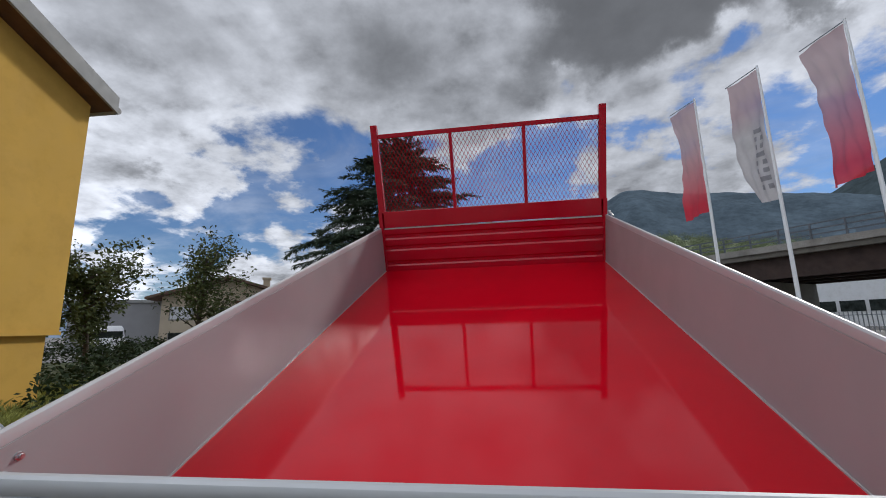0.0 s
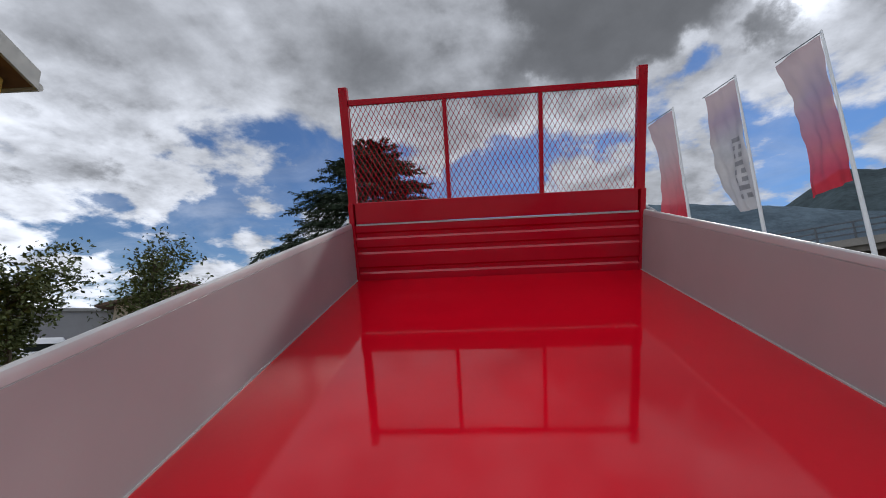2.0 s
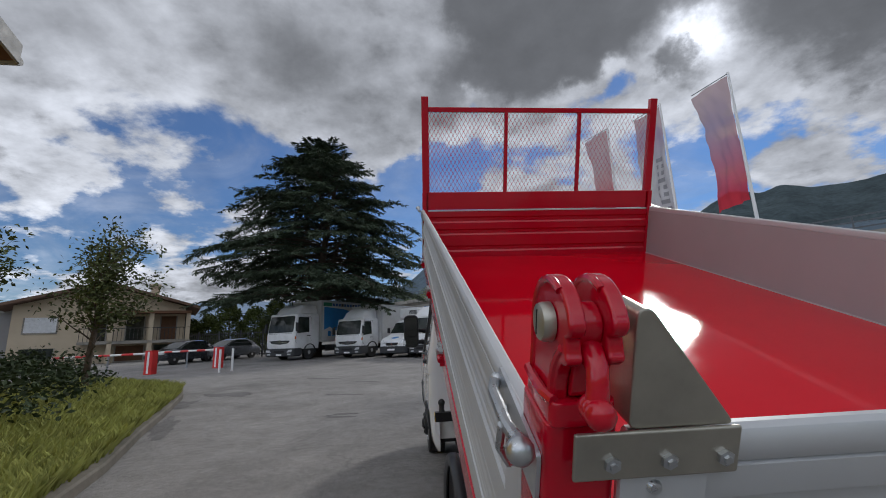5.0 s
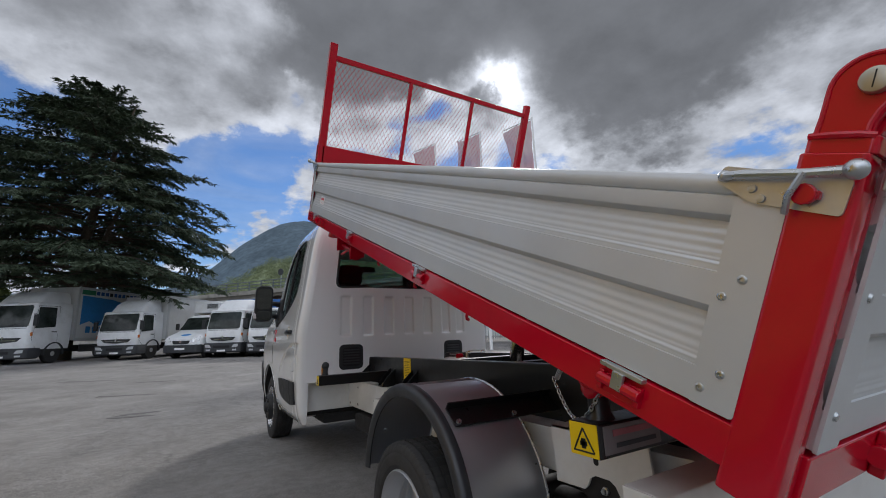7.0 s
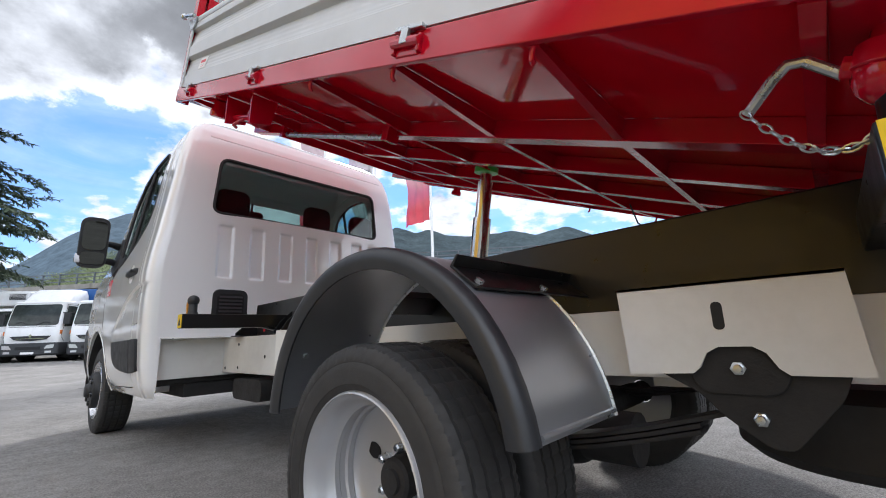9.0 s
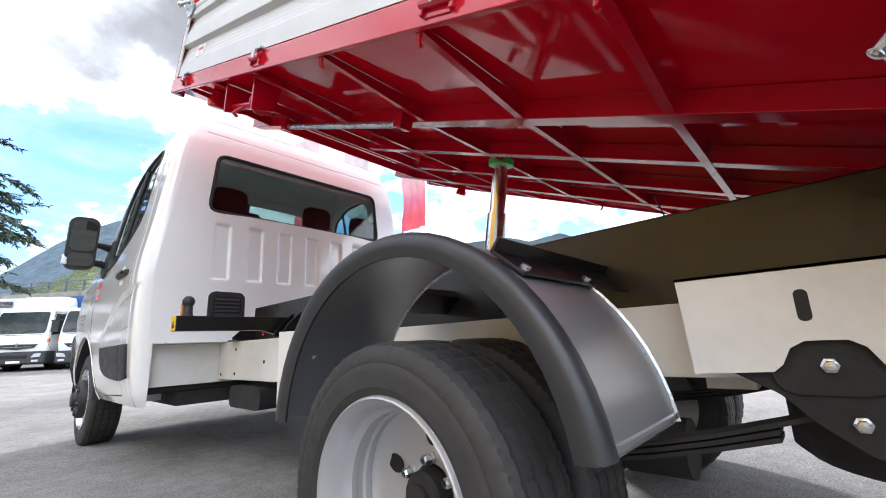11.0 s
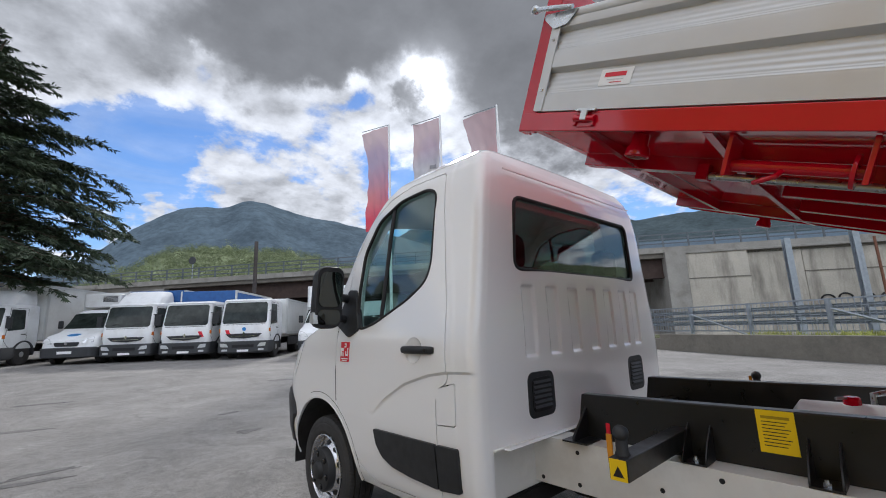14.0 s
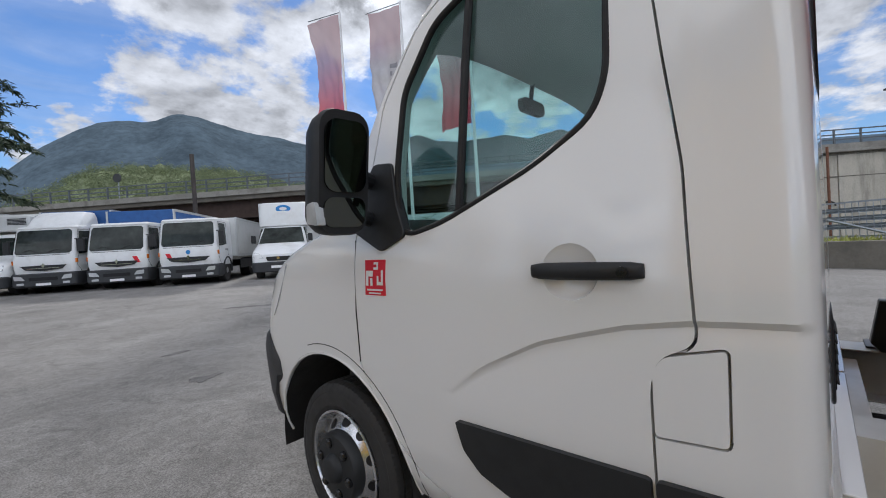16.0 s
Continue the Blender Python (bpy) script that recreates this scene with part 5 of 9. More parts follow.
# ---- chassis, wheels, fittings ----
for s in (-1, 1):
    bm = bmesh.new()
    loft(bm, [[(s * x, y, z + (low if k in (0, 5, 6, 7) else 0.0)) for k, (x, z) in enumerate(((0.54, 0.478), (0.54, 0.700), (0.39, 0.700), (0.39, 0.694), (0.533, 0.694), (0.533, 0.484), (0.44, 0.484), (0.44, 0.478)))] for y, low in ((0.36, 0.06), (1.30, 0.06), (1.75, 0.0), (4.6, 0.0))])
    rail = part("frame_rail", bm, CREAM, truck, "cream-painted chassis rail", bevel=0.002)
    for y, z in ((2.42, 0.575), (2.816, 0.664), (3.036, 0.579), (3.411, 0.653), (3.412, 0.512), (3.615, 0.505)):
        part("rail_hole", lathe(bmesh.new(), [(0, 0.010), (s * 0.0015, 0.010), (s * 0.0016, 0.001)], (s * 0.5402, y, z), "x", 12), SEAL, rail)
    bm = prism(bmesh.new(), [(0.50, 0.70), (3.43, 0.70), (3.46, 0.735), (3.43, 0.905), (3.40, 0.905), (2.10, 0.925), (0.50, 0.945)], "x", s * 0.37, s * 0.43)
    sub = part("subframe_beam", bm, BLACK, truck, "black tipper subframe beam", bevel=0.006)
    part("foot_bracket", prism(bmesh.new(), [(s * 0.43, 0.701), (s * 0.565, 0.701), (s * 0.565, 0.725), (s * 0.43, 0.845)], "y", 3.405, 3.417), BLACK, sub, bevel=0.002)
    part("foot_plate", box(bmesh.new(), s * 0.50 - 0.07, s * 0.50 + 0.07, 3.34, 3.47, 0.701, 0.709), BLACK, sub, bevel=0.002)
    part("warning_tag", box(bmesh.new(), s * 0.431 - 0.002, s * 0.431 + 0.002, 3.292, 3.312, 0.728, 0.782), BADGE, sub, "small red tag")
    for y in (2.52, 2.905):
        bm = box(bmesh.new(), s * 0.431, s * 0.543, y - 0.045, y + 0.045, 0.701, 0.708)
        for y0 in (y - 0.045, y + 0.038):
            prism(bm, [(s * 0.431, 0.707), (s * 0.538, 0.707), (s * 0.538, 0.722), (s * 0.50, 0.775), (s * 0.431, 0.835)], "y", y0, y0 + 0.007)
        foot = part("foot_bracket", bm, BLACK, sub, bevel=0.002)
        part("bolt", lathe(bmesh.new(), [(0.708, 0.012), (0.718, 0.012), (0.719, 0.007), (0.728, 0.006), (0.729, 0.001)], (s * 0.515, y, 0), "z", 6), ZINC, foot)
    # body support arm with a rubber-topped knob
    bm = box(bmesh.new(), s * 0.43, s * 1.0, 2.945, 3.010, 0.742, 0.812)
    prism(bm, [(s * 0.43, 0.70), (s * 0.60, 0.742), (s * 0.43, 0.742)], "y", 2.955, 3.0)
    arm = part("support_arm", bm, BLACK, truck, "black support arm", bevel=0.004)
    bm = bmesh.new()
    tube(bm, [(s * 0.944, 2.985, 0.81), (s * 0.944, 2.985, 0.825), (s * 0.944, 2.985, 0.868)], [0.027, 0.021, 0.020], 12)
    ball(bm, (s * 0.944, 2.985, 0.880), 0.028)
    part("knob", bm, PLASTIC, arm)
    part("warning_sticker", box(bmesh.new(), s * 1.0, s * 1.002, 2.948, 3.006, 0.744, 0.810), YELLOW, arm, "yellow warning sticker")
    part("sticker_sign", prism(bmesh.new(), [(2.958, 0.756), (2.996, 0.756), (2.977, 0.790)], "x", s * 1.002, s * 1.003), INK, arm)
    part("strap", box(bmesh.new(), s * 0.955, s * 0.962, 3.012, 3.030, 0.78, 0.875), material("orange_strap", (0.55, 0.22, 0.01), 0.6), arm)
    # rear support arm that carries the warning triangle
    bm = box(bmesh.new(), s * 0.43, s * 1.004, 0.455, 0.545, 0.790, 0.868)
    tube(bm, [(s * 0.935, 0.505, 0.86), (s * 0.935, 0.505, 0.885), (s * 0.935, 0.505, 0.935)], [0.040, 0.027, 0.025], 18)
    rear_arm = part("rear_support_arm", bm, BLACK, truck, "black rear support box", bevel=0.006)
    part("warning_sticker", box(bmesh.new(), s * 1.004, s * 1.006, 0.459, 0.541, 0.793, 0.866), YELLOW, rear_arm, "yellow warning sticker with a triangle")
    for a, b in (((0.470, 0.803), (0.530, 0.803)), ((0.530, 0.803), (0.500, 0.855)), ((0.500, 0.855), (0.470, 0.803))):
        part("triangle_line", tube(bmesh.new(), [(s * 1.0065, *a), (s * 1.0065, *b)], 0.0022, 6), INK, rear_arm)
    part("hazard_sign", box(box(bmesh.new(), s * 1.006, s * 1.0075, 0.490, 0.510, 0.816, 0.826), s * 1.006, s * 1.0075, 0.494, 0.506, 0.810, 0.832), INK, rear_arm)
    plate = part("maker_plate", box(bmesh.new(), s * 0.78, s * 0.99, 0.452, 0.4548, 0.80, 0.862), material("pale_plate", (0.15, 0.13, 0.13), 0.45), rear_arm, "dull plate with faint print bars")
    part("print_bar", box(bmesh.new(), s * 0.80, s * 0.96, 0.4505, 0.4520, 0.838, 0.852), material("faded_red_print", (0.30, 0.09, 0.10), 0.5), rear_arm)
    part("print_bar", box(bmesh.new(), s * 0.80, s * 0.95, 0.4505, 0.4520, 0.812, 0.822), BUMPER, rear_arm)

# yellow instruction sticker on the near beam
sticker = part("instruction_sticker", box(bmesh.new(), -0.4325, -0.430, 2.590, 2.705, 0.765, 0.915), YELLOW, truck, "yellow instruction sticker with fine print")
for k in range(9):
    z = 0.885 - k * 0.012
    part("print_bar", box(bmesh.new(), -0.4332, -0.4326, 2.605 + 0.008 * (k % 3), 2.690, z, z + (0.010 if k == 0 else 0.003)), material("ochre_print", (0.35, 0.22, 0.0), 0.5) if k == 0 else INK, sticker)
for y, z0, z1 in ((3.30, 0.70, 0.80), (2.15, 0.80, 0.92), (1.62, 0.80, 0.92), (0.9, 0.75, 0.92)):
    part("subframe_crossbar", box(bmesh.new(), -0.37, 0.37, y - 0.035, y + 0.035, z1 - 0.05, z1), BLACK, truck, bevel=0.004)
for y in (0.95, 2.45, 3.55):
    part("frame_crossbar", box(bmesh.new(), -0.39, 0.39, y - 0.05, y + 0.05, 0.50, 0.66), CREAM, truck)

# tipping cylinder
A, B = Vector((-0.04, 1.885, 0.80)), Vector((-0.06, 1.745, 1.46))
way = (B - A).normalized()
bm = tube(bmesh.new(), [A, A + way * 0.42], 0.044, 24)
cyl = part("tipping_cylinder", bm, CYLINDER, truck, "telescopic polished hydraulic cylinder")
part("piston_rod", tube(bmesh.new(), [A + way * 0.41, A + way * 0.60], 0.036, 24), CYLINDER, cyl)
part("piston_rod", tube(bmesh.new(), [A + way * 0.59, B], 0.030, 24), CHROME, cyl)
part("cylinder_foot", tube(bmesh.new(), [A - way * 0.06, A + way * 0.08], 0.060, 24), BLACK, cyl)
part("sealing_ring", tube(bmesh.new(), [B - way * 0.03, B - way * 0.005], 0.058, 24), GREEN, cyl, "green ring at the top")
part("cylinder_head", tube(bmesh.new(), [B - way * 0.01, B + way * 0.02], 0.05, 18), RED, cyl)
part("cable", tube(bmesh.new(), [(0.25, 1.20, 1.20), (0.23, 1.17, 1.10), (0.2, 1.08, 1.03), (0.19, 1.06, 0.98)], 0.0035, 6), PLASTIC, truck)

# hydraulic tank between the beams
bm = lathe(bmesh.new(), [(-0.20, 0.02), (-0.195, 0.11), (-0.17, 0.145), (0.17, 0.145), (0.195, 0.11), (0.20, 0.02)], (-0.08, 2.45, 0.765), "y", 28)
tank = part("oil_tank", bm, material("white_tank_plastic", (0.66, 0.69, 0.72), 0.38, vary=0.04, scale=5), truck, "white oil tank with a red cap")
part("filler_cap", lathe(bmesh.new(), [(0.135, 0.028), (0.165, 0.028), (0.172, 0.022), (0.173, 0.002)], (-0.087, 2.46, 0.765), "z", 14), RED, tank)
part("valve", tube(bmesh.new(), [(-0.06, 2.40, 0.90), (-0.06, 2.40, 0.945), (-0.02, 2.36, 0.952), (0.03, 2.30, 0.952)], 0.011, 8), ZINC, tank)
part("valve_arm", tube(bmesh.new(), [(-0.087, 2.46, 0.93), (-0.15, 2.50, 0.935)], 0.006, 6), ZINC, tank)

# spring hanger plate with a notch and a slot
outline = [(0.585, 0.742), (0.575, 0.560), (0.685, 0.560), (0.700, 0.572), (0.715, 0.600), (0.735, 0.612), (0.790, 0.612), (0.812, 0.600), (0.826, 0.572), (0.840, 0.560), (0.965, 0.555), (0.975, 0.742)]
for s in (-1, 1):
    bm = prism(bmesh.new(), outline, "x", s * 0.640, s * 0.648)
    prism(bm, [(0.585, 0.742), (0.975, 0.742), (0.975, 0.736), (0.585, 0.736)], "x", s * 0.47, s * 0.648)
    hanger = part("hanger_plate", bm, CREAM, truck, "cream steel bracket plate with a notch", smooth=20)
    part("slot", prism(bmesh.new(), round_rect(0.772, 0.792, 0.645, 0.700, 0.009), "x", s * 0.648, s * 0.6488), SEAL, hanger)
    bm = prism(bmesh.new(), rounded([(0.60, 0.57), (0.93, 0.57), (0.84, 0.52), (0.80, 0.475), (0.735, 0.425), (0.70, 0.425), (0.62, 0.52)], 0.012), "x", s * 0.60, s * 0.625)
    prism(bm, rounded([(0.66, 0.62), (0.86, 0.62), (0.84, 0.52), (0.70, 0.52)], 0.03), "x", s * 0.52, s * 0.632)
    spring = part("spring_hanger", bm, DARK, truck, bevel=0.004)
    for y, z, r in ((0.765, 0.570, 0.013), (0.742, 0.478, 0.013)):
        bm = lathe(bmesh.new(), [(0, r), (s * 0.012, r), (s * 0.014, r * 0.7), (s * 0.022, r * 0.62), (s * 0.023, 0.001)], (s * 0.628, y, z), "x", 6)
        part("bolt", bm, ZINC, spring)
    for k in range(3):
        pts = [(s * 0.56, 0.74 + t * (2.12 - 0.74), 0.50 - 0.13 * math.sin(math.pi * t) - 0.013 * k) for t in (j / 12 for j in range(1 if k else 0, 12 if k else 13))]
        bm = loft(bmesh.new(), [[(x - 0.035, y, z), (x + 0.035, y, z), (x + 0.035, y, z - 0.009), (x - 0.035, y, z - 0.009)] for x, y, z in pts])
        part("leaf_spring", bm, DARK, truck)
bm = tube(bmesh.new(), [(-0.75, 1.46, 0.318), (0.75, 1.46, 0.318)], 0.055, 16)
ball(bm, (0, 1.46, 0.318), 0.17, 20)
part("rear_axle", bm, DARK, truck)
part("drive_shaft", tube(bmesh.new(), [(0, 1.45, 0.36), (0, 4.2, 0.50)], 0.045, 12), DARK, truck)
bm = lathe(bmesh.new(), [(-0.10, 0.12), (-0.10, 0.30), (-0.07, 0.335), (0.07, 0.335), (0.10, 0.30), (0.10, 0.12)], (0.0, 0.55, 0.40), "z", 36)
part("spare_tyre", bm, RUBBER, truck, "spare tyre under the tail")
part("brake_cylinder", tube(bmesh.new(), [(-0.40, 1.05, 0.36), (-0.40, 1.20, 0.36)], 0.07, 16), DARK, truck)
part("silencer", tube(bmesh.new(), [(-0.26, 2.7, 0.44), (-0.26, 3.3, 0.44)], 0.13, 20), DARK, truck)
part("under_tray", box(bmesh.new(), -0.75, 0.75, 3.70, 4.55, 0.34, 0.42), DARK, truck)
part("gearbox", box(bmesh.new(), -0.24, 0.30, 3.2, 3.68, 0.32, 0.50), DARK, truck, bevel=0.05)
# front spring bracket: a flange off the rail's top and a slotted outer plate turned slightly outwards
for s in (-1, 1):
    bm = prism(bmesh.new(), [(s * 0.541, 2.36), (s * 0.812, 2.325), (s * 0.826, 2.311), (s * 0.778, 2.144), (s * 0.765, 2.132), (s * 0.541, 2.132)], "z", 0.697, 0.704)
    loft(bm, [[(s * x, y, z) for x, y in ((0.826, 2.311), (0.778, 2.144), (0.772, 2.146), (0.820, 2.313))] for z in (0.700, 0.62, 0.44)])
    loft(bm, [[(s * x, y, z) for x, y in ((0.778, 2.144), (0.541, 2.136), (0.541, 2.142), (0.778, 2.150))] for z in (0.697, 0.60, 0.50)])
    bracket = part("spring_bracket", bm, CREAM, truck, "cream bent-plate bracket with two slots", smooth=20)
    for z0, z1, w in ((0.615, 0.640, 0.012), (0.500, 0.560, 0.008)):
        c = Vector((s * 0.803, 2.230, 0))
        d = Vector((s * 0.048, 0.167, 0)).normalized()
        n = Vector((s * 0.167, -0.048, 0)).normalized() * 0.0012
        pts = round_rect(-w, w, z0, z1, w * 0.95)
        part("slot", loft(bmesh.new(), [[tuple(c + d * p + n * k + Vector((0, 0, q))) for p, q in pts] for k in (0.2, 1.0)]), SEAL, bracket)
for s in (-1, 1):
    part("cab_rear_flange", box(bmesh.new(), s * 0.44 - 0.43, s * 0.44 + 0.43, 3.545, 3.600, 0.702, 0.708), WHITE, truck, bevel=0.003)
bm = box(bmesh.new(), -0.93, 0.93, 3.660, 3.668, 0.46, 0.700)
box(bm, -0.93, 0.93, 3.580, 3.668, 0.701, 0.712)
part("rear_step_panel", bm, CREAM, truck, "pale panel set back under the cab's rear wall", bevel=0.003)
part("underbody", box(bmesh.new(), -0.92, 0.92, 3.69, 4.02, 0.42, 0.51), DARK, truck, bevel=0.02)
part("fuel_tank", prism(bmesh.new(), rounded([(3.02, 0.33), (3.42, 0.33), (3.42, 0.45), (3.02, 0.45)], 0.05), "x", -0.30, -0.56), DARK, truck)


def fender(s):
    cy, cz, r = 1.467, 0.409, 0.463
    arc = [radians(a) for a in range(5, 174, 6)]
    def ring(rad, x):
        return [(s * x, cy + rad * math.cos(a), cz + rad * math.sin(a)) for a in arc]
    bm = bmesh.new()
    rows = [ring(r, 0.995), ring(r, 0.655), ring(r - 0.003, 0.655), ring(r - 0.003, 0.995)]
    loft(bm, [list(p) for p in zip(*rows)], caps=True)
    shell = part("mudguard", bm, FENDER, truck, "dark glossy steel mudguard with a black rubber lip", smooth=50)
    bm = bmesh.new()
    sect = [(1.016, -0.048), (1.024, -0.030), (1.026, -0.014), (1.020, 0.000), (1.006, 0.007), (0.985, 0.006), (0.978, 0.001), (0.995, 0.0), (1.008, -0.010), (1.010, -0.048)]
    loft(bm, [[(s * x, cy + (r + d) * math.cos(a), cz + (r + d) * math.sin(a)) for x, d in sect] for a in arc])
    part("rubber_lip", bm, LIP, shell, "black rubber lip", smooth=50)
    bm = bmesh.new()
    loft(bm, [[(s * x, cy + (r + d) * math.cos(a), cz + (r + d) * math.sin(a)) for x, d in ((0.652, 0.005), (0.658, 0.006), (0.660, 0.001), (0.652, -0.010))] for a in arc])
    part("inner_bead", bm, ZINC, shell)
    for q in (0.30, 0.42):
        # pressed stiffening ribs over the crown
        bm = bmesh.new()
        for a0, a1 in ((78, 98),):
            pts = [(s * x, cy + (r + 0.001) * math.cos(radians(90 + 40 * (q - 0.36))), cz + (r + 0.001) * math.sin(radians(90 + 40 * (q - 0.36)))) for x in (0.66, 0.80, 0.97)]
            tube(bm, pts, 0.003, 6)
        part("pressed_rib", bm, FENDER, shell)
    for a0 in (7, 171.5):
        a1 = radians(a0)
        for k, rad in enumerate((r + 0.003,)):
            bm = tube(bmesh.new(), [(s * 0.98, cy + rad * math.cos(a1), cz + rad * math.sin(a1)), (s * 0.662, cy + rad * math.cos(a1), cz + rad * math.sin(a1))], 0.006, 8)
            part("end_bead", bm, FENDER, shell)
    # black mounting bars over the guard, bolted on
    for a0, low in ((50, 1), (128.5, -1)):
        a1 = radians(a0)
        t = Vector((0, -math.sin(a1), math.cos(a1)))
        n = Vector((0, math.cos(a1), math.sin(a1)))
        c = Vector((0, cy, cz)) + n * (r + 0.008)
        bm = bmesh.new()
        pts = [c + t * p * low + n * q for p, q in ((-0.045, -0.004), (0.045, -0.004), (0.045, 0.030), (0.039, 0.030), (0.037, 0.003), (-0.037, 0.003), (-0.045, 0.003))]
        loft(bm, [[(s * x, p.y, p.z) for p in pts] for x in (0.965, 0.43)])
        bar = part("mounting_bar", bm, BLACK, shell, bevel=0.002)
        for x in (0.945, 0.680):
            p = c + n * 0.003 + t * (0.030 if low < 0 else -0.030)
            b = tube(bmesh.new(), [(s * x, p.y, p.z), (s * x, p.y + n.y * 0.009, p.z + n.z * 0.009)], 0.010, 6)
            part("bolt", b, ZINC, bar)
    for a0 in (26, 160):
        a1 = radians(a0)
        b = tube(bmesh.new(), [(s * 0.93, cy + (r - 0.002) * math.cos(a1), cz + (r - 0.002) * math.sin(a1)), (s * 0.93, cy + (r - 0.012) * math.cos(a1), cz + (r - 0.012) * math.sin(a1))], 0.009, 8)
        part("bolt", b, ZINC, shell)


for s in (-1, 1):
    fender(s)


def tyre_mesh(bm, cx, cy, cz, width, r_out, r_in, s, seg=240):
    """A tyre with four straight grooves, notched shoulder lugs, sipes across the ribs and a ribbed side wall."""
    h = width / 2
    prof = [(-0.80, r_in), (-0.95, r_in + 0.018), (-0.965, r_in + 0.024), (-0.985, r_in + 0.026), (-1.0, r_in + 0.06), (-0.99, r_out - 0.052), (-0.965, r_out - 0.043), (-0.975, r_out - 0.040), (-0.955, r_out - 0.028), (-0.92, r_out - 0.016), (-0.86, r_out - 0.007), (-0.74, r_out - 0.003)]
    side = len(prof)
    for g in (-0.60, -0.21, 0.21, 0.60):
        prof += [(g - 0.050, r_out - 0.001), (g - 0.040, r_out - 0.010), (g + 0.040, r_out - 0.010), (g + 0.050, r_out - 0.001)]
    prof += [(-q, r) for q, r in reversed(prof[:side])]
    rings = []
    for along, r in prof:
        ring = []
        edge = abs(along)
        for k in range(seg):
            a = 2 * math.pi * k / seg
            step = k if along < 0 else k + 2
            dip = 0.0
            if 0.70 < edge < 0.97 and r > r_out - 0.03:
                dip = 0.004 if step % 5 == 0 else (0.003 if step % 5 == 2 and edge < 0.93 else 0.0)
            elif edge < 0.66 and r > r_out - 0.005:
                dip = 0.0035 if k % 5 == 3 else 0.0
            ring.append((cx + along * h, cy + (r - dip) * math.cos(a), cz + (r - dip) * math.sin(a)))
        rings.append(ring)
    return loft(bm, rings, caps=False)


def rear_wheel(s):
    cy, cz = 1.462, 0.315
    bm = tyre_mesh(bmesh.new(), s * 0.942, cy, cz, 0.20, 0.330, 0.212, s)
    part("tyre", bm, RUBBER, truck, "black tyre of the outer twin wheel", smooth=28)
    part("tyre", tyre_mesh(bmesh.new(), s * 0.700, cy, cz, 0.20, 0.330, 0.212, s), RUBBER, truck, "black tyre of the inner twin wheel", smooth=28)
    bm = bmesh.new()
    prof = [(1.03, 0.222), (1.037, 0.216), (1.03, 0.208), (1.01, 0.200), (0.99, 0.196), (0.975, 0.190), (0.968, 0.183), (0.955, 0.182), (0.950, 0.187), (0.935, 0.186), (0.93, 0.180), (0.915, 0.179), (0.91, 0.183), (0.905, 0.178), (0.895, 0.165), (0.887, 0.135), (0.883, 0.085), (0.883, 0.060), (0.845, 0.060), (0.845, 0.19), (0.835, 0.222)]
    lathe(bm, [(s * a, r) for a, r in prof], (0, cy, cz), "x", 56, caps=False)
    rim = part("rim", bm, RIM, truck, "silver deep-dish steel rim", smooth=40)
    part("rim_edge", lathe(bmesh.new(), [(s * 1.032, 0.2215), (s * 1.038, 0.219), (s * 1.04, 0.2155), (s * 1.033, 0.2125), (s * 1.032, 0.2215)], (0, cy, cz), "x", 56, caps=False), RIM, rim, "bright rim edge")
    for k in range(5):
        a = 2 * math.pi * (k + 0.3) / 5
        y, z = cy + 0.125 * math.cos(a), cz + 0.125 * math.sin(a)
        b = bmesh.new()
        ring = [(0.026 * math.cos(q), 0.020 * math.sin(q)) for q in (2 * math.pi * j / 14 for j in range(14))]
        loft(b, [[(s * (0.885 + dx), y + p * math.cos(a) - q * math.sin(a), z + p * math.sin(a) + q * math.cos(a)) for p, q in ring] for dx in (0.0, 0.0045)])
        part("vent_hole", b, SEAL, rim)
    for k in range(6):
        a = 2 * math.pi * (k + 0.5) / 6
        y, z = cy + 0.072 * math.cos(a), cz + 0.072 * math.sin(a)
        b = lathe(bmesh.new(), [(s * 0.881, 0.014), (s * 0.891, 0.014), (s * 0.892, 0.011), (s * 0.911, 0.011), (s * 0.915, 0.007), (s * 0.8705, 0.001)], (0, y, z), "x", 6)
        part("wheel_nut", b, ZINC, rim)
    b = lathe(bmesh.new(), [(s * 0.881, 0.055), (s * 0.917, 0.052), (s * 0.925, 0.045), (s * 0.927, 0.030), (s * 0.935, 0.028), (s * 0.936, 0.001)], (0, cy, cz), "x", 24)
    part("hub", b, DARK, rim)


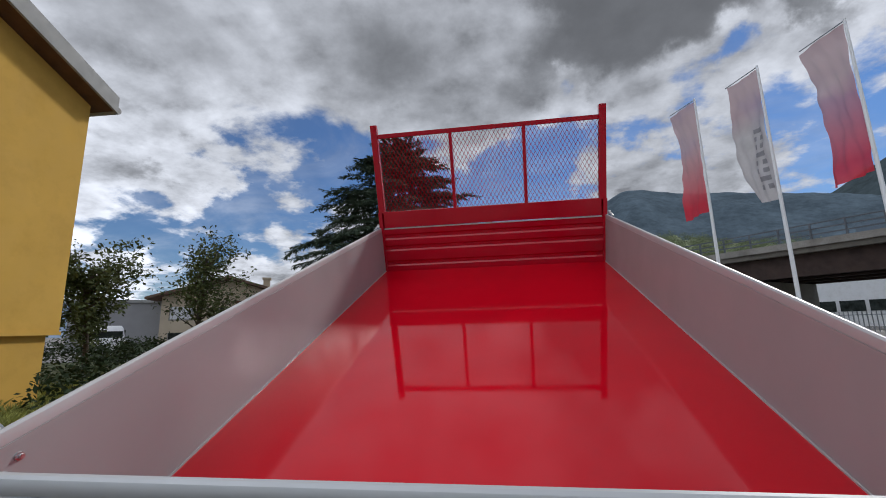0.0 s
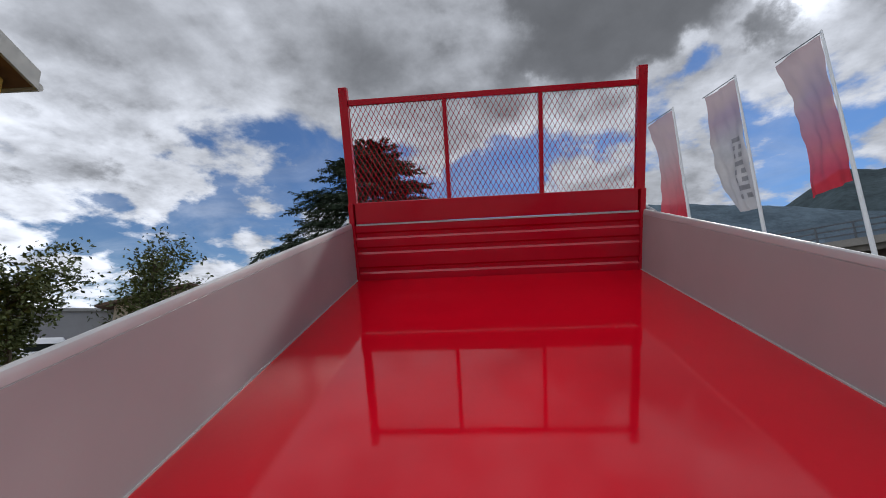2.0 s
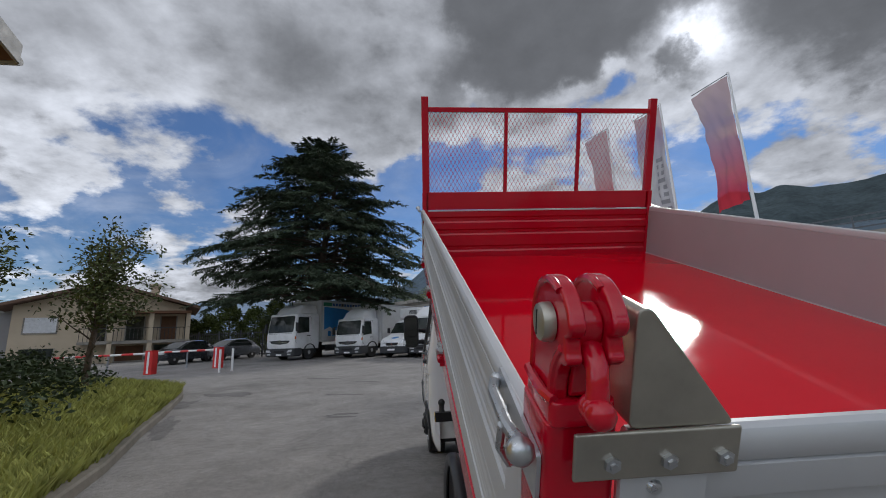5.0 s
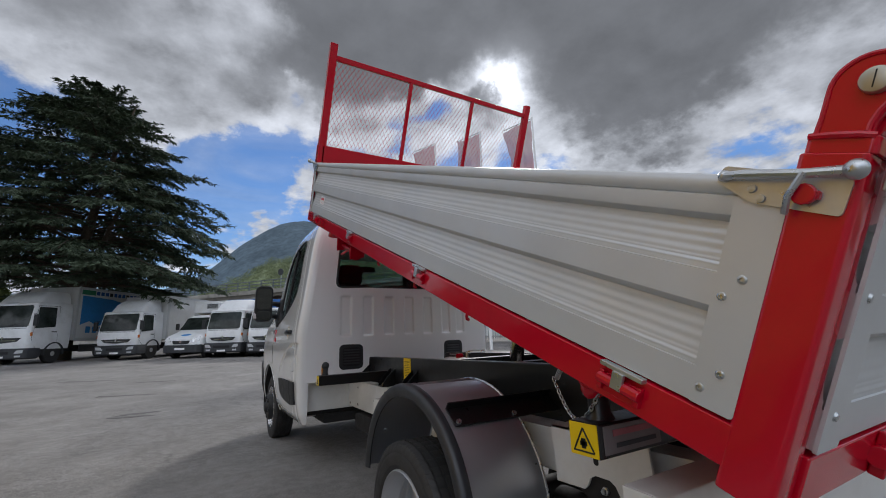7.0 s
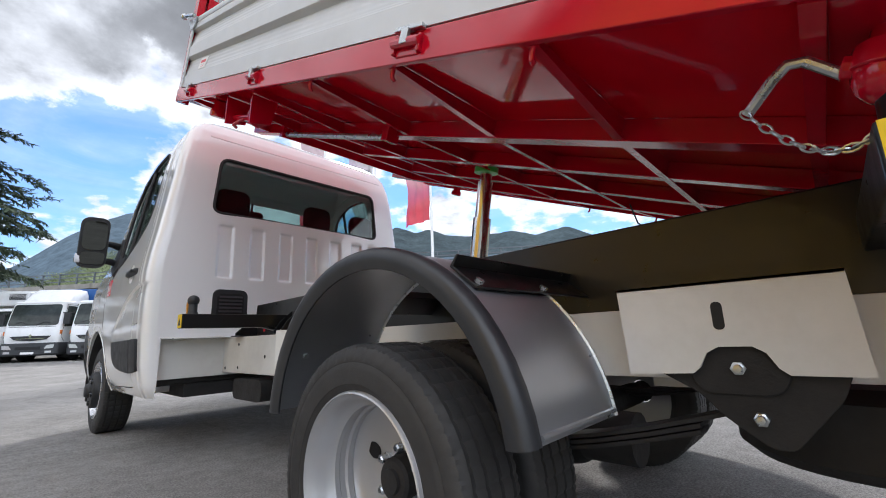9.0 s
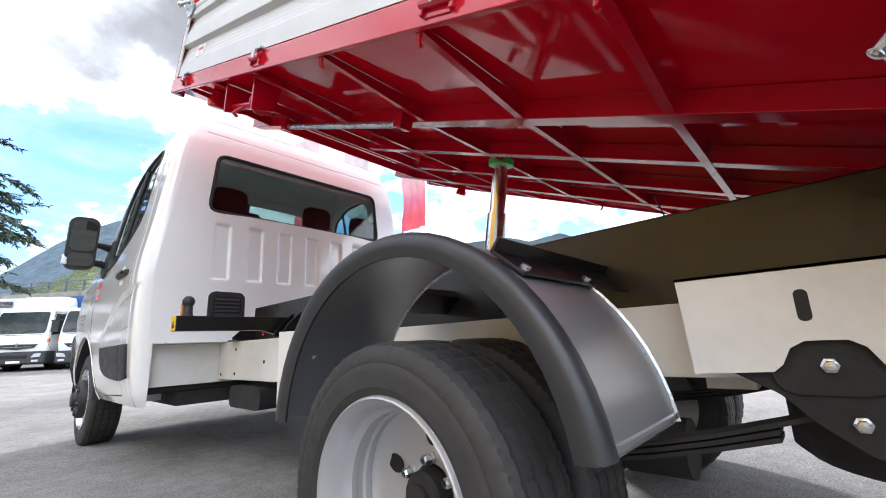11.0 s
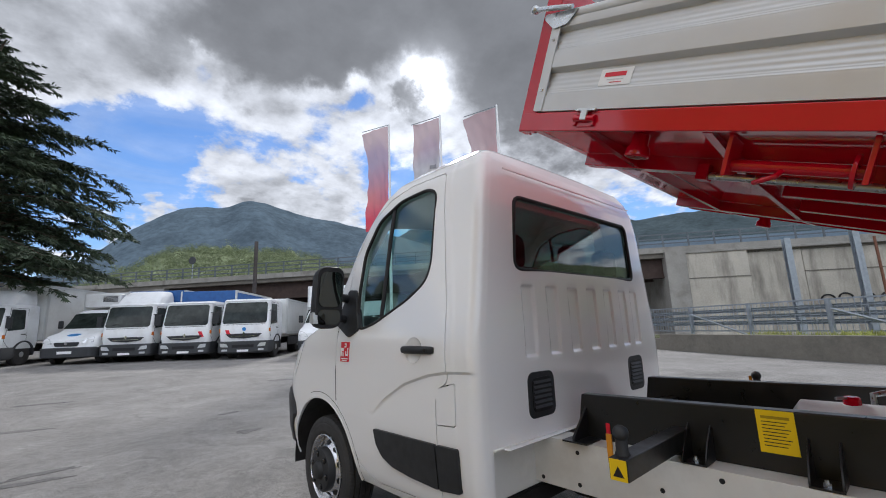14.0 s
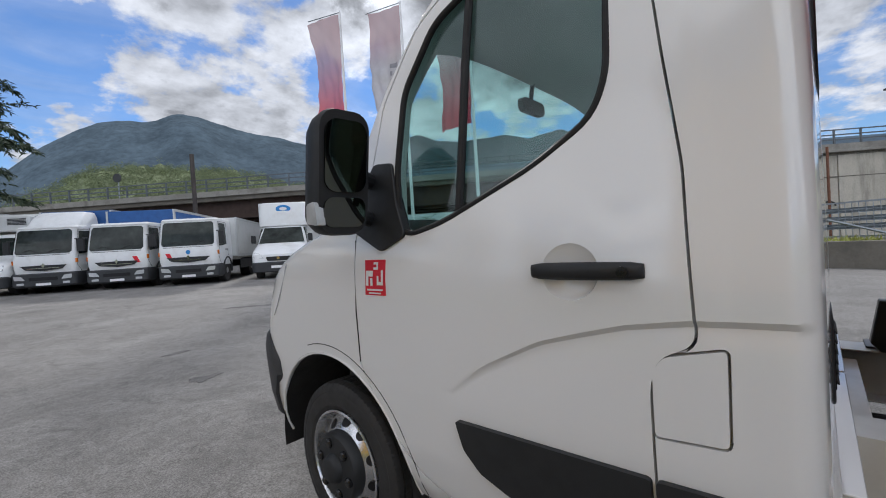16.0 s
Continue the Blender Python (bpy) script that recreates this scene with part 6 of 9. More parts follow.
def front_wheel(s):
    cy, cz = 5.098, 0.338
    part("tyre", tyre_mesh(bmesh.new(), s * 0.885, cy, cz, 0.205, 0.338, 0.215, s), RUBBER, truck, "black front tyre", smooth=28)
    bm = bmesh.new()
    prof = [(0.965, 0.218), (0.985, 0.222), (0.988, 0.214), (0.975, 0.206), (0.955, 0.200), (0.940, 0.188), (0.952, 0.165), (0.975, 0.140), (0.982, 0.118), (0.982, 0.06), (0.90, 0.06), (0.90, 0.19), (0.80, 0.222)]
    lathe(bm, [(s * a, r) for a, r in prof], (0, cy, cz), "x", 56, caps=False)
    rim = part("rim", bm, RIM_BRIGHT, truck, "bright silver front wheel rim", smooth=40)
    for k in range(10):
        a = 2 * math.pi * (k + 0.5) / 10
        y, z = cy + 0.168 * math.cos(a), cz + 0.168 * math.sin(a)
        ring = [(0.017 * math.cos(q), 0.022 * math.sin(q)) for q in (2 * math.pi * j / 12 for j in range(12))]
        b = bmesh.new()
        loft(b, [[(s * (0.952 + dx - (p * 0.9)), y + p * math.cos(a) - q * math.sin(a), z + p * math.sin(a) + q * math.cos(a)) for p, q in ring] for dx in (-0.01, 0.004)])
        part("vent_hole", b, SEAL, rim)
    b = lathe(bmesh.new(), [(s * 0.975, 0.140), (s * 1.008, 0.138), (s * 1.020, 0.128), (s * 1.025, 0.100), (s * 1.027, 0.060), (s * 1.036, 0.056), (s * 1.050, 0.050), (s * 1.054, 0.044), (s * 1.055, 0.001)], (0, cy, cz), "x", 40)
    cap = part("hub_cover", b, PLASTIC, rim, "dark grey plastic hub cover", smooth=40)
    for k in range(6):
        a = 2 * math.pi * (k + 0.25) / 6
        y, z = cy + 0.100 * math.cos(a), cz + 0.100 * math.sin(a)
        part("nut_cover", lathe(bmesh.new(), [(s * 1.010, 0.021), (s * 1.031, 0.019), (s * 1.036, 0.013), (s * 1.0365, 0.001)], (0, y, z), "x", 14), GLOSS_BLACK, cap)


for s in (-1, 1):
    rear_wheel(s)
    front_wheel(s)
part("front_axle", tube(bmesh.new(), [(-0.8, 5.085, 0.33), (0.8, 5.085, 0.33)], 0.06, 12), DARK, truck)

# lamp beam across the tail
bm = prism(bmesh.new(), [(0.313, 0.43), (0.313, 0.70), (0.325, 0.745), (0.418, 0.750), (0.418, 0.735), (0.338, 0.73), (0.329, 0.69), (0.329, 0.43)], "x", -0.985, 0.985)
beam = part("lamp_beam", bm, CREAM, truck, "white folded-steel lamp beam across the tail", bevel=0.003)
for s in (-1, 1):
    part("end_plate", prism(bmesh.new(), [(0.315, 0.43), (0.315, 0.70), (0.327, 0.744), (0.418, 0.749), (0.405, 0.43)], "x", s * 0.980, s * 0.990), CREAM, beam, bevel=0.002)
    pts = [(s * (0.916 + 0.072 * math.cos(radians(a))), 0.628 + 0.076 * math.sin(radians(a))) for a in range(0, 181, 15)] + [(s * 0.844, 0.545), (s * 0.988, 0.545)]
    part("tail_lamp", prism(bmesh.new(), pts, "y", 0.264, 0.313), LAMP_RED, beam, "red rounded tail lamp", bevel=0.010)
    part("amber_lens", prism(bmesh.new(), [(s * 0.846, 0.455), (s * 0.984, 0.455), (s * 0.987, 0.546), (s * 0.845, 0.546)], "y", 0.266, 0.313), LAMP_AMBER, beam, "amber lens", bevel=0.008)
part("rear_bar", box(bmesh.new(), -0.95, 0.95, 0.26, 0.34, 0.40, 0.50), GALV, truck, "steel rear underrun bar", bevel=0.008)

# locking pin on a chain by the rear arm
for s in (-1,):
    bm = tube(bmesh.new(), [(-0.930, 0.530, 0.952), (-0.935, 0.552, 0.962), (-0.942, 0.582, 0.992), (-0.942, 0.600, 0.996), (-0.936, 0.618, 0.985), (-0.920, 0.655, 0.952)], 0.0075, 10)
    pin = part("locking_pin", bm, ZINC, truck, "bent steel locking pin on a chain")
    a, b = Vector((-0.920, 0.655, 0.948)), Vector((-0.960, 0.475, 0.925))
    n = 20
    for k in range(n):
        t = k / (n - 1)
        p = a.lerp(b, t) + Vector((-0.012, 0, -0.085 * math.sin(math.pi * t) * (1 - 0.15 * t)))
        q = a.lerp(b, t + 0.02) + Vector((-0.012, 0, -0.085 * math.sin(math.pi * (t + 0.02)) * (1 - 0.15 * t)))
        d = (q - p).normalized()
        up = Vector((1, 0, 0)) if k % 2 else d.cross(Vector((1, 0, 0))).normalized()
        loop = [p + d * 0.0095 * math.cos(w) + up * 0.0048 * math.sin(w) for w in (2 * math.pi * j / 12 for j in range(13))]
        part("chain_link", tube(bmesh.new(), loop, 0.0016, 5), ZINC, pin)

# ---- flags ----
def flag(x, y, top, cloth, turn, marks, seed):
    """A tall banner held out by an arm at the top of its pole, blown along it."""
    f = thing("flag", "tall vertical banner on a white pole", "flag", "flags along the yard", at=(x, y, ground_z(x, y)))
    h = top - ground_z(x, y)
    local(f, "pole", tube(bmesh.new(), [(0, 0, 0), (0, 0, h * 0.6), (0, 0, h)], [0.085, 0.065, 0.045], 12), LETTER)
    d = Vector((math.cos(turn), math.sin(turn), 0))
    n = Vector((-d.y, d.x, 0))
    rnd = random.Random(seed)
    a, b = rnd.random() * 6, rnd.random() * 6

    def on_cloth(t, q, off=0.0):
        z = h - 0.12 - 5.75 * t
        slack = 0.2 + 0.8 * t
        wave = 0.16 * math.sin(4.2 * t + 2.6 * q + a) * q + 0.08 * math.sin(8 * t - 8 * q + b) * slack + 0.05 * math.sin(21 * q + 4 * t + b) * slack + 0.02 * math.sin(29 * t + 15 * q)
        edge = 0.05 * math.sin(13 * t + a) * q + 0.025 * math.sin(37 * t + b) * q
        reach = 2.22 * (1 - 0.31 * t + 0.08 * math.sin(6.0 * t + a))
        return Vector((0, 0, z + 0.36 * q * (1 - 0.7 * t) + 0.10 * math.sin(3.0 * q + a) * t * t)) + d * (0.09 + reach * q + edge) + n * (wave + off)

    bm = loft(bmesh.new(), [[on_cloth(k / 79, j / 35) for j in range(36)] for k in range(80)], closed=False, caps=False)
    local(f, "cloth", bm, cloth, smooth=80)
    for k in range(marks):
        t0 = 0.44 + 0.062 * k
        for q0, q1 in ((0.14, 0.24), (0.32, 0.40)) if k % 3 else ((0.14, 0.40),):
            for off in (-0.012, 0.012):
                bm = loft(bmesh.new(), [[on_cloth(t0 + 0.036 * i / 3, q0 + (q1 - q0) * m / 4, off) for m in range(5)] for i in range(4)], closed=False, caps=False)
                local(f, "print_bar", bm, FLAG_PRINT)
    local(f, "crossbar", tube(bmesh.new(), [(0, 0, h - 0.06), Vector((0, 0, h + 0.31)) + d * 2.32], 0.022, 6), GALV)
    return f


def flag_material(name, upper, lower, swap):
    mat = material(name, lower, 0.8, vary=0.10, scale=1.5)
    nt = mat.node_tree
    bsdf = nt.nodes["Principled BSDF"]
    co = nt.nodes.new("ShaderNodeTexCoord")
    sepz = nt.nodes.new("ShaderNodeSeparateXYZ")
    nt.links.new(co.outputs["Object"], sepz.inputs[0])
    r = nt.nodes.new("ShaderNodeMapRange")
    r.inputs[1].default_value, r.inputs[2].default_value = swap
    nt.links.new(sepz.outputs[2], r.inputs[0])
    m = nt.nodes.new("ShaderNodeMix")
    m.data_type = "RGBA"
    old = bsdf.inputs["Base Color"].links[0].from_socket
    nt.links.new(r.outputs[0], m.inputs[0])
    nt.links.new(old, m.inputs[6])
    m.inputs[7].default_value = (*upper, 1)
    trans = nt.nodes.new("ShaderNodeBsdfTranslucent")
    nt.links.new(m.outputs[2], bsdf.inputs["Base Color"])
    nt.links.new(m.outputs[2], trans.inputs[0])
    mixer = nt.nodes.new("ShaderNodeMixShader")
    mixer.inputs[0].default_value = 0.5
    # thin weave: a little of the sky shows through
    weave = nt.nodes.new("ShaderNodeBsdfTransparent")
    thin = nt.nodes.new("ShaderNodeMixShader")
    sheer = nt.nodes.new("ShaderNodeMapRange")
    sheer.inputs[3].default_value, sheer.inputs[4].default_value = 0.05, 0.16
    nt.links.new(r.outputs[0], sheer.inputs[0])
    nt.links.new(sheer.outputs[0], thin.inputs[0])
    out = nt.nodes["Material Output"]
    nt.links.new(bsdf.outputs[0], mixer.inputs[1])
    nt.links.new(trans.outputs[0], mixer.inputs[2])
    nt.links.new(mixer.outputs[0], thin.inputs[1])
    nt.links.new(weave.outputs[0], thin.inputs[2])
    nt.links.new(thin.outputs[0], out.inputs[0])
    return mat


FLAG_PRINT = material("dark_flag_print", (0.26, 0.25, 0.265), 0.8)
# upper colours are paled to imitate bright sky blending through the cloth
CLOTH_RED = flag_material("red_flag_cloth_paled_by_sky", (0.44, 0.29, 0.31), (0.56, 0.035, 0.06), (6.9, 10.2))
CLOTH_PALE = flag_material("pale_flag_cloth", (0.42, 0.28, 0.30), (0.50, 0.48, 0.49), (9.4, 10.6))
flag(10.00, 20.00, 12.42, CLOTH_RED, radians(97), 0, 3)
flag(11.42, 17.35, 12.30, CLOTH_PALE, radians(93), 8, 5)
flag(12.88, 14.66, 12.20, CLOTH_RED, radians(90), 0, 8)

# ---- parked trucks ----
def wheel_parts(t, x, y, r, w, hub=True):
    bm = lathe(bmesh.new(), [(-w / 2, r * 0.62), (-w / 2, r * 0.93), (-w * 0.36, r), (w * 0.36, r), (w / 2, r * 0.93), (w / 2, r * 0.62)], (x, y, r), "x", 28)
    local(t, "tyre", bm, RUBBER)
    s = 1 if x > 0 else -1
    bm = lathe(bmesh.new(), [(s * w * 0.20, r * 0.62), (s * w * 0.50, r * 0.60), (s * w * 0.44, r * 0.52), (s * w * 0.30, r * 0.40), (s * w * 0.46, r * 0.30), (s * w * 0.58, r * 0.18), (s * w * 0.58, 0.01)], (x, y, r), "x", 20)
    local(t, "rim", bm, RIM)


def cab_loft(rows, w, r=0.16):
    """A cab from rows of (z, front y, back y, half-width factor)."""
    rings = []
    for z, yf, yb, k in rows:
        hw = w * k
        ring = []
        for cx, cy, a0 in ((hw - r, yf - r, 0), (-hw + r, yf - r, 90), (-hw + 0.05, yb + 0.05, 180), (hw - 0.05, yb + 0.05, 270)):
            rad = r if a0 < 180 else 0.05
            for j in range(6):
                a = radians(a0 + 18 * j)
                ring.append((cx + rad * math.cos(a), cy + rad * math.sin(a), z))
        rings.append(ring)
    return loft(bmesh.new(), rings)


def parked_truck(label, at, turn, w=1.12, cab_h=2.55, cab_l=1.75, box_size=None, spoiler=None, band=None, tarp=None, paint=None, low=False, print_side=None, fridge=False, logo=None):
    """A forward-control truck; its nose is at local y = 0, its tail at negative y."""
    paint = paint or TRUCK_WHITE
    t = thing("box_truck" if box_size else "flatbed_truck", label, "truck", "trucks parked in a row", at=(*at, ground_z(*at)), turn=turn)
    base = 0.66
    h = cab_h
    rows = [(base, -0.06, -cab_l, 0.97), (base + 0.25, 0.0, -cab_l, 1.0), (h * 0.52, 0.0, -cab_l, 1.0), (h * 0.59, -0.03, -cab_l, 1.0), (h * 0.75, -0.11, -cab_l, 0.99), (h * 0.945, -0.22, -cab_l, 0.965), (h * 0.965, -0.20, -cab_l, 0.965), (h * 0.99, -0.28, -cab_l + 0.03, 0.94), (h, -0.50, -cab_l + 0.12, 0.86)]
    local(t, "cab", cab_loft(rows, w), paint)
    def front_y(z):
        return float(np.interp(z, [q[0] for q in rows], [q[1] for q in rows]))
    def plate(name, x0, x1, z0, z1, mat, out, skew=0.0, lab="", r=0.06):
        rings = []
        for k in range(13):
            q = k / 12
            z = z0 + (z1 - z0) * q
            pull = r * (1 - math.sqrt(max(0.0, 1 - (1 - min(1.0, q * (z1 - z0) / r, (1 - q) * (z1 - z0) / r)) ** 2)))
            a, b = x0 + skew * q + pull, x1 - skew * q - pull
            rings.append([(a, front_y(z) + out, z), (b, front_y(z) + out, z), (b, front_y(z) - 0.06, z), (a, front_y(z) - 0.06, z)])
        bm = loft(bmesh.new(), rings)
        return local(t, name, bm, mat, lab)
    plate("windscreen", -w * 0.88, w * 0.88, h * 0.585, h * 0.935, DARKGLASS, 0.012, 0.035)
    for s in (-1, 1):
        pts = rounded([(-0.20, h * 0.56), (-cab_l * 0.58, h * 0.59), (-cab_l * 0.58, h * 0.91), (-0.34, h * 0.91)], 0.05)
        bm = loft(bmesh.new(), [[(s * (w * float(np.interp(z, [q[0] for q in rows], [q[3] for q in rows])) + 0.008), y, z) for y, z in pts], [(s * (w * 0.9), y, z) for y, z in pts]])
        local(t, "side_window", bm, DARKGLASS)
        bm = box(bmesh.new(), s * (w + 0.04), s * (w + 0.22), -0.12, -0.03, h * 0.60, h * 0.78)
        tube(bm, [(s * (w - 0.05), -0.12, h * 0.79), (s * (w + 0.12), -0.07, h * 0.79)], 0.02, 6)
        local(t, "mirror", bm, PLASTIC, bevel=0.03)
        bm = prism(bmesh.new(), rounded([(s * w * 0.56, base - 0.17), (s * w * 0.88, base - 0.15), (s * w * 0.90, base - 0.01), (s * w * 0.66, base - 0.03)], 0.03), "y", -0.10, 0.068)
        local(t, "headlamp", bm, LAMP_CLEAR)
        wheel_parts(t, s * (w - 0.17), -cab_l * 0.62, 0.43, 0.26)
        bm = bmesh.new()
        arch_pts = [(-cab_l * 0.62 + 0.54 * math.cos(radians(a)), 0.43 + 0.54 * math.sin(radians(a))) for a in range(0, 181, 12)]
        loft(bm, [[(s * (w + 0.012), y, z), (s * (w - 0.10), y, z), (s * (w - 0.10), y + (y + cab_l * 0.62) * -0.12, z - 0.06), (s * (w + 0.012), y + (y + cab_l * 0.62) * -0.12, z - 0.06)] for y, z in arch_pts])
        local(t, "wheel_arch", bm, BUMPER)
        def wall_x(z):
            return w * float(np.interp(z, [q[0] for q in rows], [q[3] for q in rows])) + 0.003
        seam = [(-0.30, h * 0.93), (-0.17, h * 0.56), (-0.10, h * 0.40), (-0.36, base + 0.06)]
        for run in (seam, [(-cab_l * 0.66, h * 0.93), (-cab_l * 0.66, base + 0.34)], [(-0.30, h * 0.93), (-cab_l * 0.66, h * 0.93)]):
            local(t, "door_seam", tube(bmesh.new(), [(s * wall_x(z), y, z) for y, z in run], 0.007, 5), SEAL)
        local(t, "door_handle", box(bmesh.new(), min(s * (w - 0.01), s * (w + 0.03)), max(s * (w - 0.01), s * (w + 0.03)), -cab_l * 0.62, -cab_l * 0.50, h * 0.50, h * 0.515), PLASTIC)
        local(t, "step", box(bmesh.new(), s * w * 0.86, s * (w + 0.01), -0.66, -0.28, 0.36, 0.60), BUMPER, bevel=0.02)
        wz = h * 0.605
        local(t, "wiper", tube(bmesh.new(), [(s * w * 0.10, front_y(wz) + 0.03, wz - 0.03), (s * w * 0.42, front_y(wz + 0.12) + 0.03, wz + 0.10), (s * w * 0.60, front_y(wz + 0.05) + 0.03, wz + 0.04)], 0.010, 5), SEAL)
        local(t, "fog_lamp", box(bmesh.new(), s * w * 0.60, s * w * 0.82, 0.045, 0.066, 0.33, 0.41), LAMP_CLEAR, bevel=0.01)
        local(t, "side_lamp", box(bmesh.new(), s * w * 0.90, s * (w + 0.012), -0.14, -0.06, h * 0.44, h * 0.50), LAMP_AMBER, bevel=0.01)
    local(t, "bonnet_seam", tube(bmesh.new(), [(x, front_y(h * 0.565) + 0.005, h * 0.565) for x in (-w * 0.82, w * 0.82)], 0.007, 5), SEAL)
    pts = [(-w * 0.72, h * 0.415), (-w * 0.56, h * 0.358), (0, h * 0.336), (w * 0.56, h * 0.358), (w * 0.72, h * 0.415), (w * 0.5, h * 0.416), (0, h * 0.420), (-w * 0.5, h * 0.416)]
    bm = loft(bmesh.new(), [[(x, 0.014, z) for x, z in pts], [(x, -0.04, z) for x, z in pts]])
    local(t, "grille", bm, PLASTIC)
    local(t, "grille_slat", box(bmesh.new(), -w * 0.5, w * 0.5, 0.01, 0.024, h * 0.372, h * 0.380), CHROME)
    bm = bmesh.new()
    ring = [(-0.055, 0), (0, 0.075), (0.055, 0), (0, -0.075)]
    loft(bm, [[(x, 0.03, h * 0.415 + z) for x, z in ring], [(x, 0.0, h * 0.415 + z) for x, z in ring]])
    local(t, "front_emblem", bm, CHROME, "plain metal lozenge")
    bm = cab_loft([(0.24, -0.02, -0.55, 0.95), (0.30, 0.05, -0.62, 1.01), (base + 0.02, 0.055, -0.62, 1.015), (base + 0.06, 0.02, -0.6, 1.0)], w, 0.12)
    local(t, "bumper", bm, BUMPER)
    local(t, "number_plate", box(bmesh.new(), -0.22, 0.22, 0.055, 0.068, 0.30, 0.385), LETTER, "blank pale number plate")
    local(t, "air_intake", box(bmesh.new(), -0.42, 0.42, 0.050, 0.060, 0.47, 0.58), SEAL)
    for x in ((-0.62, 0.62) if band else ()):
        if (band == "left") == (x < 0):
            bm = prism(bmesh.new(), [(x - 0.12, h * 0.385), (x + 0.02, h * 0.385), (x + 0.12, h * 0.48), (x - 0.02, h * 0.48)], "y", -0.02, 0.012)
            local(t, "red_stripe", bm, BADGE, "slanted red stripe")
    if logo:
        bm = lathe(bmesh.new(), [(0.0, 0.075), (0.016, 0.075), (0.017, 0.001)], (0, 0.0, h * 0.49), "y", 20)
        local(t, "round_mark", bm, BLUE_PRINT, "plain round blue mark")
    if spoiler:
        bm = cab_loft([(h - 0.03, -0.45, -cab_l, 0.86), (h + spoiler * 0.6, -0.75, -cab_l, 0.82), (h + spoiler * 0.95, -1.05, -cab_l, 0.74), (h + spoiler, -1.25, -cab_l, 0.62)], w, 0.2)
        local(t, "roof_spoiler", bm, paint)
    local(t, "chassis", box(bmesh.new(), -0.42, 0.42, -(box_size[0] if box_size else 4.0) - cab_l, -0.3, 0.50, 0.78), DARK)
    if box_size:
        ln, wd, z0, z1 = box_size
        y1, y0 = -cab_l - 0.12, -cab_l - 0.12 - ln
        bm = box(bmesh.new(), -wd, wd, y0, y1, z0, z1)
        bx = local(t, "box_body", bm, tarp or BOX_WHITE, bevel=0.03)
        for s in (-1, 1):
            for yy in (y0 + 0.03, y1 - 0.03):
                bm = box(bmesh.new(), s * wd - 0.05, s * wd + 0.012 * s + 0.0, yy - 0.05, yy + 0.05, z0, z1 + 0.006) if s > 0 else box(bmesh.new(), -wd - 0.012, -wd + 0.05, yy - 0.05, yy + 0.05, z0, z1 + 0.006)
                local(t, "corner_trim", bm, ALU)
            bm = box(bmesh.new(), min(s * wd, s * (wd + 0.015)), max(s * wd, s * (wd + 0.015)), y0, y1, z1 - 0.09, z1 + 0.008)
            local(t, "roof_trim", bm, ALU)
            bm = box(bmesh.new(), min(s * wd, s * (wd + 0.015)), max(s * wd, s * (wd + 0.015)), y0, y1, z0 - 0.02, z0 + 0.10)
            local(t, "sill_trim", bm, ALU)
            if print_side:
                x0, x1 = sorted((s * (wd + 0.002), s * (wd + 0.006)))
                pts = [(y1 - 0.25, z0 + 0.75), (y1 - 0.22, z1 - 0.42), (y1 - 2.2, z1 - 0.50), (y1 - 2.9, z1 - 0.62), (y1 - 2.4, z0 + 1.15), (y1 - 1.4, z0 + 0.70), (y1 - 0.8, z0 + 0.95)]
                local(t, "blue_print", prism(bmesh.new(), pts, "x", x0, x1), BLUE_PRINT, "blue printed field")
                local(t, "green_band", box(bmesh.new(), x0, x1, y1 - 1.0, y1 - 0.15, z1 - 0.36, z1 - 0.12), material("green_print", (0.04, 0.22, 0.12), 0.5))
                for k in range(11):
                    yy = y1 - 1.05 - 0.30 * k
                    local(t, "print_bar", box(bmesh.new(), x0, x1 + (0.002 if s > 0 else 0), yy - 0.22, yy, z1 - 0.34, z1 - 0.15), INK if k % 4 == 3 else BLUE)
                for k in range(3):
                    local(t, "print_bar", box(bmesh.new(), x0, x1, y1 - 0.9 - 0.42 * k, y1 - 0.62 - 0.42 * k, z0 + 0.35, z0 + 0.68), BLUE_PRINT)
        for s in (-1, 1):
            for dy in (0.9, ) if ln < 4.5 else (1.0, 2.0):
                wheel_parts(t, s * (w - 0.20), y0 + dy, 0.43, 0.40)
            bm = box(bmesh.new(), min(s * (wd - 0.05), s * (wd - 0.02)), max(s * (wd - 0.05), s * (wd - 0.02)), y0 + 1.8, y1 - 0.4, 0.45, 0.82)
            local(t, "side_guard", bm, BUMPER)
        if fridge:
            bm = box(bmesh.new(), -wd * 0.75, wd * 0.75, y1, y1 + 0.42, z1 - 0.75, z1 - 0.10)
            fr = local(t, "cooling_unit", bm, BOX_WHITE, bevel=0.05)
            bm = bmesh.new()
            for k in range(6):
                box(bm, -wd * 0.68, -wd * 0.05, y1 + 0.41, y1 + 0.43, z1 - 0.42 + 0.04 * k, z1 - 0.40 + 0.04 * k)
            local(t, "cooling_grille", bm, BUMPER)
    return t


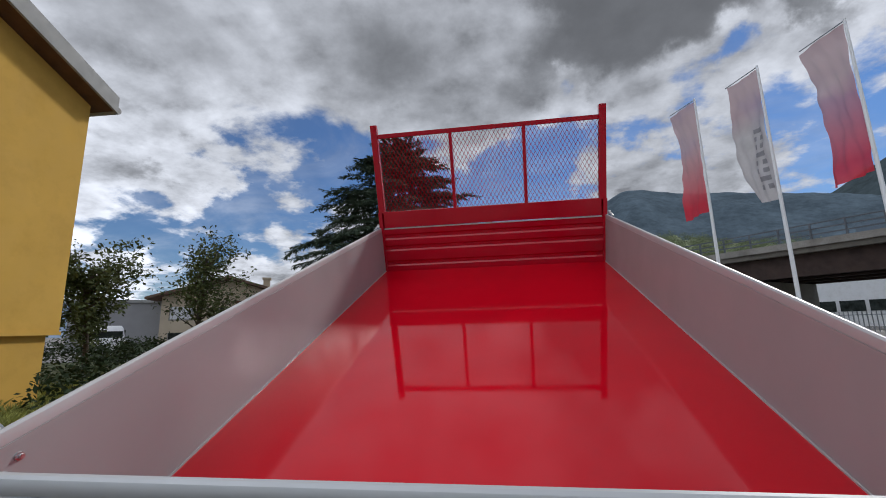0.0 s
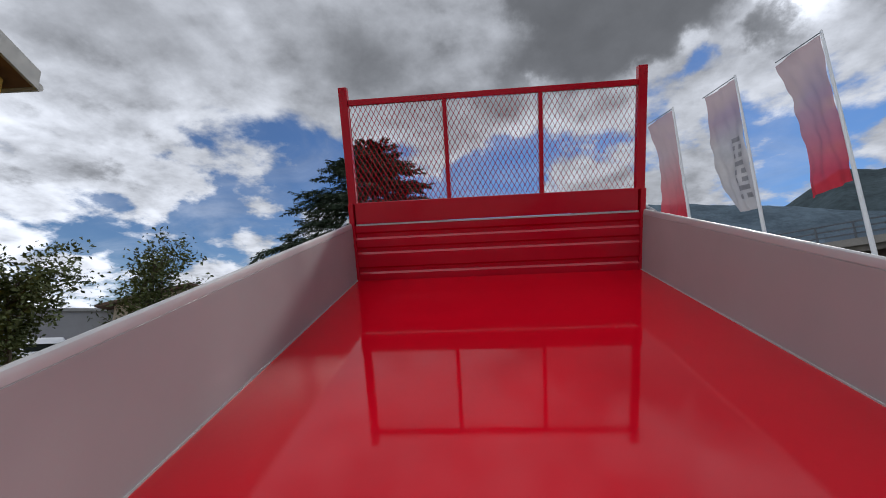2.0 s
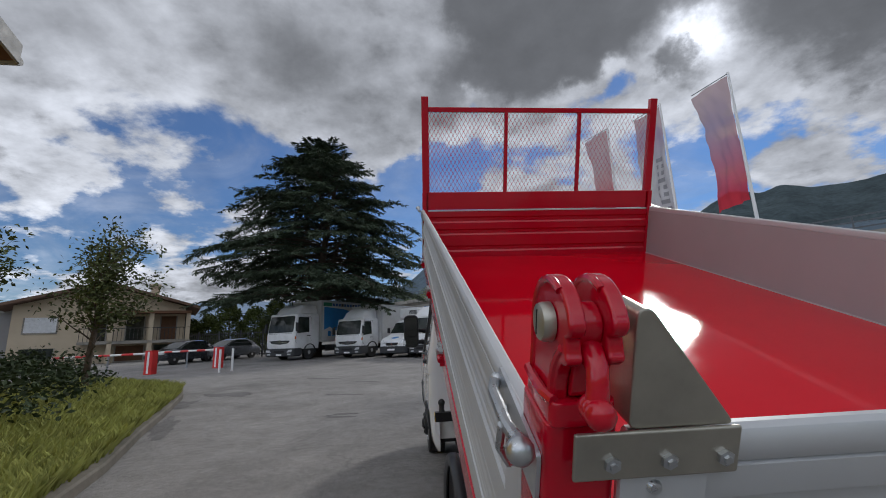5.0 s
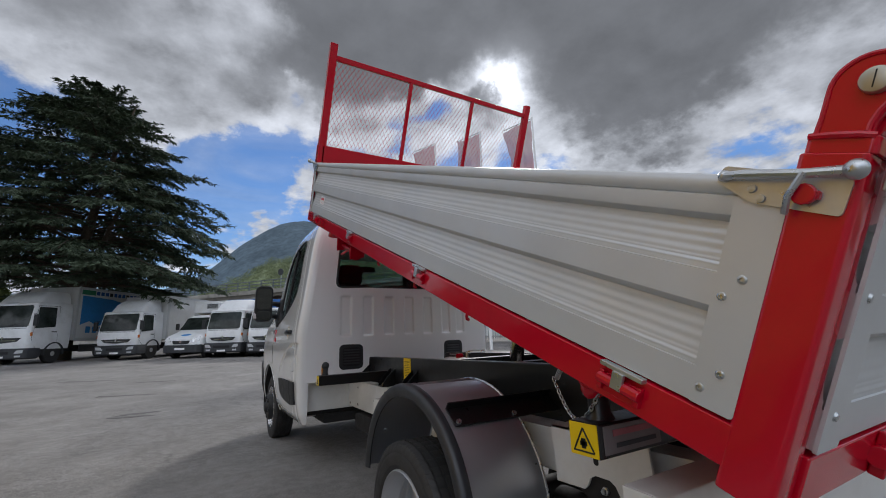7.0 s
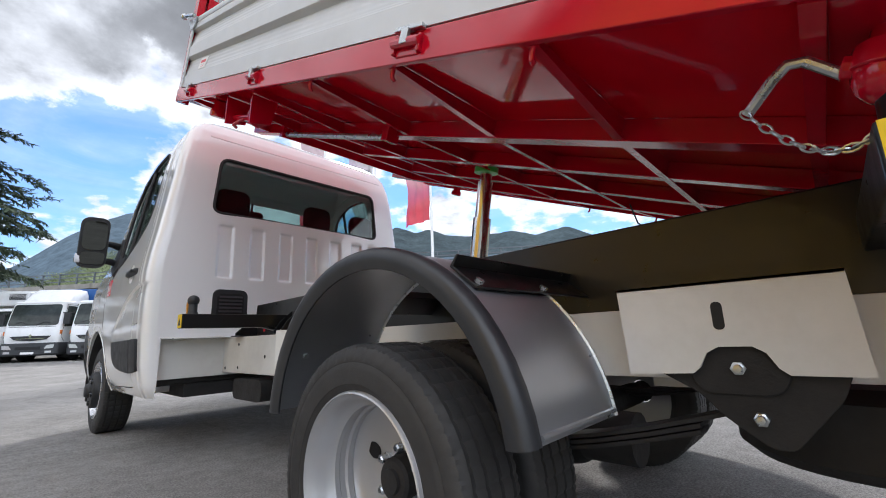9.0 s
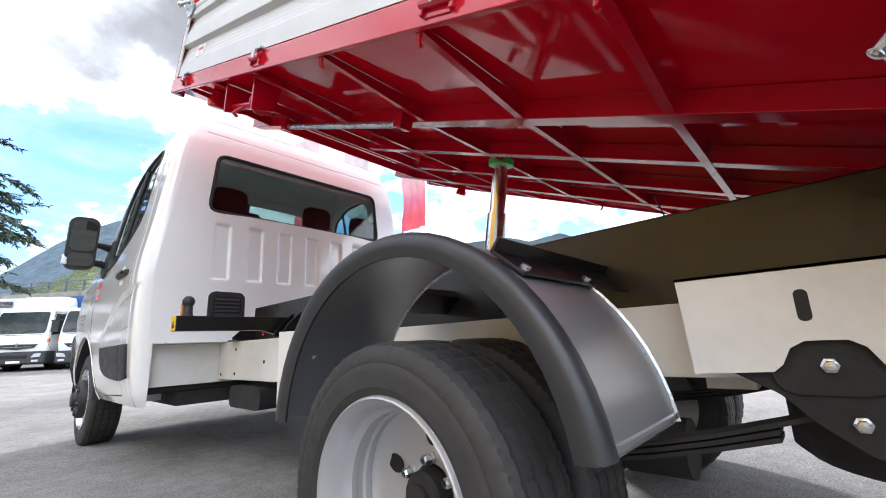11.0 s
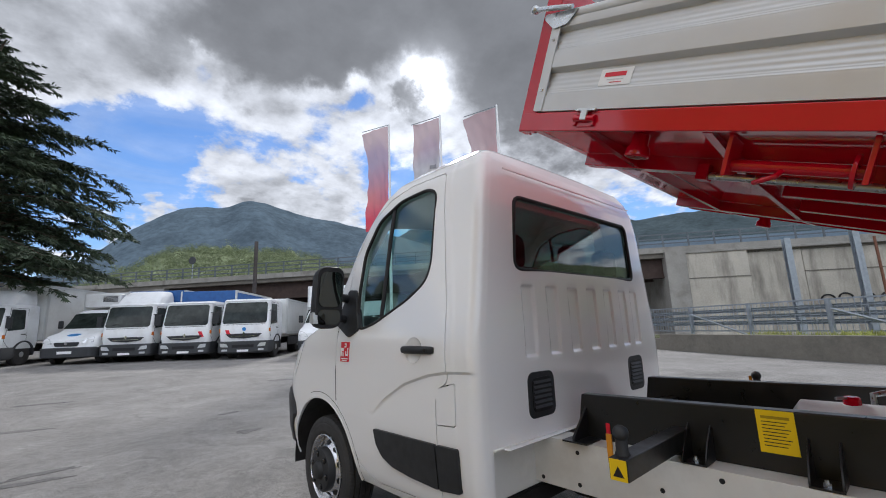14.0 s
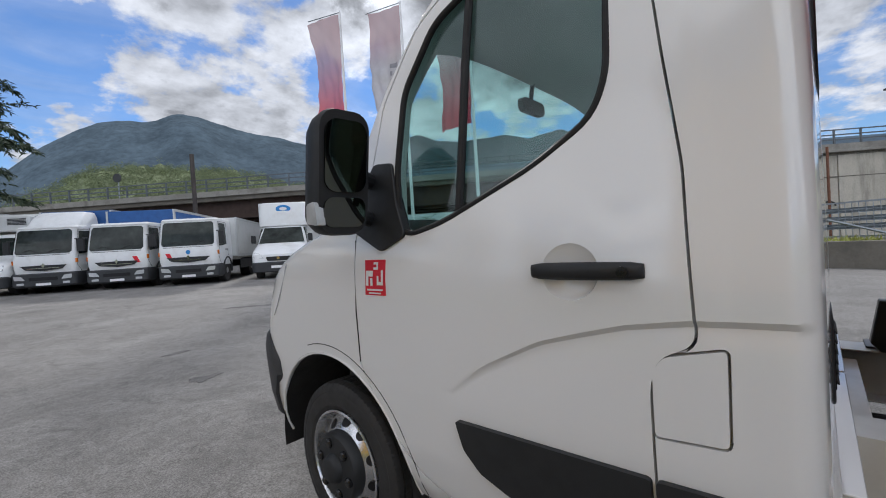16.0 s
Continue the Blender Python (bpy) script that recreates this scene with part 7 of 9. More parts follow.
def parked_van(label, at, turn, logo, box_size, big=False):
    """A bonneted van with a box body."""
    t = thing("delivery_van", label, "van", "trucks parked in a row", at=(*at, ground_z(*at)), turn=turn)
    w = 1.0
    rows = [(0.42, -0.02, -2.1, 0.97), (0.60, 0.0, -2.1, 1.0), (0.95, -0.04, -2.1, 1.0), (1.10, -0.22, -2.1, 1.0), (1.26, -0.72, -2.1, 0.99), (1.36, -0.92, -2.1, 0.97), (1.75, -1.22, -2.1, 0.92), (2.08, -1.48, -2.1, 0.86), (2.16, -1.62, -2.05, 0.78), (2.19, -1.8, -1.95, 0.62)]
    local(t, "cab", cab_loft(rows, w, 0.25), TRUCK_WHITE)
    def fy(z):
        return float(np.interp(z, [q[0] for q in rows], [q[1] for q in rows]))
    pts = rounded([(-0.88, 1.39), (0.88, 1.39), (0.74, 2.04), (-0.74, 2.04)], 0.07)
    rings = []
    for k in range(13):
        q = k / 12
        z = 1.40 + 0.64 * q
        a = 0.88 - 0.15 * q
        rings.append([(-a, fy(z) + 0.012, z), (a, fy(z) + 0.012, z), (a, fy(z) - 0.06, z), (-a, fy(z) - 0.06, z)])
    local(t, "windscreen", loft(bmesh.new(), rings), DARKGLASS)
    for s in (-1, 1):
        pts = rounded([(-1.12, 1.36), (-1.92, 1.36), (-1.92, 2.0), (-1.50, 2.02)], 0.05)
        bm = loft(bmesh.new(), [[(s * (w * float(np.interp(z, [q[0] for q in rows], [q[3] for q in rows])) + 0.008), y, z) for y, z in pts], [(s * w * 0.8, y, z) for y, z in pts]])
        local(t, "side_window", bm, DARKGLASS)
        bm = box(bmesh.new(), s * (w + 0.02), s * (w + 0.20), -1.14, -1.05, 1.42, 1.74)
        local(t, "mirror", bm, PLASTIC, bevel=0.03)
        pts = rounded([(s * 0.52, 0.80), (s * 0.93, 0.84), (s * 0.90, 1.06), (s * 0.66, 0.98)], 0.05)
        local(t, "headlamp", loft(bmesh.new(), [[(x, fy(z) + 0.02 - 0.28 * max(0, abs(x) - 0.72), z) for x, z in pts], [(x, fy(z) - 0.2, z) for x, z in pts]]), LAMP_CLEAR)
        wheel_parts(t, s * 0.85, -0.80, 0.34, 0.22)
        bm = bmesh.new()
        loft(bm, [[(s * 1.012, -0.80 + 0.42 * math.cos(a), 0.36 + 0.42 * math.sin(a)), (s * 0.9, -0.80 + 0.42 * math.cos(a), 0.36 + 0.42 * math.sin(a)), (s * 0.9, -0.80 + 0.36 * math.cos(a), 0.36 + 0.36 * math.sin(a)), (s * 1.012, -0.80 + 0.36 * math.cos(a), 0.36 + 0.36 * math.sin(a))] for a in (radians(q) for q in range(0, 181, 12))])
        local(t, "wheel_arch", bm, BUMPER)
        wheel_parts(t, s * 0.80, -4.2, 0.34, 0.30)
    pts = rounded([(-0.46, 0.86), (0.46, 0.86), (0.40, 0.70), (-0.40, 0.70)], 0.06)
    local(t, "grille", loft(bmesh.new(), [[(x, 0.018, z) for x, z in pts], [(x, -0.08, z) for x, z in pts]]), PLASTIC)
    local(t, "front_emblem", lathe(bmesh.new(), [(0.0, 0.07), (0.03, 0.06), (0.031, 0.001)], (0, 0.0, 0.80), "y", 6), CHROME, "plain metal emblem")
    local(t, "bumper", cab_loft([(0.26, -0.06, -0.5, 0.93), (0.30, 0.05, -0.52, 0.99), (0.62, 0.06, -0.52, 1.01), (0.66, 0.02, -0.5, 0.99)], w, 0.25), BUMPER)
    local(t, "number_plate", box(bmesh.new(), -0.26, 0.26, 0.06, 0.072, 0.42, 0.52), LETTER, "blank pale number plate")
    ln, wd, z0, z1 = box_size
    y1 = -2.12
    if big:
        bm = cab_loft([(2.12, -1.45, -2.2, 0.92), (2.6, -1.62, -2.2, 0.95), (z1 - 0.1, -1.85, -2.2, 0.95), (z1, -2.0, -2.2, 0.88)], 1.05, 0.2)
        local(t, "roof_pod", bm, BOX_WHITE)
        ring = [(0.30 * math.cos(a), 0.16 * math.sin(a)) for a in (2 * math.pi * k / 24 for k in range(24))]
        local(t, "oval_mark", loft(bmesh.new(), [[(x, -1.72 + 0.02, 2.85 + z) for x, z in ring], [(x, -1.9, 2.85 + z) for x, z in ring]]), BLUE_PRINT, "plain blue oval mark")
        local(t, "oval_light", loft(bmesh.new(), [[(x * 0.5, -1.69, 2.85 + z * 0.45) for x, z in ring], [(x * 0.5, -1.9, 2.85 + z * 0.45) for x, z in ring]]), LETTER)
        local(t, "print_bar", box(bmesh.new(), -0.28, 0.28, -1.70, -1.62, 2.52, 2.57), INK)
    else:
        ring = [(0.24 * math.cos(a), 0.13 * math.sin(a)) for a in (2 * math.pi * k / 24 for k in range(24))]
        local(t, "oval_mark", loft(bmesh.new(), [[(x, fy(1.14 + z * 0.4) + 0.01, 1.14 + z * 0.4) for x, z in ring], [(x, fy(1.14 + z * 0.4) - 0.05, 1.13 + z * 0.4) for x, z in ring]]), BLUE_PRINT, "plain blue oval mark")
        bm = box(bmesh.new(), -0.72, 0.72, y1, y1 + 0.40, z1 - 0.66, z1 - 0.08)
        local(t, "cooling_unit", bm, BOX_WHITE, bevel=0.05)
        bm = bmesh.new()
        for k in range(5):
            box(bm, -0.62, -0.02, y1 + 0.40, y1 + 0.415, z1 - 0.42 + 0.05 * k, z1 - 0.39 + 0.05 * k)
        local(t, "cooling_grille", bm, BUMPER)
    local(t, "box_body", box(bmesh.new(), -wd, wd, y1 - ln, y1, z0, z1), BOX_WHITE, bevel=0.03)
    local(t, "chassis", box(bmesh.new(), -0.4, 0.4, y1 - ln, -0.3, 0.42, z0), DARK)
    return t


FACE = -217.0  # noses towards the yard
parked_truck("big white box truck with a blue print on its side", (-9.15, 26.4), FACE + 6, w=1.2, cab_h=2.85, cab_l=2.1, box_size=(6.6, 1.27, 1.05, 3.72), spoiler=0.55, print_side=True)
parked_truck("older white box truck with a long pale body", (-5.0, 26.0), FACE + 3, w=1.08, cab_h=2.40, cab_l=1.7, box_size=(6.4, 1.22, 0.95, 3.25), spoiler=0.62)
parked_van("white refrigerated van with a blue oval mark", (-2.25, 24.4), FACE, True, (3.6, 1.05, 0.75, 2.95))
parked_truck("white truck with a roof spoiler and a blue tarpaulin", (-0.50, 23.35), FACE, w=0.96, cab_h=2.36, box_size=(5.0, 1.2, 1.0, 3.0), tarp=BLUE, spoiler=0.55)
parked_truck("white truck with a slanted red stripe and blue tarpaulin", (1.27, 21.95), FACE, w=0.96, cab_h=2.38, box_size=(5.0, 1.2, 1.0, 2.95), tarp=BLUE, band="left")
parked_truck("white truck with a red stripe and a low service body", (3.07, 20.45), FACE, w=0.99, cab_h=2.44, box_size=(4.6, 1.16, 0.95, 2.52), band="right", logo=True)
parked_van("white high-roof box van with a blue oval mark", (5.75, 19.1), FACE, True, (3.6, 1.08, 0.75, 3.15), big=True)


# ---- cars behind the barrier ----
def parked_car(label, at, turn, paint):
    t = thing("parked_car", label, "car", "cars behind the barrier", at=(*at, ground_z(*at)), turn=turn)
    rows = [(0.28, 0.0, -4.1, 0.94), (0.45, 0.06, -4.15, 1.0), (0.70, 0.02, -4.12, 1.0), (0.86, -0.35, -4.0, 0.97), (0.93, -0.95, -3.85, 0.94), (1.18, -1.5, -3.6, 0.86), (1.40, -1.95, -3.2, 0.76), (1.45, -2.3, -2.9, 0.62)]
    local(t, "body", cab_loft(rows, 0.86, 0.3), paint)
    def fy(z):
        return float(np.interp(z, [q[0] for q in rows], [q[1] for q in rows]))
    pts = rounded([(-0.70, 0.97), (0.70, 0.97), (0.58, 1.36), (-0.58, 1.36)], 0.06)
    local(t, "windscreen", loft(bmesh.new(), [[(x, fy(z) + 0.015, z) for x, z in pts], [(x, fy(z) - 0.06, z) for x, z in pts]]), DARKGLASS)
    for s in (-1, 1):
        pts = rounded([(-1.15, 0.95), (-3.4, 0.95), (-3.0, 1.36), (-1.95, 1.36)], 0.06)
        bm = loft(bmesh.new(), [[(s * (0.86 * float(np.interp(z, [q[0] for q in rows], [q[3] for q in rows])) + 0.01), y, z) for y, z in pts], [(s * 0.5, y, z) for y, z in pts]])
        local(t, "side_window", bm, DARKGLASS)
        local(t, "headlamp", box(bmesh.new(), s * 0.45, s * 0.78, -0.28, 0.045, 0.62, 0.76), LAMP_CLEAR, bevel=0.04)
        for y in (-0.75, -3.35):
            wheel_parts(t, s * 0.76, y, 0.31, 0.19)
    local(t, "grille", box(bmesh.new(), -0.35, 0.35, 0.02, 0.075, 0.48, 0.62), PLASTIC, bevel=0.02)
    return t


parked_car("dark parked car behind the barrier", (-16.6, 26.6), -200, CARDARK)
parked_car("grey parked car behind the barrier", (-15.0, 29.5), -205, CARGREY)

van = thing("parked_minibus", "small white van parked beyond the hedge", "van", at=(-20.5, 18.6, ground_z(-20.5, 18.6)), turn=-130)
local(van, "body", cab_loft([(0.35, 0, -4.2, 0.95), (0.6, 0.05, -4.2, 1.0), (1.0, 0.0, -4.2, 1.0), (1.15, -0.35, -4.2, 0.98), (1.7, -0.85, -4.15, 0.90), (1.85, -1.1, -4.0, 0.8)], 0.85, 0.2), TRUCK_WHITE)
for s in (-1, 1):
    for y0, y1 in ((-1.0, -1.9), (-2.0, -2.9), (-3.0, -3.9)):
        local(van, "side_window", box(bmesh.new(), s * 0.70, s * 0.86, y1, y0, 1.15, 1.62), DARKGLASS)
    wheel_parts(van, s * 0.74, -0.75, 0.32, 0.2)
    wheel_parts(van, s * 0.74, -3.4, 0.32, 0.2)
local(van, "windscreen", box(bmesh.new(), -0.70, 0.70, -0.75, -0.40, 1.18, 1.55), DARKGLASS)


# ---- barrier ----
def boom(at, turn, label):
    t = thing("barrier_gate", label, "barrier", "barriers at the entrance", at=(*at, ground_z(*at)), turn=turn)
    local(t, "housing", prism(bmesh.new(), round_rect(-0.20, 0.20, -0.17, 0.17, 0.04), "z", 0, 1.05), BARRIER_RED)
    local(t, "housing_stripe", box(bmesh.new(), -0.05, 0.05, -0.176, 0.176, 0.05, 1.0), LETTER)
    arm = tube(bmesh.new(), [(0.1, 0, 0.92), (-5.2, 0, 0.86)], 0.05, 10)
    b = local(t, "arm", arm, LETTER)
    for k in range(4):
        bm = tube(bmesh.new(), [(-0.9 - 1.2 * k, 0, 0.909 - 0.0136 * k), (-1.5 - 1.2 * k, 0, 0.902 - 0.0136 * k)], 0.053, 10)
        local(t, "arm_stripe", bm, BARRIER_RED)
    for x in (-2.2, -5.0):
        local(t, "rest_post", tube(bmesh.new(), [(x, 0, 0), (x, 0, 0.86)], 0.04, 8), GALV)
    return t


boom((-12.9, 20.0), -12, "red and white barrier with its arm lowered")
boom((-11.0, 22.4), -25, "red and white barrier housing beside the entrance")
for k, (x, y) in enumerate(((-9.6, 19.3), (-9.3, 19.9))):
    single("bollard", tube(bmesh.new(), [(x, y, ground_z(x, y)), (x, y, ground_z(x, y) + 1.0)], 0.05, 10), LETTER, "slim white post by the barrier", "bollard", group="posts at the barrier")

# ---- planting strip ----
KERB = [(-3.6, 1.0), (-4.1, 3.0), (-4.7, 5.0), (-5.4, 6.8), (-6.1, 8.8), (-7.0, 11.2), (-7.6, 12.4), (-8.4, 13.1), (-9.6, 13.5), (-12.5, 13.9), (-17.0, 14.4)]
bm = bmesh.new()
rings = []
for i, (x, y) in enumerate(KERB):
    a, b = Vector(KERB[max(i - 1, 0)]), Vector(KERB[min(i + 1, len(KERB) - 1)])
    d = (b - a).normalized()
    n = Vector((-d.y, d.x))  # away from the yard
    z = ground_z(x, y)
    rings.append([(x + n.x * q, y + n.y * q, z + h) for q, h in ((0.0, -0.05), (0.0, 0.10), (0.02, 0.125), (0.13, 0.13), (0.15, 0.11), (0.15, -0.05))])
loft(bm, rings)
single("kerb", bm, CONCRETE_DARK, "grey concrete kerb round the planted strip", "kerb", kind="structure")

def kerb_x(y):
    return float(np.interp(y, [p[1] for p in KERB], [p[0] for p in KERB]))


def mound(x, y):
    d = kerb_x(y) - x
    return ground_z(x, y) + 0.10 + 0.28 * min(1.0, max(0.0, (d - 0.3) / 2.5))


bm = bmesh.new()
rows = []
for k in range(40):
    y = 1.0 + 13.0 * k / 39
    xk = kerb_x(y) - 0.14
    rows.append([(xk - 0.45 * j, y, mound(xk - 0.45 * j, y) + 0.03 * noise.noise((xk - 0.45 * j, y * 1.3, 0))) for j in range(26)])
loft(bm, rows, closed=False, caps=False)
single("planted_strip", bm, SOIL, "grassy raised strip beside the yard", "grass", smooth=80, kind="structure")


def blades(count, area, height, seed, name, label, mat, lean=0.5, width=0.012):
    rnd = random.Random(seed)
    verts, faces = [], []
    for _ in range(count):
        x, y, z = area(rnd)
        h = height * (0.5 + rnd.random())
        a = rnd.random() * 6.283
        dx, dy = math.cos(a), math.sin(a)
        ln = h * lean * rnd.random()
        i = len(verts)
        w = width * (0.6 + rnd.random())
        verts += [(x - dy * w, y + dx * w, z), (x + dy * w, y - dx * w, z), (x + dx * ln * 0.35 + dy * w * 0.7, y + dy * ln * 0.35 - dx * w * 0.7, z + h * 0.6), (x + dx * ln, y + dy * ln, z + h)]
        faces += [(i, i + 1, i + 2), (i, i + 2, i + 3)]
    me = bpy.data.meshes.new(name)
    me.from_pydata(verts, [], faces)
    me.materials.append(mat)
    ob = new(name, me)
    return tagged(ob, label, "grass", kind="stuff")


def grass_area(rnd):
    y = 1.5 + 11.6 * rnd.random()
    x = kerb_x(y) - 0.12 - 3.6 * rnd.random() ** 1.3
    return x, y, mound(x, y) - 0.02 - 0.05 * abs(noise.noise((x * 1.7, y * 1.7, 2.0)))


blades(34000, grass_area, 0.20, 5, "grass_blades", "uneven yellow-green grass along the kerb", GRASS, lean=0.9, width=0.010)


def leaf_cloud(centres, seed, size, per, spread, flat=1.0):
    """Leaves of two bent triangles, scattered in clumps."""
    rnd = random.Random(seed)
    verts, faces = [], []
    for cx, cy, cz, r in centres:
        for _ in range(int(per * (0.6 + 0.8 * rnd.random()))):
            d = Vector((rnd.gauss(0, 1), rnd.gauss(0, 1), rnd.gauss(0, 1)))
            d = d.normalized() * r * spread * rnd.random() ** 0.45
            p = Vector((cx, cy, cz)) + Vector((d.x, d.y, d.z * flat))
            a = Vector((rnd.gauss(0, 1), rnd.gauss(0, 1), rnd.gauss(0, 0.6))).normalized()
            b = a.cross(Vector((rnd.gauss(0, 1), rnd.gauss(0, 1), rnd.gauss(0, 1)))).normalized()
            s = size * (0.6 + 0.8 * rnd.random())
            i = len(verts)
            verts += [p - a * s, p + b * s * 0.45, p + a * s, p - b * s * 0.45 + Vector((0, 0, s * 0.2))]
            faces += [(i, i + 1, i + 2), (i, i + 2, i + 3)]
    return verts, faces


def raw_mesh(name, verts, faces, mat):
    me = bpy.data.meshes.new(name)
    me.from_pydata([tuple(v) for v in verts], [], faces)
    me.materials.append(mat)
    return me


# hedge beyond the grass
def hedge(name, label, spots, seed, mat, size, per):
    rnd = random.Random(seed)
    centres = []
    for x, y, rx, ry, h in spots:
        for _ in range(int(34 * rx * ry)):
            a, q = rnd.random() * 6.283, rnd.random() ** 0.5
            px, py = x + rx * q * math.cos(a), y + ry * q * math.sin(a)
            top = h * (0.72 + 0.28 * math.sqrt(max(0.0, 1 - q * q))) * (0.82 + 0.3 * rnd.random())
            z0 = mound(px, py)
            centres.append((px, py, z0 + top * (0.25 + 0.75 * rnd.random() ** 0.6), 0.26))
    verts, faces = leaf_cloud(centres, seed, size, per, 1.0)
    ob = new(name, raw_mesh(name, verts, faces, mat))
    return tagged(ob, label, "hedge", kind="stuff")


hedge("hedge_leaves", "dense dark green hedge behind the grass", [(-8.2, 7.4, 1.0, 1.6, 0.75), (-9.4, 9.6, 1.2, 1.6, 0.8), (-10.6, 11.2, 1.5, 1.3, 0.85), (-12.6, 11.6, 1.6, 1.3, 0.9), (-15.0, 11.8, 1.6, 1.3, 0.9), (-7.0, 5.8, 0.8, 1.1, 0.65)], 8, HEDGE, 0.055, 22)


def limb_path(p, d, length, rnd, n=6, sag=0.0, wander=0.18):
    pts = [Vector(p)]
    d = Vector(d).normalized()
    for k in range(n):
        d = (d + Vector((rnd.gauss(0, wander), rnd.gauss(0, wander), rnd.gauss(0, wander * 0.5) - sag))).normalized()
        pts.append(pts[-1] + d * length / n)
    return pts


def small_tree(at, height, crown_r, crown_z, seed, label, leaf=0.075, density=1.0, mat=None):
    """A slim broad-leaved tree: trunk, forks, and an airy crown of leaves."""
    x, y = at
    rnd = random.Random(seed)
    t = thing("small_tree", label, "tree", "small trees by the yard", at=(x, y, mound(x, y) - 0.05))
    wood = bmesh.new()
    trunk = limb_path((0, 0, 0), (0.0, 0.0, 1), height * 0.72, rnd, 8, 0, 0.022)
    tube(wood, trunk, [0.085 * (1 - 0.08 * k) for k in range(len(trunk))], 10)
    local(t, "trunk", wood, BARK)
    twigs = bmesh.new()
    centres = []
    for k in range(34):
        start = trunk[2 + int(rnd.random() * (len(trunk) - 3))].lerp(trunk[-1], rnd.random() * 0.35)
        a = rnd.random() * 6.283
        up = 0.45 + 0.75 * rnd.random()
        ln = crown_r * (0.55 + 0.75 * rnd.random())
        path = limb_path(start, (math.cos(a), math.sin(a), up), ln, rnd, 5, 0.0, 0.22)
        if path[-1].z > height:
            path = [p * 1.0 if p.z < height else Vector((p.x, p.y, height - 0.2 * rnd.random())) for p in path]
        tube(twigs, path, [0.024, 0.018, 0.014, 0.010, 0.007, 0.004], 5)
        for p in path[1:]:
            centres.append((*p, 0.20 + 0.16 * rnd.random()))
            if rnd.random() < 0.75:
                centres.append((p.x + rnd.gauss(0, 0.2), p.y + rnd.gauss(0, 0.2), p.z + rnd.gauss(0, 0.18), 0.18 + 0.14 * rnd.random()))
    tagged(local(t, "limb_wood", twigs, BARK), kind="stuff")
    centres = [c for c in centres if c[2] > crown_z]
    verts, faces = leaf_cloud(centres, seed + 1, leaf, 15 * density, 1.15)
    crown = new("crown", raw_mesh("crown", verts, faces, mat or LEAF))
    crown.parent = t
    return t


small_tree((-8.98, 10.6), 4.85, 1.25, 1.7, 24, "young tree with an airy olive-green crown in the strip", 0.058, 1.1)
small_tree((-12.4, 10.4), 4.2, 1.6, 0.9, 33, "bushy young tree beside the yellow house", 0.070, 1.4)


def cedar(at, height, label):
    """A broad cedar: a dark trunk, level limbs in tiers, needle sprays on each twig."""
    x, y = at
    rnd = random.Random(77)
    t = thing("cedar_tree", label, "tree", at=(x, y, ground_z(x, y)))
    trunk = limb_path((0, 0, 0), (0, 0, 1), height * 0.97, rnd, 12, 0, 0.025)
    bm = bmesh.new()
    tube(bm, trunk, [0.42 * (1 - 0.076 * k) for k in range(len(trunk))], 12)
    second = [trunk[2], trunk[3] + Vector((0.5, -0.1, 0.2)), trunk[5] + Vector((1.0, -0.3, 0.5)), trunk[7] + Vector((1.3, -0.3, 0.6))]
    tube(bm, second, [0.22, 0.18, 0.13, 0.06], 10)
    local(t, "trunk", bm, BARK)
    limbs = bmesh.new()
    verts, faces = [], []
    tiers = 16
    for k in range(tiers):
        q = k / (tiers - 1)
        z = height * (0.262 + 0.728 * q)
        reach = 6.9 * (1 - q ** 3.0) * (0.88 + 0.22 * rnd.random()) + 0.6
        for j in range(16):
            a = 6.283 * (j / 16 + rnd.random() * 0.11) + k * 0.7
            ln = reach * (0.74 + 0.32 * rnd.random()) * (1 - 0.07 * math.cos(a) * (1 - q))
            base = Vector((0.9 * rnd.random() * (1 - q), 0, z + rnd.gauss(0, 0.16)))
            rise = 0.17 + 0.45 * q ** 3 + rnd.gauss(0, 0.07)
            path = limb_path(base, (math.cos(a), math.sin(a), rise), ln, rnd, 7, 0.075 * min(1.0, 0.7 + 2 * q), 0.08)
            tube(limbs, path, [max(0.012, 0.085 * (1 - q * 0.6) * (1 - i / 7.5)) for i in range(8)], 5, caps=False)
            for i in range(1 if q > 0.75 else 3, 8):
                p = path[i]
                d = (path[i] - path[i - 1]).normalized()
                side = d.cross(Vector((0, 0, 1))).normalized()
                for s in (-1, 1):
                    for r in range(4 if i > 4 else 2):
                        tw = ln * 0.25 * (1.15 - i / 12) * (0.6 + 0.7 * rnd.random())
                        w = (d * (0.5 + rnd.random() * 0.6) + side * s * (0.5 + rnd.random() * 0.8) + Vector((0, 0, rnd.gauss(-0.13, 0.09)))).normalized()
                        o = path[i - 1].lerp(p, rnd.random())
                        n = max(2, int(tw / 0.16))
                        for m in range(n):
                            c = o + w * tw * (m + 0.5) / n
                            for _ in range(6):
                                f = (w + Vector((rnd.gauss(0, 0.5), rnd.gauss(0, 0.5), rnd.gauss(-0.24, 0.22)))).normalized()
                                g = f.cross(Vector((rnd.gauss(0, 0.5), rnd.gauss(0, 0.5), 1))).normalized()
                                ll, ww = 0.26 * (0.6 + 0.8 * rnd.random()), 0.032
                                b = len(verts)
                                verts += [c - g * ww * 0.6, c + f * ll * 0.5 - g * ww, c + f * ll, c + f * ll * 0.5 + g * ww]
                                faces.append((b, b + 1, b + 2, b + 3))
    tagged(local(t, "limb_wood", limbs, BARK), kind="stuff")
    crown = new("crown", raw_mesh("crown", verts, faces, CEDAR))
    crown.parent = t
    return t


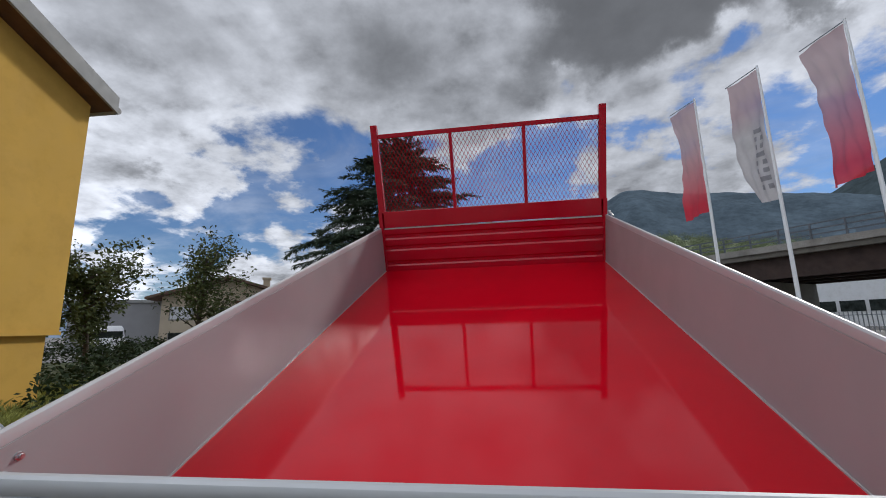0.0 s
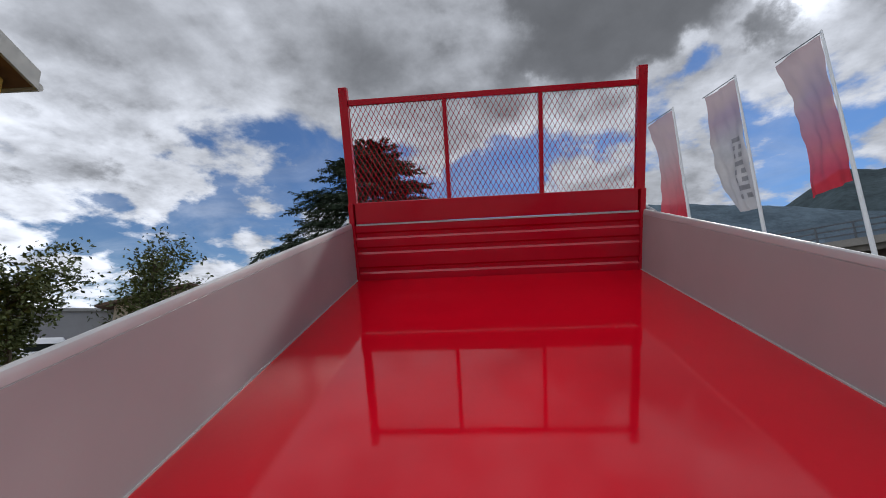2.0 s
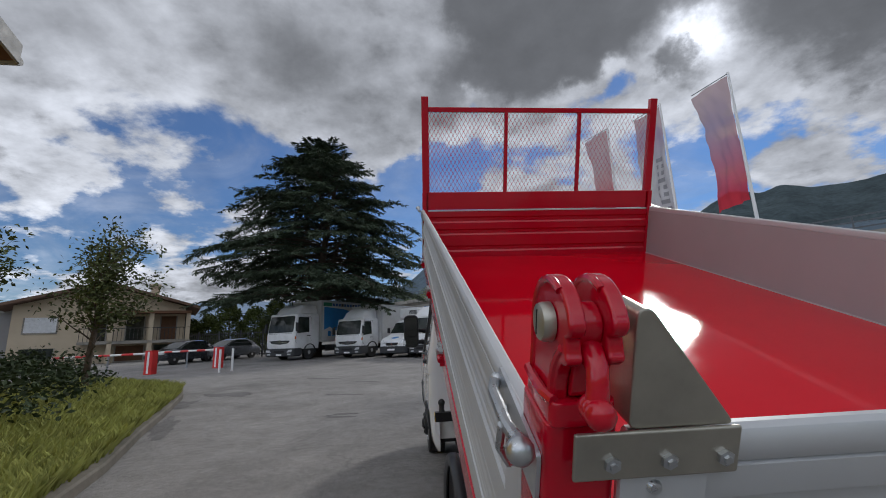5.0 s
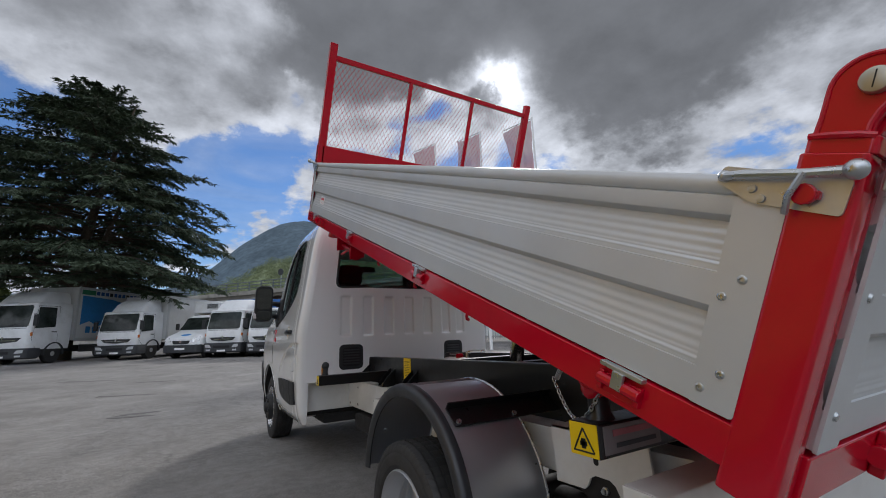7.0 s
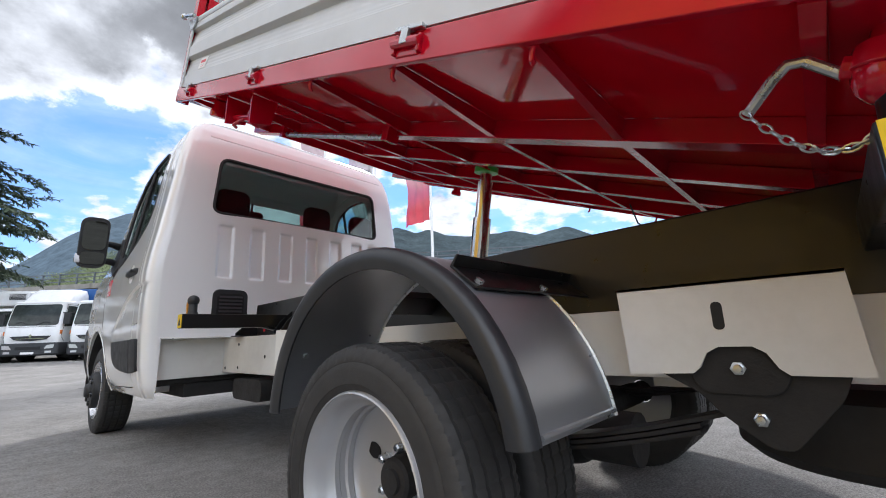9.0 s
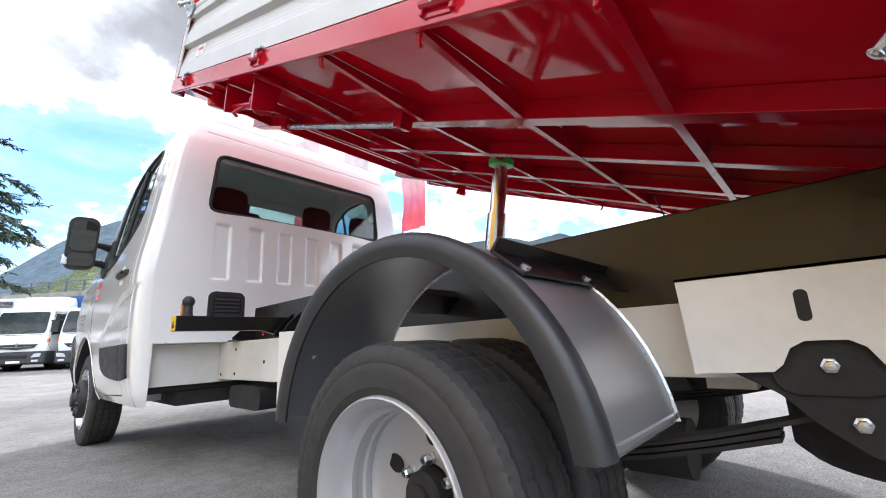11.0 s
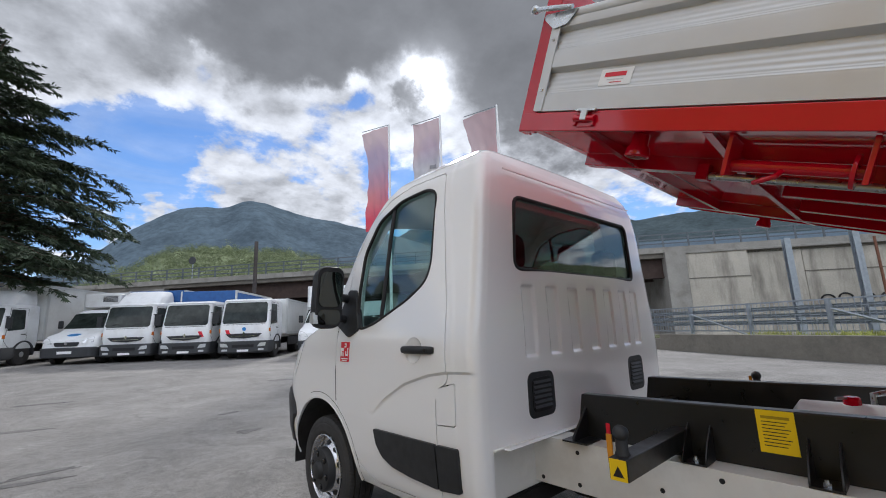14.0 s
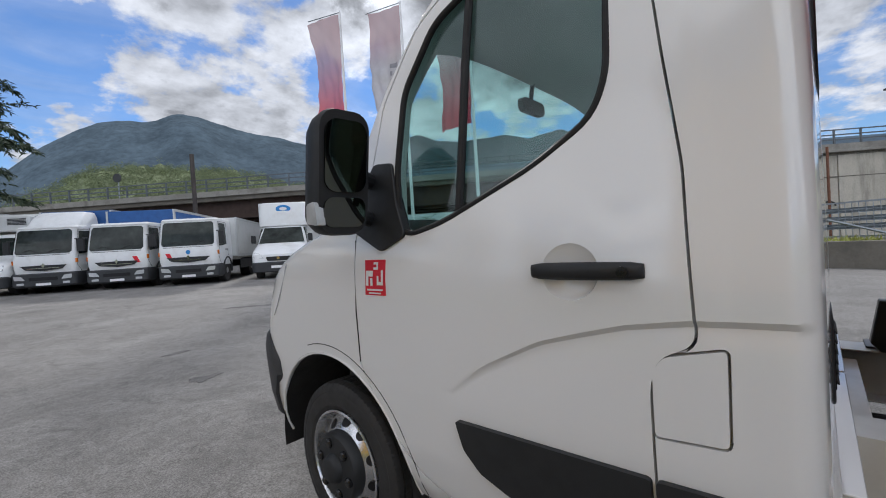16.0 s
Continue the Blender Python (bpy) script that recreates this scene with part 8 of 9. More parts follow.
cedar((-7.7, 29.8), 15.6, "broad dark cedar standing behind the parked trucks")


def conifer_row(spots, seed):
    rnd = random.Random(seed)
    for x, y, h, r in spots:
        t = thing("conifer", "dense green conifer behind the fence", "tree", "conifers behind the fence", at=(x, y, ground_z(x, y)))
        local(t, "trunk", tube(bmesh.new(), [(0, 0, 0), (0, 0, h * 0.8)], [0.12, 0.03], 8), BARK)
        centres = []
        for _ in range(190):
            q = rnd.random()
            a = rnd.random() * 6.283
            rr = r * (1 - q) ** 0.6 * (0.75 + 0.4 * rnd.random())
            centres.append((rr * math.cos(a), rr * math.sin(a), h * (0.06 + 0.92 * q), 0.42))
        verts, faces = leaf_cloud(centres, seed + int(x * 7), 0.12, 30, 1.0)
        crown = new("crown", raw_mesh("crown", verts, faces, CONIFER))
        crown.parent = t


conifer_row([(-20.5, 42, 3.6, 1.7), (-18.4, 41.5, 4.6, 1.9), (-16.2, 42, 4.4, 1.8), (-13.9, 41, 4.9, 1.9), (-12.0, 40.5, 4.2, 1.8), (-22.5, 43, 3.2, 1.5)], 50)

# ---- yellow house ----
def oblique(origin, along, m_z=0.0):
    """A frame with x along a wall, y away from the yard behind it, z up."""
    e = Vector((*along, 0)).normalized()
    back = Vector((e.y, -e.x, 0)) * -1
    m = Matrix.Identity(4)
    for i in range(3):
        m[i][0], m[i][1], m[i][2], m[i][3] = e[i], back[i], (0, 0, 1)[i], (*origin, m_z)[i]
    return m


H = oblique((-7.42, 5.42), (0.05, -1.0))
if (H.to_3x3() @ Vector((0, 1, 0))).x > 0:
    H = H @ Matrix.Diagonal((1, -1, 1, 1))
house = thing("yellow_house", "ochre-yellow rendered house with a wide brown eave", "house", at=(-7.42, 5.42, 0))


def hpart(name, bm, mat, label="", bevel=0.0, frame_m=None, parent=None):
    bmesh.ops.transform(bm, matrix=H if frame_m is None else frame_m, verts=bm.verts)
    return part(name, bm, mat, parent or house, label, bevel)


RISE = 0.378
hpart("wall", prism(bmesh.new(), [(0, 1.60), (6, 1.60), (6, 5.80), (3, 5.80 + 3 * RISE), (0, 5.80)], "y", 0.0, 9.0), OCHRE, "ochre rendered gable wall")
hpart("plinth", box(bmesh.new(), 0.12, 5.9, 0.10, 8.9, -0.1, 1.60), OCHRE, "lower wall, set back")
hpart("string_course", box(bmesh.new(), -0.02, 6.02, -0.02, 9.02, 1.57, 1.63), OCHRE)
for s in (-1, 1):
    def slope(x, dz):
        return (3 + s * (3 - x), 5.80 + x * RISE + dz)
    hpart("soffit", prism(bmesh.new(), [slope(-0.15, 0.01), slope(3.0, 0.01), slope(3.0, 0.07), slope(-0.15, 0.07)], "y", -0.33, 9.6), SOFFIT, "brown boarded soffit")
    hpart("roof", prism(bmesh.new(), [slope(-0.18, 0.07), slope(3.0, 0.07), slope(3.0, 0.28), slope(-0.18, 0.28)], "y", -0.33, 9.6), ROOF, "tiled roof slope")
    hpart("fascia", prism(bmesh.new(), [slope(-0.20, 0.0), slope(3.0, 0.0), slope(3.0, 0.33), slope(-0.20, 0.33)], "y", -0.38, -0.33), FASCIA, "grey sheet-metal fascia", 0.01)
    hpart("gutter", tube(bmesh.new(), [(3 + s * 3.26, -0.32, 5.82), (3 + s * 3.26, 9.5, 5.82)], 0.07, 10), FASCIA)

# ---- beige houses behind the barrier ----
B = Matrix.Translation((-24.0, 33.0, ground_z(-24, 33))) @ Matrix.Rotation(radians(28), 4, "Z")
villa = thing("beige_house", "beige house with brown eaves and balconies", "house", at=(-24.0, 33.0, ground_z(-24, 33)))


def vpart(name, bm, mat, label="", bevel=0.0, parent=None):
    return hpart(name, bm, mat, label, bevel, B, parent or villa)


vpart("wall", box(bmesh.new(), -5.0, 5.2, 0, 8, 0, 4.2), BEIGE, "beige rendered walls")
vpart("upper_wall", prism(bmesh.new(), [(-5.0, 4.2), (5.2, 4.2), (0.1, 5.7)], "y", 0.05, 7.9), BEIGE)
vpart("roof", prism(bmesh.new(), [(-6.0, 3.95), (0.1, 5.75), (6.2, 3.95), (6.2, 4.15), (0.1, 5.98), (-6.0, 4.15)], "y", -0.9, 8.5), ROOF, "low brown roof")
vpart("chimney", box(box(bmesh.new(), 2.6, 3.2, 3.0, 3.6, 4.8, 6.1), 2.5, 3.3, 2.9, 3.7, 6.1, 6.3), BEIGE)
vpart("balcony_slab", box(bmesh.new(), -1.2, 5.6, -1.3, 0, 1.35, 1.55), CONCRETE)
vpart("porch_roof", box(bmesh.new(), 0.4, 5.6, -1.5, 0, 3.55, 3.75), SOFFIT)
for x in (0.6, 3.0, 5.4):
    vpart("column", box(bmesh.new(), x - 0.15, x + 0.15, -1.3, -1.0, 0, 3.55), BEIGE)
for k in range(28):
    x = -1.15 + 0.24 * k
    vpart("baluster", box(bmesh.new(), x, x + 0.03, -1.28, -1.25, 1.55, 2.45), BUMPER)
vpart("handrail", box(bmesh.new(), -1.2, 5.6, -1.30, -1.23, 2.45, 2.50), BUMPER)
for x0, x1, z0, z1, mat in ((-4.3, -2.6, 2.3, 3.35, SHUTTER), (-4.3, -2.6, 0.4, 1.2, DARKGLASS), (-0.6, 0.2, 1.6, 3.3, DARKGLASS), (1.4, 2.5, 1.6, 3.4, DARKGLASS), (3.6, 4.6, 1.6, 3.4, SOFFIT), (0.9, 2.6, 0.1, 1.2, SOFFIT), (3.3, 4.9, 0.1, 1.2, DARKGLASS)):
    w = vpart("window", box(bmesh.new(), x0, x1, -0.03, 0.1, z0, z1), mat, "shuttered window" if mat is SHUTTER else "")
    vpart("window_frame", box(box(box(bmesh.new(), x0 - 0.08, x1 + 0.08, -0.06, 0.05, z0 - 0.10, z0), x0 - 0.08, x0, -0.06, 0.05, z0, z1), x1, x1 + 0.08, -0.06, 0.05, z0, z1), CONCRETE)
for x in (5.5,):
    vpart("side_window", box(bmesh.new(), 5.15, 5.24, 2.0, 3.2, 2.2, 3.4), SHUTTER)
vpart("gutter_pipe", tube(bmesh.new(), [(5.25, -0.05, 3.9), (5.25, -0.05, 0)], 0.05, 8), BUMPER)

grey = thing("grey_building", "plain grey building beyond the hedge", "building", at=(-31, 31, ground_z(-31, 31)))
G2 = Matrix.Translation((-31.5, 32.0, ground_z(-31, 31))) @ Matrix.Rotation(radians(35), 4, "Z")
hpart("wall", box(bmesh.new(), -5, 5, 0, 8, 0, 3.9), GREYWALL, frame_m=G2, parent=grey)
hpart("roof_edge", box(bmesh.new(), -5.2, 5.2, -0.2, 8.2, 3.9, 4.15), FASCIA, frame_m=G2, parent=grey)

# green railing in front of the conifers
fence = thing("green_fence", "dark green metal fence with posts behind the yard", "fence", at=(-15, 36, ground_z(-15, 36)))
fa, fb = Vector((-24.5, 38.5, 0)), Vector((-10.5, 32.5, 0))
n = 70
for k in range(n + 1):
    p = fa.lerp(fb, k / n)
    z = ground_z(p.x, p.y)
    if k % 10 == 0:
        part("post", box(bmesh.new(), p.x - 0.05, p.x + 0.05, p.y - 0.05, p.y + 0.05, z, z + 2.05), BUMPER, fence)
    else:
        part("bar", box(bmesh.new(), p.x - 0.018, p.x + 0.018, p.y - 0.018, p.y + 0.018, z + 0.12, z + 1.95), BUMPER, fence)
for h in (0.2, 1.8):
    part("rail", tube(bmesh.new(), [(fa.x, fa.y, ground_z(fa.x, fa.y) + h), (fb.x, fb.y, ground_z(fb.x, fb.y) + h)], 0.03, 6), BUMPER, fence)
single("gate_pillar", box(bmesh.new(), -10.6, -10.2, 32.2, 32.6, ground_z(-10, 32), ground_z(-10, 32) + 2.6), CONCRETE, "concrete gate pillar at the end of the fence", "pillar", 0.02)

# ---- low wall, railing and guard rail on the far side of the yard ----
E2 = Vector((0.43, 0.90, 0)).normalized()
W = Matrix.Identity(4)
for i in range(3):
    W[i][0], W[i][1], W[i][3] = E2[i], (E2.y, -E2.x, 0)[i], (13.0, 5.0, 0)[i]


def wpart(name, bm, mat, parent, label="", bevel=0.0):
    bmesh.ops.transform(bm, matrix=W, verts=bm.verts)
    return part(name, bm, mat, parent, label, bevel)


wall_bm = bmesh.new()
box(wall_bm, -40, 4.4, 0.0, 0.32, -0.1, 0.66)
box(wall_bm, 4.4, 7.6, 0.05, 0.30, -0.1, 0.50)
box(wall_bm, 7.9, 30, 0.15, 0.40, -0.1, 0.40)
bmesh.ops.transform(wall_bm, matrix=W, verts=wall_bm.verts)
debris = thing("concrete_rubble", "broken pale concrete slabs lying where the low wall ends", "rubble", at=tuple(W @ Vector((6.6, -0.3, 0))))
rnd = random.Random(41)
for k in range(7):
    u, w, l, h = 4.9 + 0.62 * k, -0.10 - 0.5 * rnd.random(), 0.5 + 0.6 * rnd.random(), 0.07 + 0.10 * rnd.random()
    slab = box(bmesh.new(), -l / 2, l / 2, -0.2, 0.2, 0.0, h)
    bmesh.ops.transform(slab, matrix=W @ pose(u, w, 0.0, rx=0, ry=0, rz=-30 + 60 * rnd.random()), verts=slab.verts)
    part("slab", slab, CONCRETE, debris, bevel=0.012)
single("low_wall", wall_bm, CONCRETE_DARK, "low stained concrete wall along the yard", "wall", 0.012, kind="structure")
bm = bmesh.new()
box(bm, -40, 34, 0.30, 2.4, -0.1, 0.52)
bmesh.ops.transform(bm, matrix=W, verts=bm.verts)
single("verge", bm, SOIL, "grassy verge behind the low wall", "ground", kind="structure")


def verge_area(rnd):
    while True:
        u = -13 + 15.0 * rnd.random()
        # thick on the nearer stretch, thinning out in tufts towards the broken end
        if noise.noise((u * 0.9, 3.1, 0.0)) + 0.35 > 0.09 * max(0.0, u + 6) * rnd.random() * 1.6:
            p = W @ Vector((u, 0.36 + 1.1 * rnd.random(), 0.5))
            return p.x, p.y, p.z


blades(5000, verge_area, 0.20, 12, "verge_grass", "bright grass along the top of the low wall", GRASS, width=0.012)
railing = thing("steel_railing", "galvanised railing with a guard rail behind the wall", "railing", at=tuple(W @ Vector((0, 1.6, 0.5))))
for k in range(17):
    x = -12.6 + 2.42 * k
    wpart("post", box(bmesh.new(), x - 0.05, x + 0.05, 1.55, 1.65, 0.50, 1.66), GALV, railing)
for z in (0.70, 1.62):
    wpart("rail", box(bmesh.new(), -14, 27, 1.585, 1.615, z, z + 0.045), GALV, railing)
for z in (0.92, 1.13, 1.36):
    bm = prism(bmesh.new(), [(1.72, z), (1.76, z + 0.03), (1.72, z + 0.07), (1.76, z + 0.11), (1.72, z + 0.14), (1.735, z + 0.14), (1.78, z + 0.11), (1.735, z + 0.07), (1.78, z + 0.03), (1.735, z)], "x", -14, 27)
    wpart("guard_rail", bm, GALV, railing, "ribbed steel guard rail")
for k in range(9):
    x = -12.5 + 4.84 * k
    wpart("brace", tube(bmesh.new(), [(x, 1.5, 0.60), (x + 2.2, 1.5, 1.36)], 0.035, 6), GALV, railing)
bm = bmesh.new()
for k in range(280):
    x = -13.9 + 0.145 * k
    box(bm, x, x + 0.016, 1.592, 1.608, 0.72, 1.62)
mesh_ob = wpart("wire_mesh", bm, GALV, railing)
tagged(mesh_ob, kind="stuff")

# ---- road viaduct and its retaining wall ----
D = Vector((0.597, -0.802, 0)).normalized()
V = Matrix.Identity(4)
for i in range(3):
    V[i][0], V[i][1], V[i][3] = D[i], (-D.y, D.x, 0)[i], (13.0, 29.5, 0)[i]
viaduct = thing("viaduct", "concrete road viaduct with a steel parapet", "bridge", at=(13.0, 29.5, 0))


def bridge(name, bm, mat, label="", bevel=0.0, parent=None):
    bmesh.ops.transform(bm, matrix=V, verts=bm.verts)
    return part(name, bm, mat, parent or viaduct, label, bevel)


RUST = material("rusty_brown_girder", (0.055, 0.035, 0.028), 0.8, vary=0.25, scale=2, bump=0.1, bump_scale=20)
bridge("deck", box(bmesh.new(), -70, 60, 0.0, 9.0, 5.05, 5.55), CONCRETE_DARK, "concrete deck edge")
bridge("deck_lip", box(bmesh.new(), -70, 60, -0.12, 0.25, 5.35, 5.72), CONCRETE, "pale edge beam")
for y in (0.5, 3.0, 5.5, 8.0):
    bridge("girder", box(box(bmesh.new(), -16, 21.4, y - 0.10, y + 0.10, 3.85, 5.05), -16, 21.4, y - 0.25, y + 0.25, 3.80, 3.88), RUST, "rusty steel girder")
for x in (-7.0, 2.9):
    bridge("pier", box(bmesh.new(), x - 0.5, x + 0.5, 0.8, 8.2, 0, 3.8), CONCRETE, "concrete pier", 0.05)
bridge("abutment", box(bmesh.new(), -17.5, -16, -0.1, 9.0, 0, 5.05), CONCRETE, "concrete abutment")
bridge("abutment", box(bmesh.new(), 21.4, 22.6, -0.35, 9.0, 0, 5.35), CONCRETE, "concrete abutment")
for x0, x1, y0 in ((-70, -17.5, 0.05), (22.6, 26.1, -0.20), (26.1, 29.1, 0.0), (29.1, 33.6, 0.03), (33.6, 39.8, 0.0), (39.8, 46.0, 0.0), (46.0, 60.0, 0.0)):
    bridge("wall_panel", box(bmesh.new(), x0 + 0.02, x1 - 0.02, y0, 1.0, 0, 5.20), CONCRETE_PALE if x0 > 20 else CONCRETE, "stained cast concrete retaining wall", 0.02)
bridge("wall_ledge", box(bmesh.new(), 22.0, 26.1, -0.235, 0.1, 3.60, 3.66), CONCRETE_DARK)
bridge("wall_joint", box(bmesh.new(), 29.1, 46, -0.012, 0.1, 3.72, 3.78), CONCRETE_DARK)
bridge("wall_coping", box(bmesh.new(), 22.6, 60, -0.28, 0.3, 5.20, 5.34), CONCRETE, bevel=0.02)
bridge("noise_screen", box(bmesh.new(), 8, 60, 1.2, 1.3, 5.5, 6.35), material("blue_grey_screen", (0.16, 0.22, 0.28), 0.5, vary=0.08), "blue-grey screen beside the road")
for k in range(88):
    x = -70 + 1.5 * k
    bridge("parapet_post", box(bmesh.new(), x - 0.04, x + 0.04, 0.02, 0.12, 5.7, 6.62), PARAPET)
for z in (5.95, 6.25, 6.55):
    bridge("parapet_rail", box(bmesh.new(), -70, 60, 0.04, 0.10, z, z + 0.07), PARAPET)
for x, h in ((27.75, 5.6), (31.2, 6.9), (37.5, 7.6)):
    bm = box(box(box(bmesh.new(), x - 0.16, x + 0.16, -1.3, -1.27, 0, h), x - 0.16, x + 0.16, -1.0, -0.97, 0, h), x - 0.015, x + 0.015, -1.3, -0.98, 0, h)
    bmesh.ops.transform(bm, matrix=V, verts=bm.verts)
    single("steel_column", bm, GALV, "grey steel H-section column in front of the wall", "column", group="columns by the wall")
bm = tube(bmesh.new(), [(32.1, -1.2, 0), (32.1, -1.2, 5.4)], 0.07, 8)
bmesh.ops.transform(bm, matrix=V, verts=bm.verts)
single("rusty_pole", bm, material("rusted_steel", (0.17, 0.075, 0.045), 0.8, vary=0.25, scale=8), "thin rusty red pole by the wall", "pole")
for k, (x, z) in enumerate(((30.0, 2.0), (30.8, 2.05), (31.8, 2.0), (32.7, 2.0))):
    loop = [(x + 0.35 * math.cos(a) + 0.1 * k, -0.02, z + 0.28 * abs(math.sin(a))) for a in (math.pi * j / 10 for j in range(11))]
    bm = tube(bmesh.new(), loop, 0.05, 5)
    bridge("graffiti_stroke", bm, INK)

# grey pole before the viaduct, and a road sign disc
single("steel_pole", tube(bmesh.new(), [(5.9, 28.3, ground_z(5.9, 28.3)), (5.9, 28.3, 6.75)], 0.11, 14), material("weathered_brown_steel", (0.075, 0.062, 0.055), 0.7, vary=0.2, scale=3, bump=0.05), "dark brown weathered steel pole behind the trucks", "pole")
sign = thing("road_sign", "small round road sign on the viaduct", "sign", at=tuple(V @ Vector((-14, 0.5, 5.55))))
bm = bmesh.new()
tube(bm, [(-14, 0.5, 5.55), (-14, 0.5, 7.2)], 0.04, 8)
bridge("post", bm, GALV, parent=sign)
bridge("disc", lathe(bmesh.new(), [(0.40, 0.32), (0.44, 0.32)], (-14, 0, 7.3), "y", 20), BUMPER, parent=sign)

# street lamps over the retaining wall
for x in (41.5, 52.0):
    lamp = thing("street_lamp", "tall road lamp with an angled head", "lamp", "lamps along the road", at=tuple(V @ Vector((x, 5, 5.5))))
    bm = tube(bmesh.new(), [(x, 5, 5.5), (x, 5, 9.6), (x - 0.5, 4.6, 10.0)], [0.08, 0.06, 0.04], 8)
    bridge("pole", bm, GALV, parent=lamp)
    bridge("lamp_head", box(bmesh.new(), x - 1.0, x - 0.4, 4.5, 4.75, 9.95, 10.08), BUMPER, parent=lamp, bevel=0.02)

# white works building seen under the viaduct, with small trees
works = thing("works_building", "white flat-roofed works building with a window band", "building", at=tuple(V @ Vector((8, 26, 0))))
bm = box(bmesh.new(), -14, 32, 24, 34, 0, 6.0)
bridge("wall", bm, BOX_WHITE, parent=works)
for k in range(22):
    x = -13.4 + 2.1 * k
    bridge("window", box(bmesh.new(), x, x + 1.8, 23.94, 24.02, 2.0, 3.0), DARKGLASS, parent=works)
bridge("roof_edge", box(bmesh.new(), -14.2, 32.2, 23.8, 34, 6.0, 6.3), FASCIA, parent=works)
rnd = random.Random(4)
for k, x in enumerate((6.0, 10.5, 14.2, 17.6)):
    p = V @ Vector((x, 19 + rnd.random(), 0))
    t = thing("young_tree", "young green tree before the works building", "tree", "young trees by the works", at=tuple(p))
    local(t, "trunk", tube(bmesh.new(), [(0, 0, 0), (0, 0, 2.6)], [0.06, 0.03], 6), BARK)
    verts, faces = leaf_cloud([(rnd.gauss(0, 0.5), rnd.gauss(0, 0.5), 2.5 + rnd.gauss(0, 0.7), 0.5) for _ in range(34)], 60 + k, 0.12, 34, 1.1)
    crown = new("crown", raw_mesh("crown", verts, faces, CONIFER))
    crown.parent = t
bm = bmesh.new()
for k in range(150):
    x = -16 + 0.25 * k
    box(bm, x, x + 0.05, 12.0, 12.05, 0.0, 1.9)
box(bm, -16, 21.5, 12.0, 12.04, 1.6, 1.66)
bmesh.ops.transform(bm, matrix=V, verts=bm.verts)
single("pale_fence", bm, GALV, "pale metal fence under the viaduct", "fence", kind="stuff")

# ---- hills and mountains ----
def eased(b, ridge, ease):
    """The ridge's height at a bearing: straight runs with rounded corners."""
    az, el = [r[0] for r in ridge], [r[1] for r in ridge]
    return sum(w * float(np.interp(b + ease * k, az, el)) for k, w in ((-2, 0.12), (-1, 0.22), (0, 0.32), (1, 0.22), (2, 0.12)))


def hills(name, label, ridge, near, far, mat, rough, seed, steps=320, rows=64, base=0.0, lumps=0.0, spurs=0.0, ease=0.4):
    """Land that climbs from a near edge to a ridge; ridge: bearing and height angle in degrees."""
    bm = bmesh.new()
    az = [r[0] for r in ridge]
    out = []
    for j in range(rows):
        q = j / (rows - 1)
        row = []
        for i in range(steps):
            b = az[0] + (az[-1] - az[0]) * i / (steps - 1)
            h = math.tan(radians(eased(b, ridge, ease))) * far
            d = near + (far - near) * q
            x, y = -1.5 + d * math.sin(radians(b)), 1.0 + d * math.cos(radians(b))
            s = seed * 17.3
            fold = noise.fractal((x / far * 5 + s, y / far * 5, 0.3), 0.9, 2.1, 2)
            z = h * (q ** 0.85) * (1 + 0.16 * fold * (1 - q * 0.85)) + h * rough * noise.fractal((x / far * 22 + s, y / far * 22, 2.0), 0.8, 2.1, 3) * (0.2 + 0.8 * q)
            # spurs and gullies that run down from the ridge
            spur = noise.noise((b * 0.11 + q * 1.3 + s, q * 0.7, 4.0)) + 0.30 * noise.noise((b * 0.26 - q * 1.6 + s, q * 1.4, 9.0))
            z += h * spurs * spur * 4 * q * (1 - q)
            if lumps:
                z += lumps * abs(noise.noise((x * 0.12, y * 0.12, s))) * q
            row.append((x, y, base + max(z, -2.0)))
        out.append(row)
    back = [(x * 1.25, y * 1.25, -20) for x, y, _ in out[-1]]
    loft(bm, out + [back], closed=False, caps=False)
    ob = single(name, bm, mat, label, "mountain", smooth=89, kind="structure")
    return ob


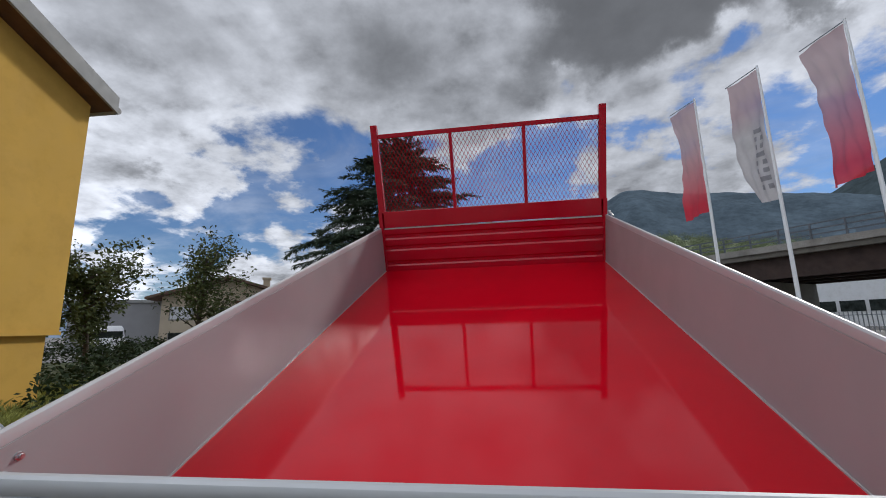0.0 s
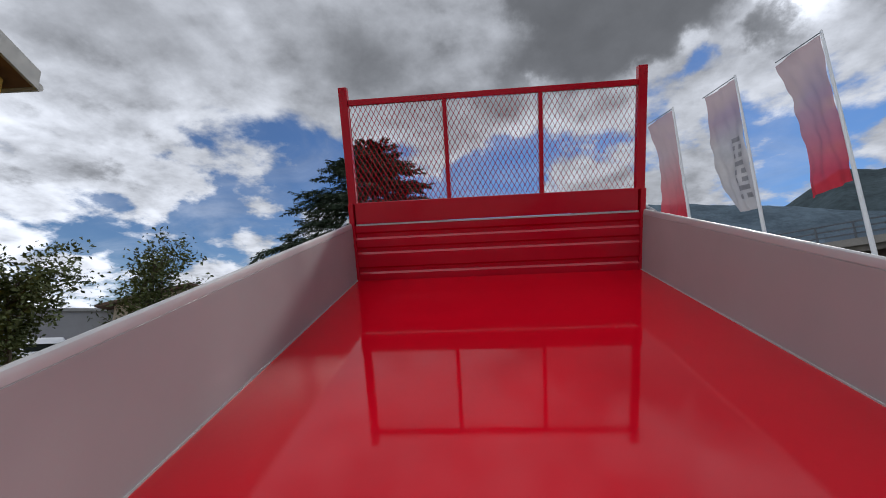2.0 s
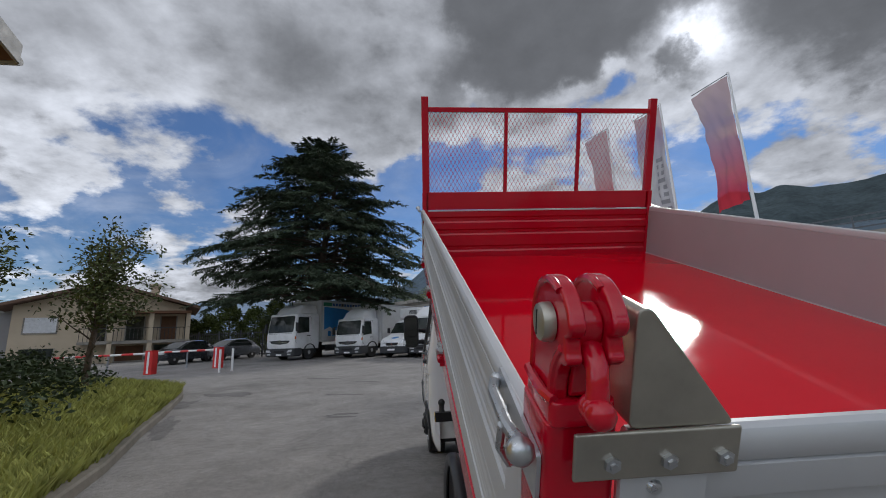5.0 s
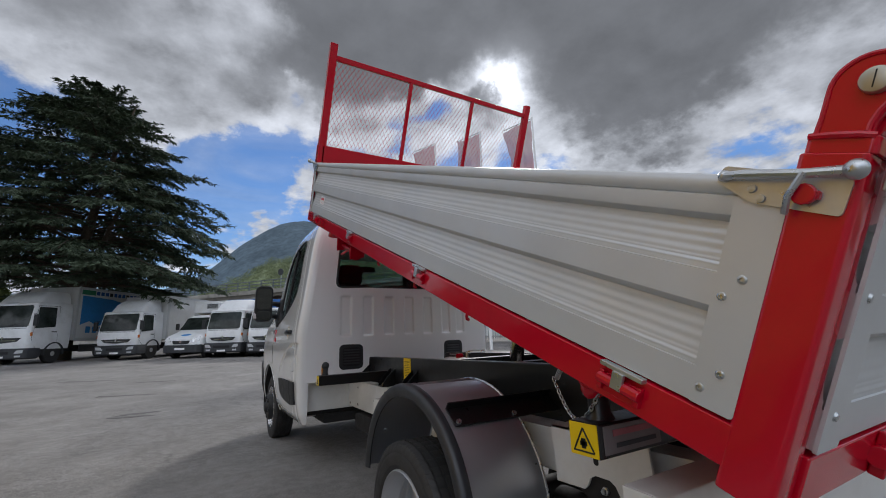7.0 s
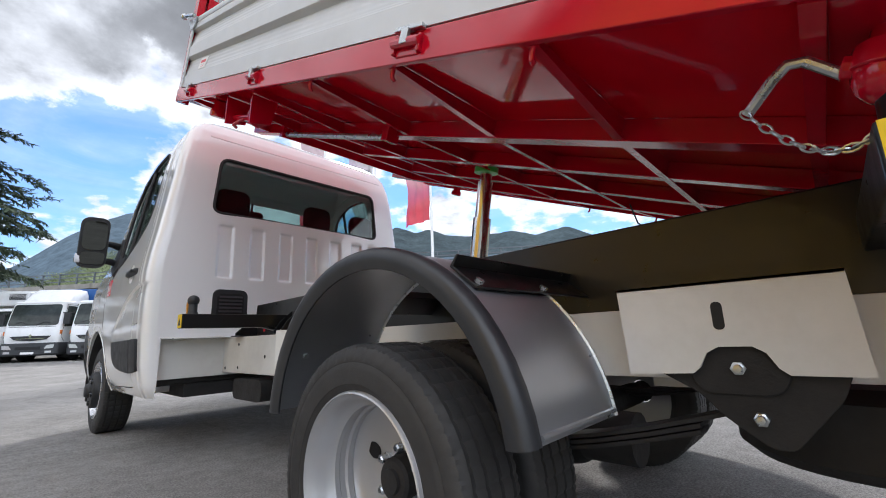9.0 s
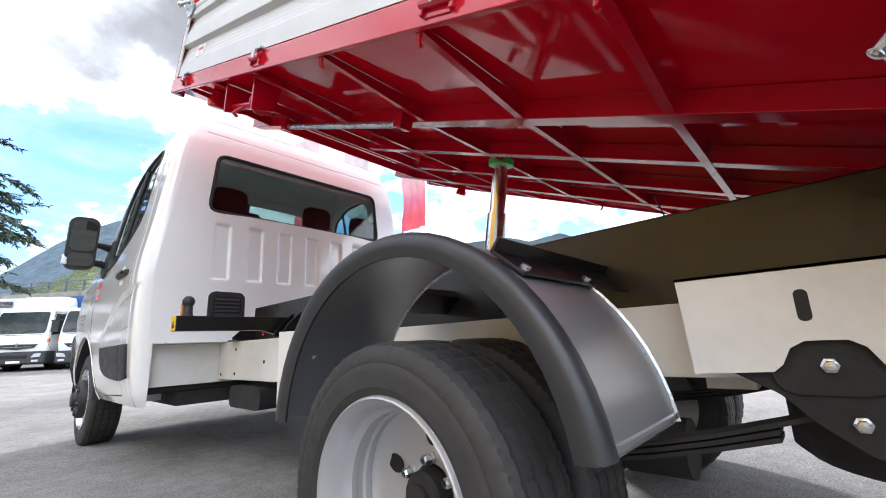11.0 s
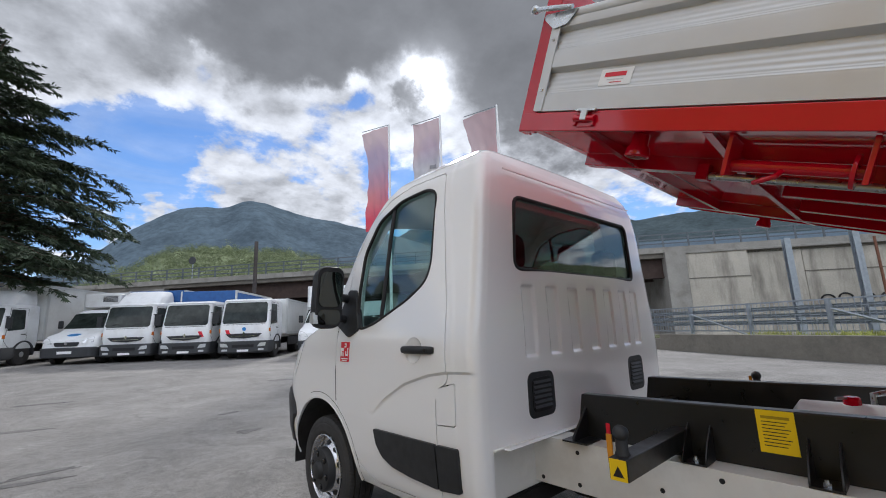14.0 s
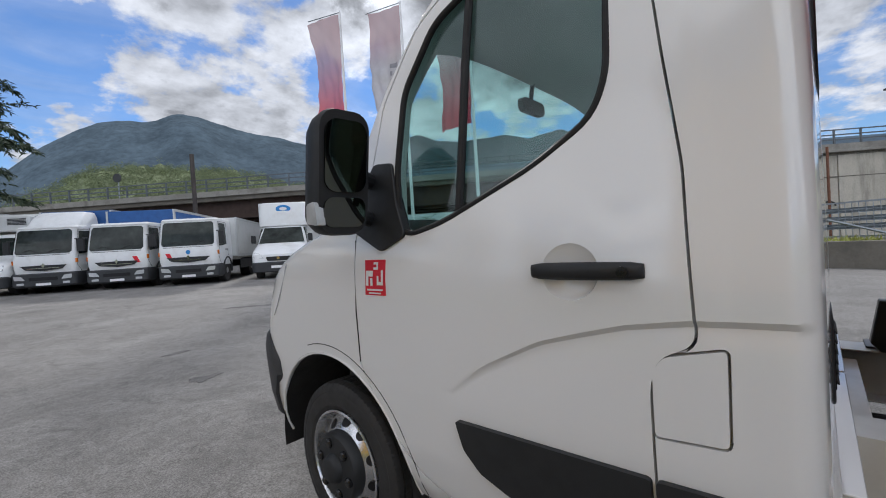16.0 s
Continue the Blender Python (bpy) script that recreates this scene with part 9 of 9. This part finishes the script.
# the blue-grey of these ridges is haze painted into their materials
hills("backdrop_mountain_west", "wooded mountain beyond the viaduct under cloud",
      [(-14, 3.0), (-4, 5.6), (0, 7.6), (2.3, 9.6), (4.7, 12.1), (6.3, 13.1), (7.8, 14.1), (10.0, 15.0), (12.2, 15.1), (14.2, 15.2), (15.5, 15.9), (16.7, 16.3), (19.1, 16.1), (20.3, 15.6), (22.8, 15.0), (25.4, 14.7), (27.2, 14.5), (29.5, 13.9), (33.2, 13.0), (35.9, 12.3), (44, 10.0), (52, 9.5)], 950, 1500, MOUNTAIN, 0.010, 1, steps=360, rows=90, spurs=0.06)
hills("backdrop_mountain_south", "distant mountains to the side, haze painted into their colour",
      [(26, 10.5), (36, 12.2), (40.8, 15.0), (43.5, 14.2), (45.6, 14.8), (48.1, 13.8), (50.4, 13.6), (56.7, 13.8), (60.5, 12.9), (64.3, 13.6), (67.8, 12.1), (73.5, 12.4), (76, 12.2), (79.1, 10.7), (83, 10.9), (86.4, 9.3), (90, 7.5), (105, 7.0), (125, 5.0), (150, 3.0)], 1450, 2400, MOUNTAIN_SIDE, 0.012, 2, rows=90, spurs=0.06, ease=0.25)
hills("backdrop_far_ridge", "low mountains far beyond the houses, coloured blue for haze", [(-80, 2.5), (-60, 4.0), (-45, 3.2), (-32, 4.0), (-22, 5.4), (-12, 5.0), (0, 6.0), (10, 5.5)], 900, 3000, MOUNTAIN_FAR, 0.05, 3)
hills("backdrop_green_hill", "bright green wooded hill behind the viaduct", [(-6, 2.5), (0, 4.4), (4.6, 6.4), (6.4, 7.8), (8.3, 8.8), (11, 9.4), (15.7, 9.8), (20.5, 9.9), (24.3, 9.2), (28.2, 8.0), (34, 7.0), (42, 6.2)], 90, 330, FOREST, 0.04, 4, lumps=9.0, steps=320, rows=40)

hills("backdrop_hill_behind", "dark wooded hills behind the yard entrance", [(105, 5.0), (125, 8.0), (140, 11.0), (155, 10.0), (170, 12.0), (190, 9.5), (205, 11.0), (225, 8.0), (245, 6.5), (270, 5.0), (285, 3.0)], 200, 900, FOREST, 0.05, 6, steps=160, rows=24)

# tree crowns on the green hill
rnd = random.Random(91)
hill = bpy.data.objects["backdrop_green_hill"]
spots = [v.co.copy() for v in hill.data.vertices if v.co.z > 8]
centres = []
for _ in range(1500):
    p = spots[int(rnd.random() * len(spots))]
    centres.append((p.x + rnd.gauss(0, 2), p.y + rnd.gauss(0, 2), p.z + 1.0 + 2.0 * rnd.random(), 3.4))
verts, faces = leaf_cloud(centres, 92, 0.30, 110, 1.0, 0.7)
tagged(new("hill_trees", raw_mesh("hill_trees", verts, faces, FOREST)), "dense broad-leaved wood covering the green hill", "trees", kind="stuff")
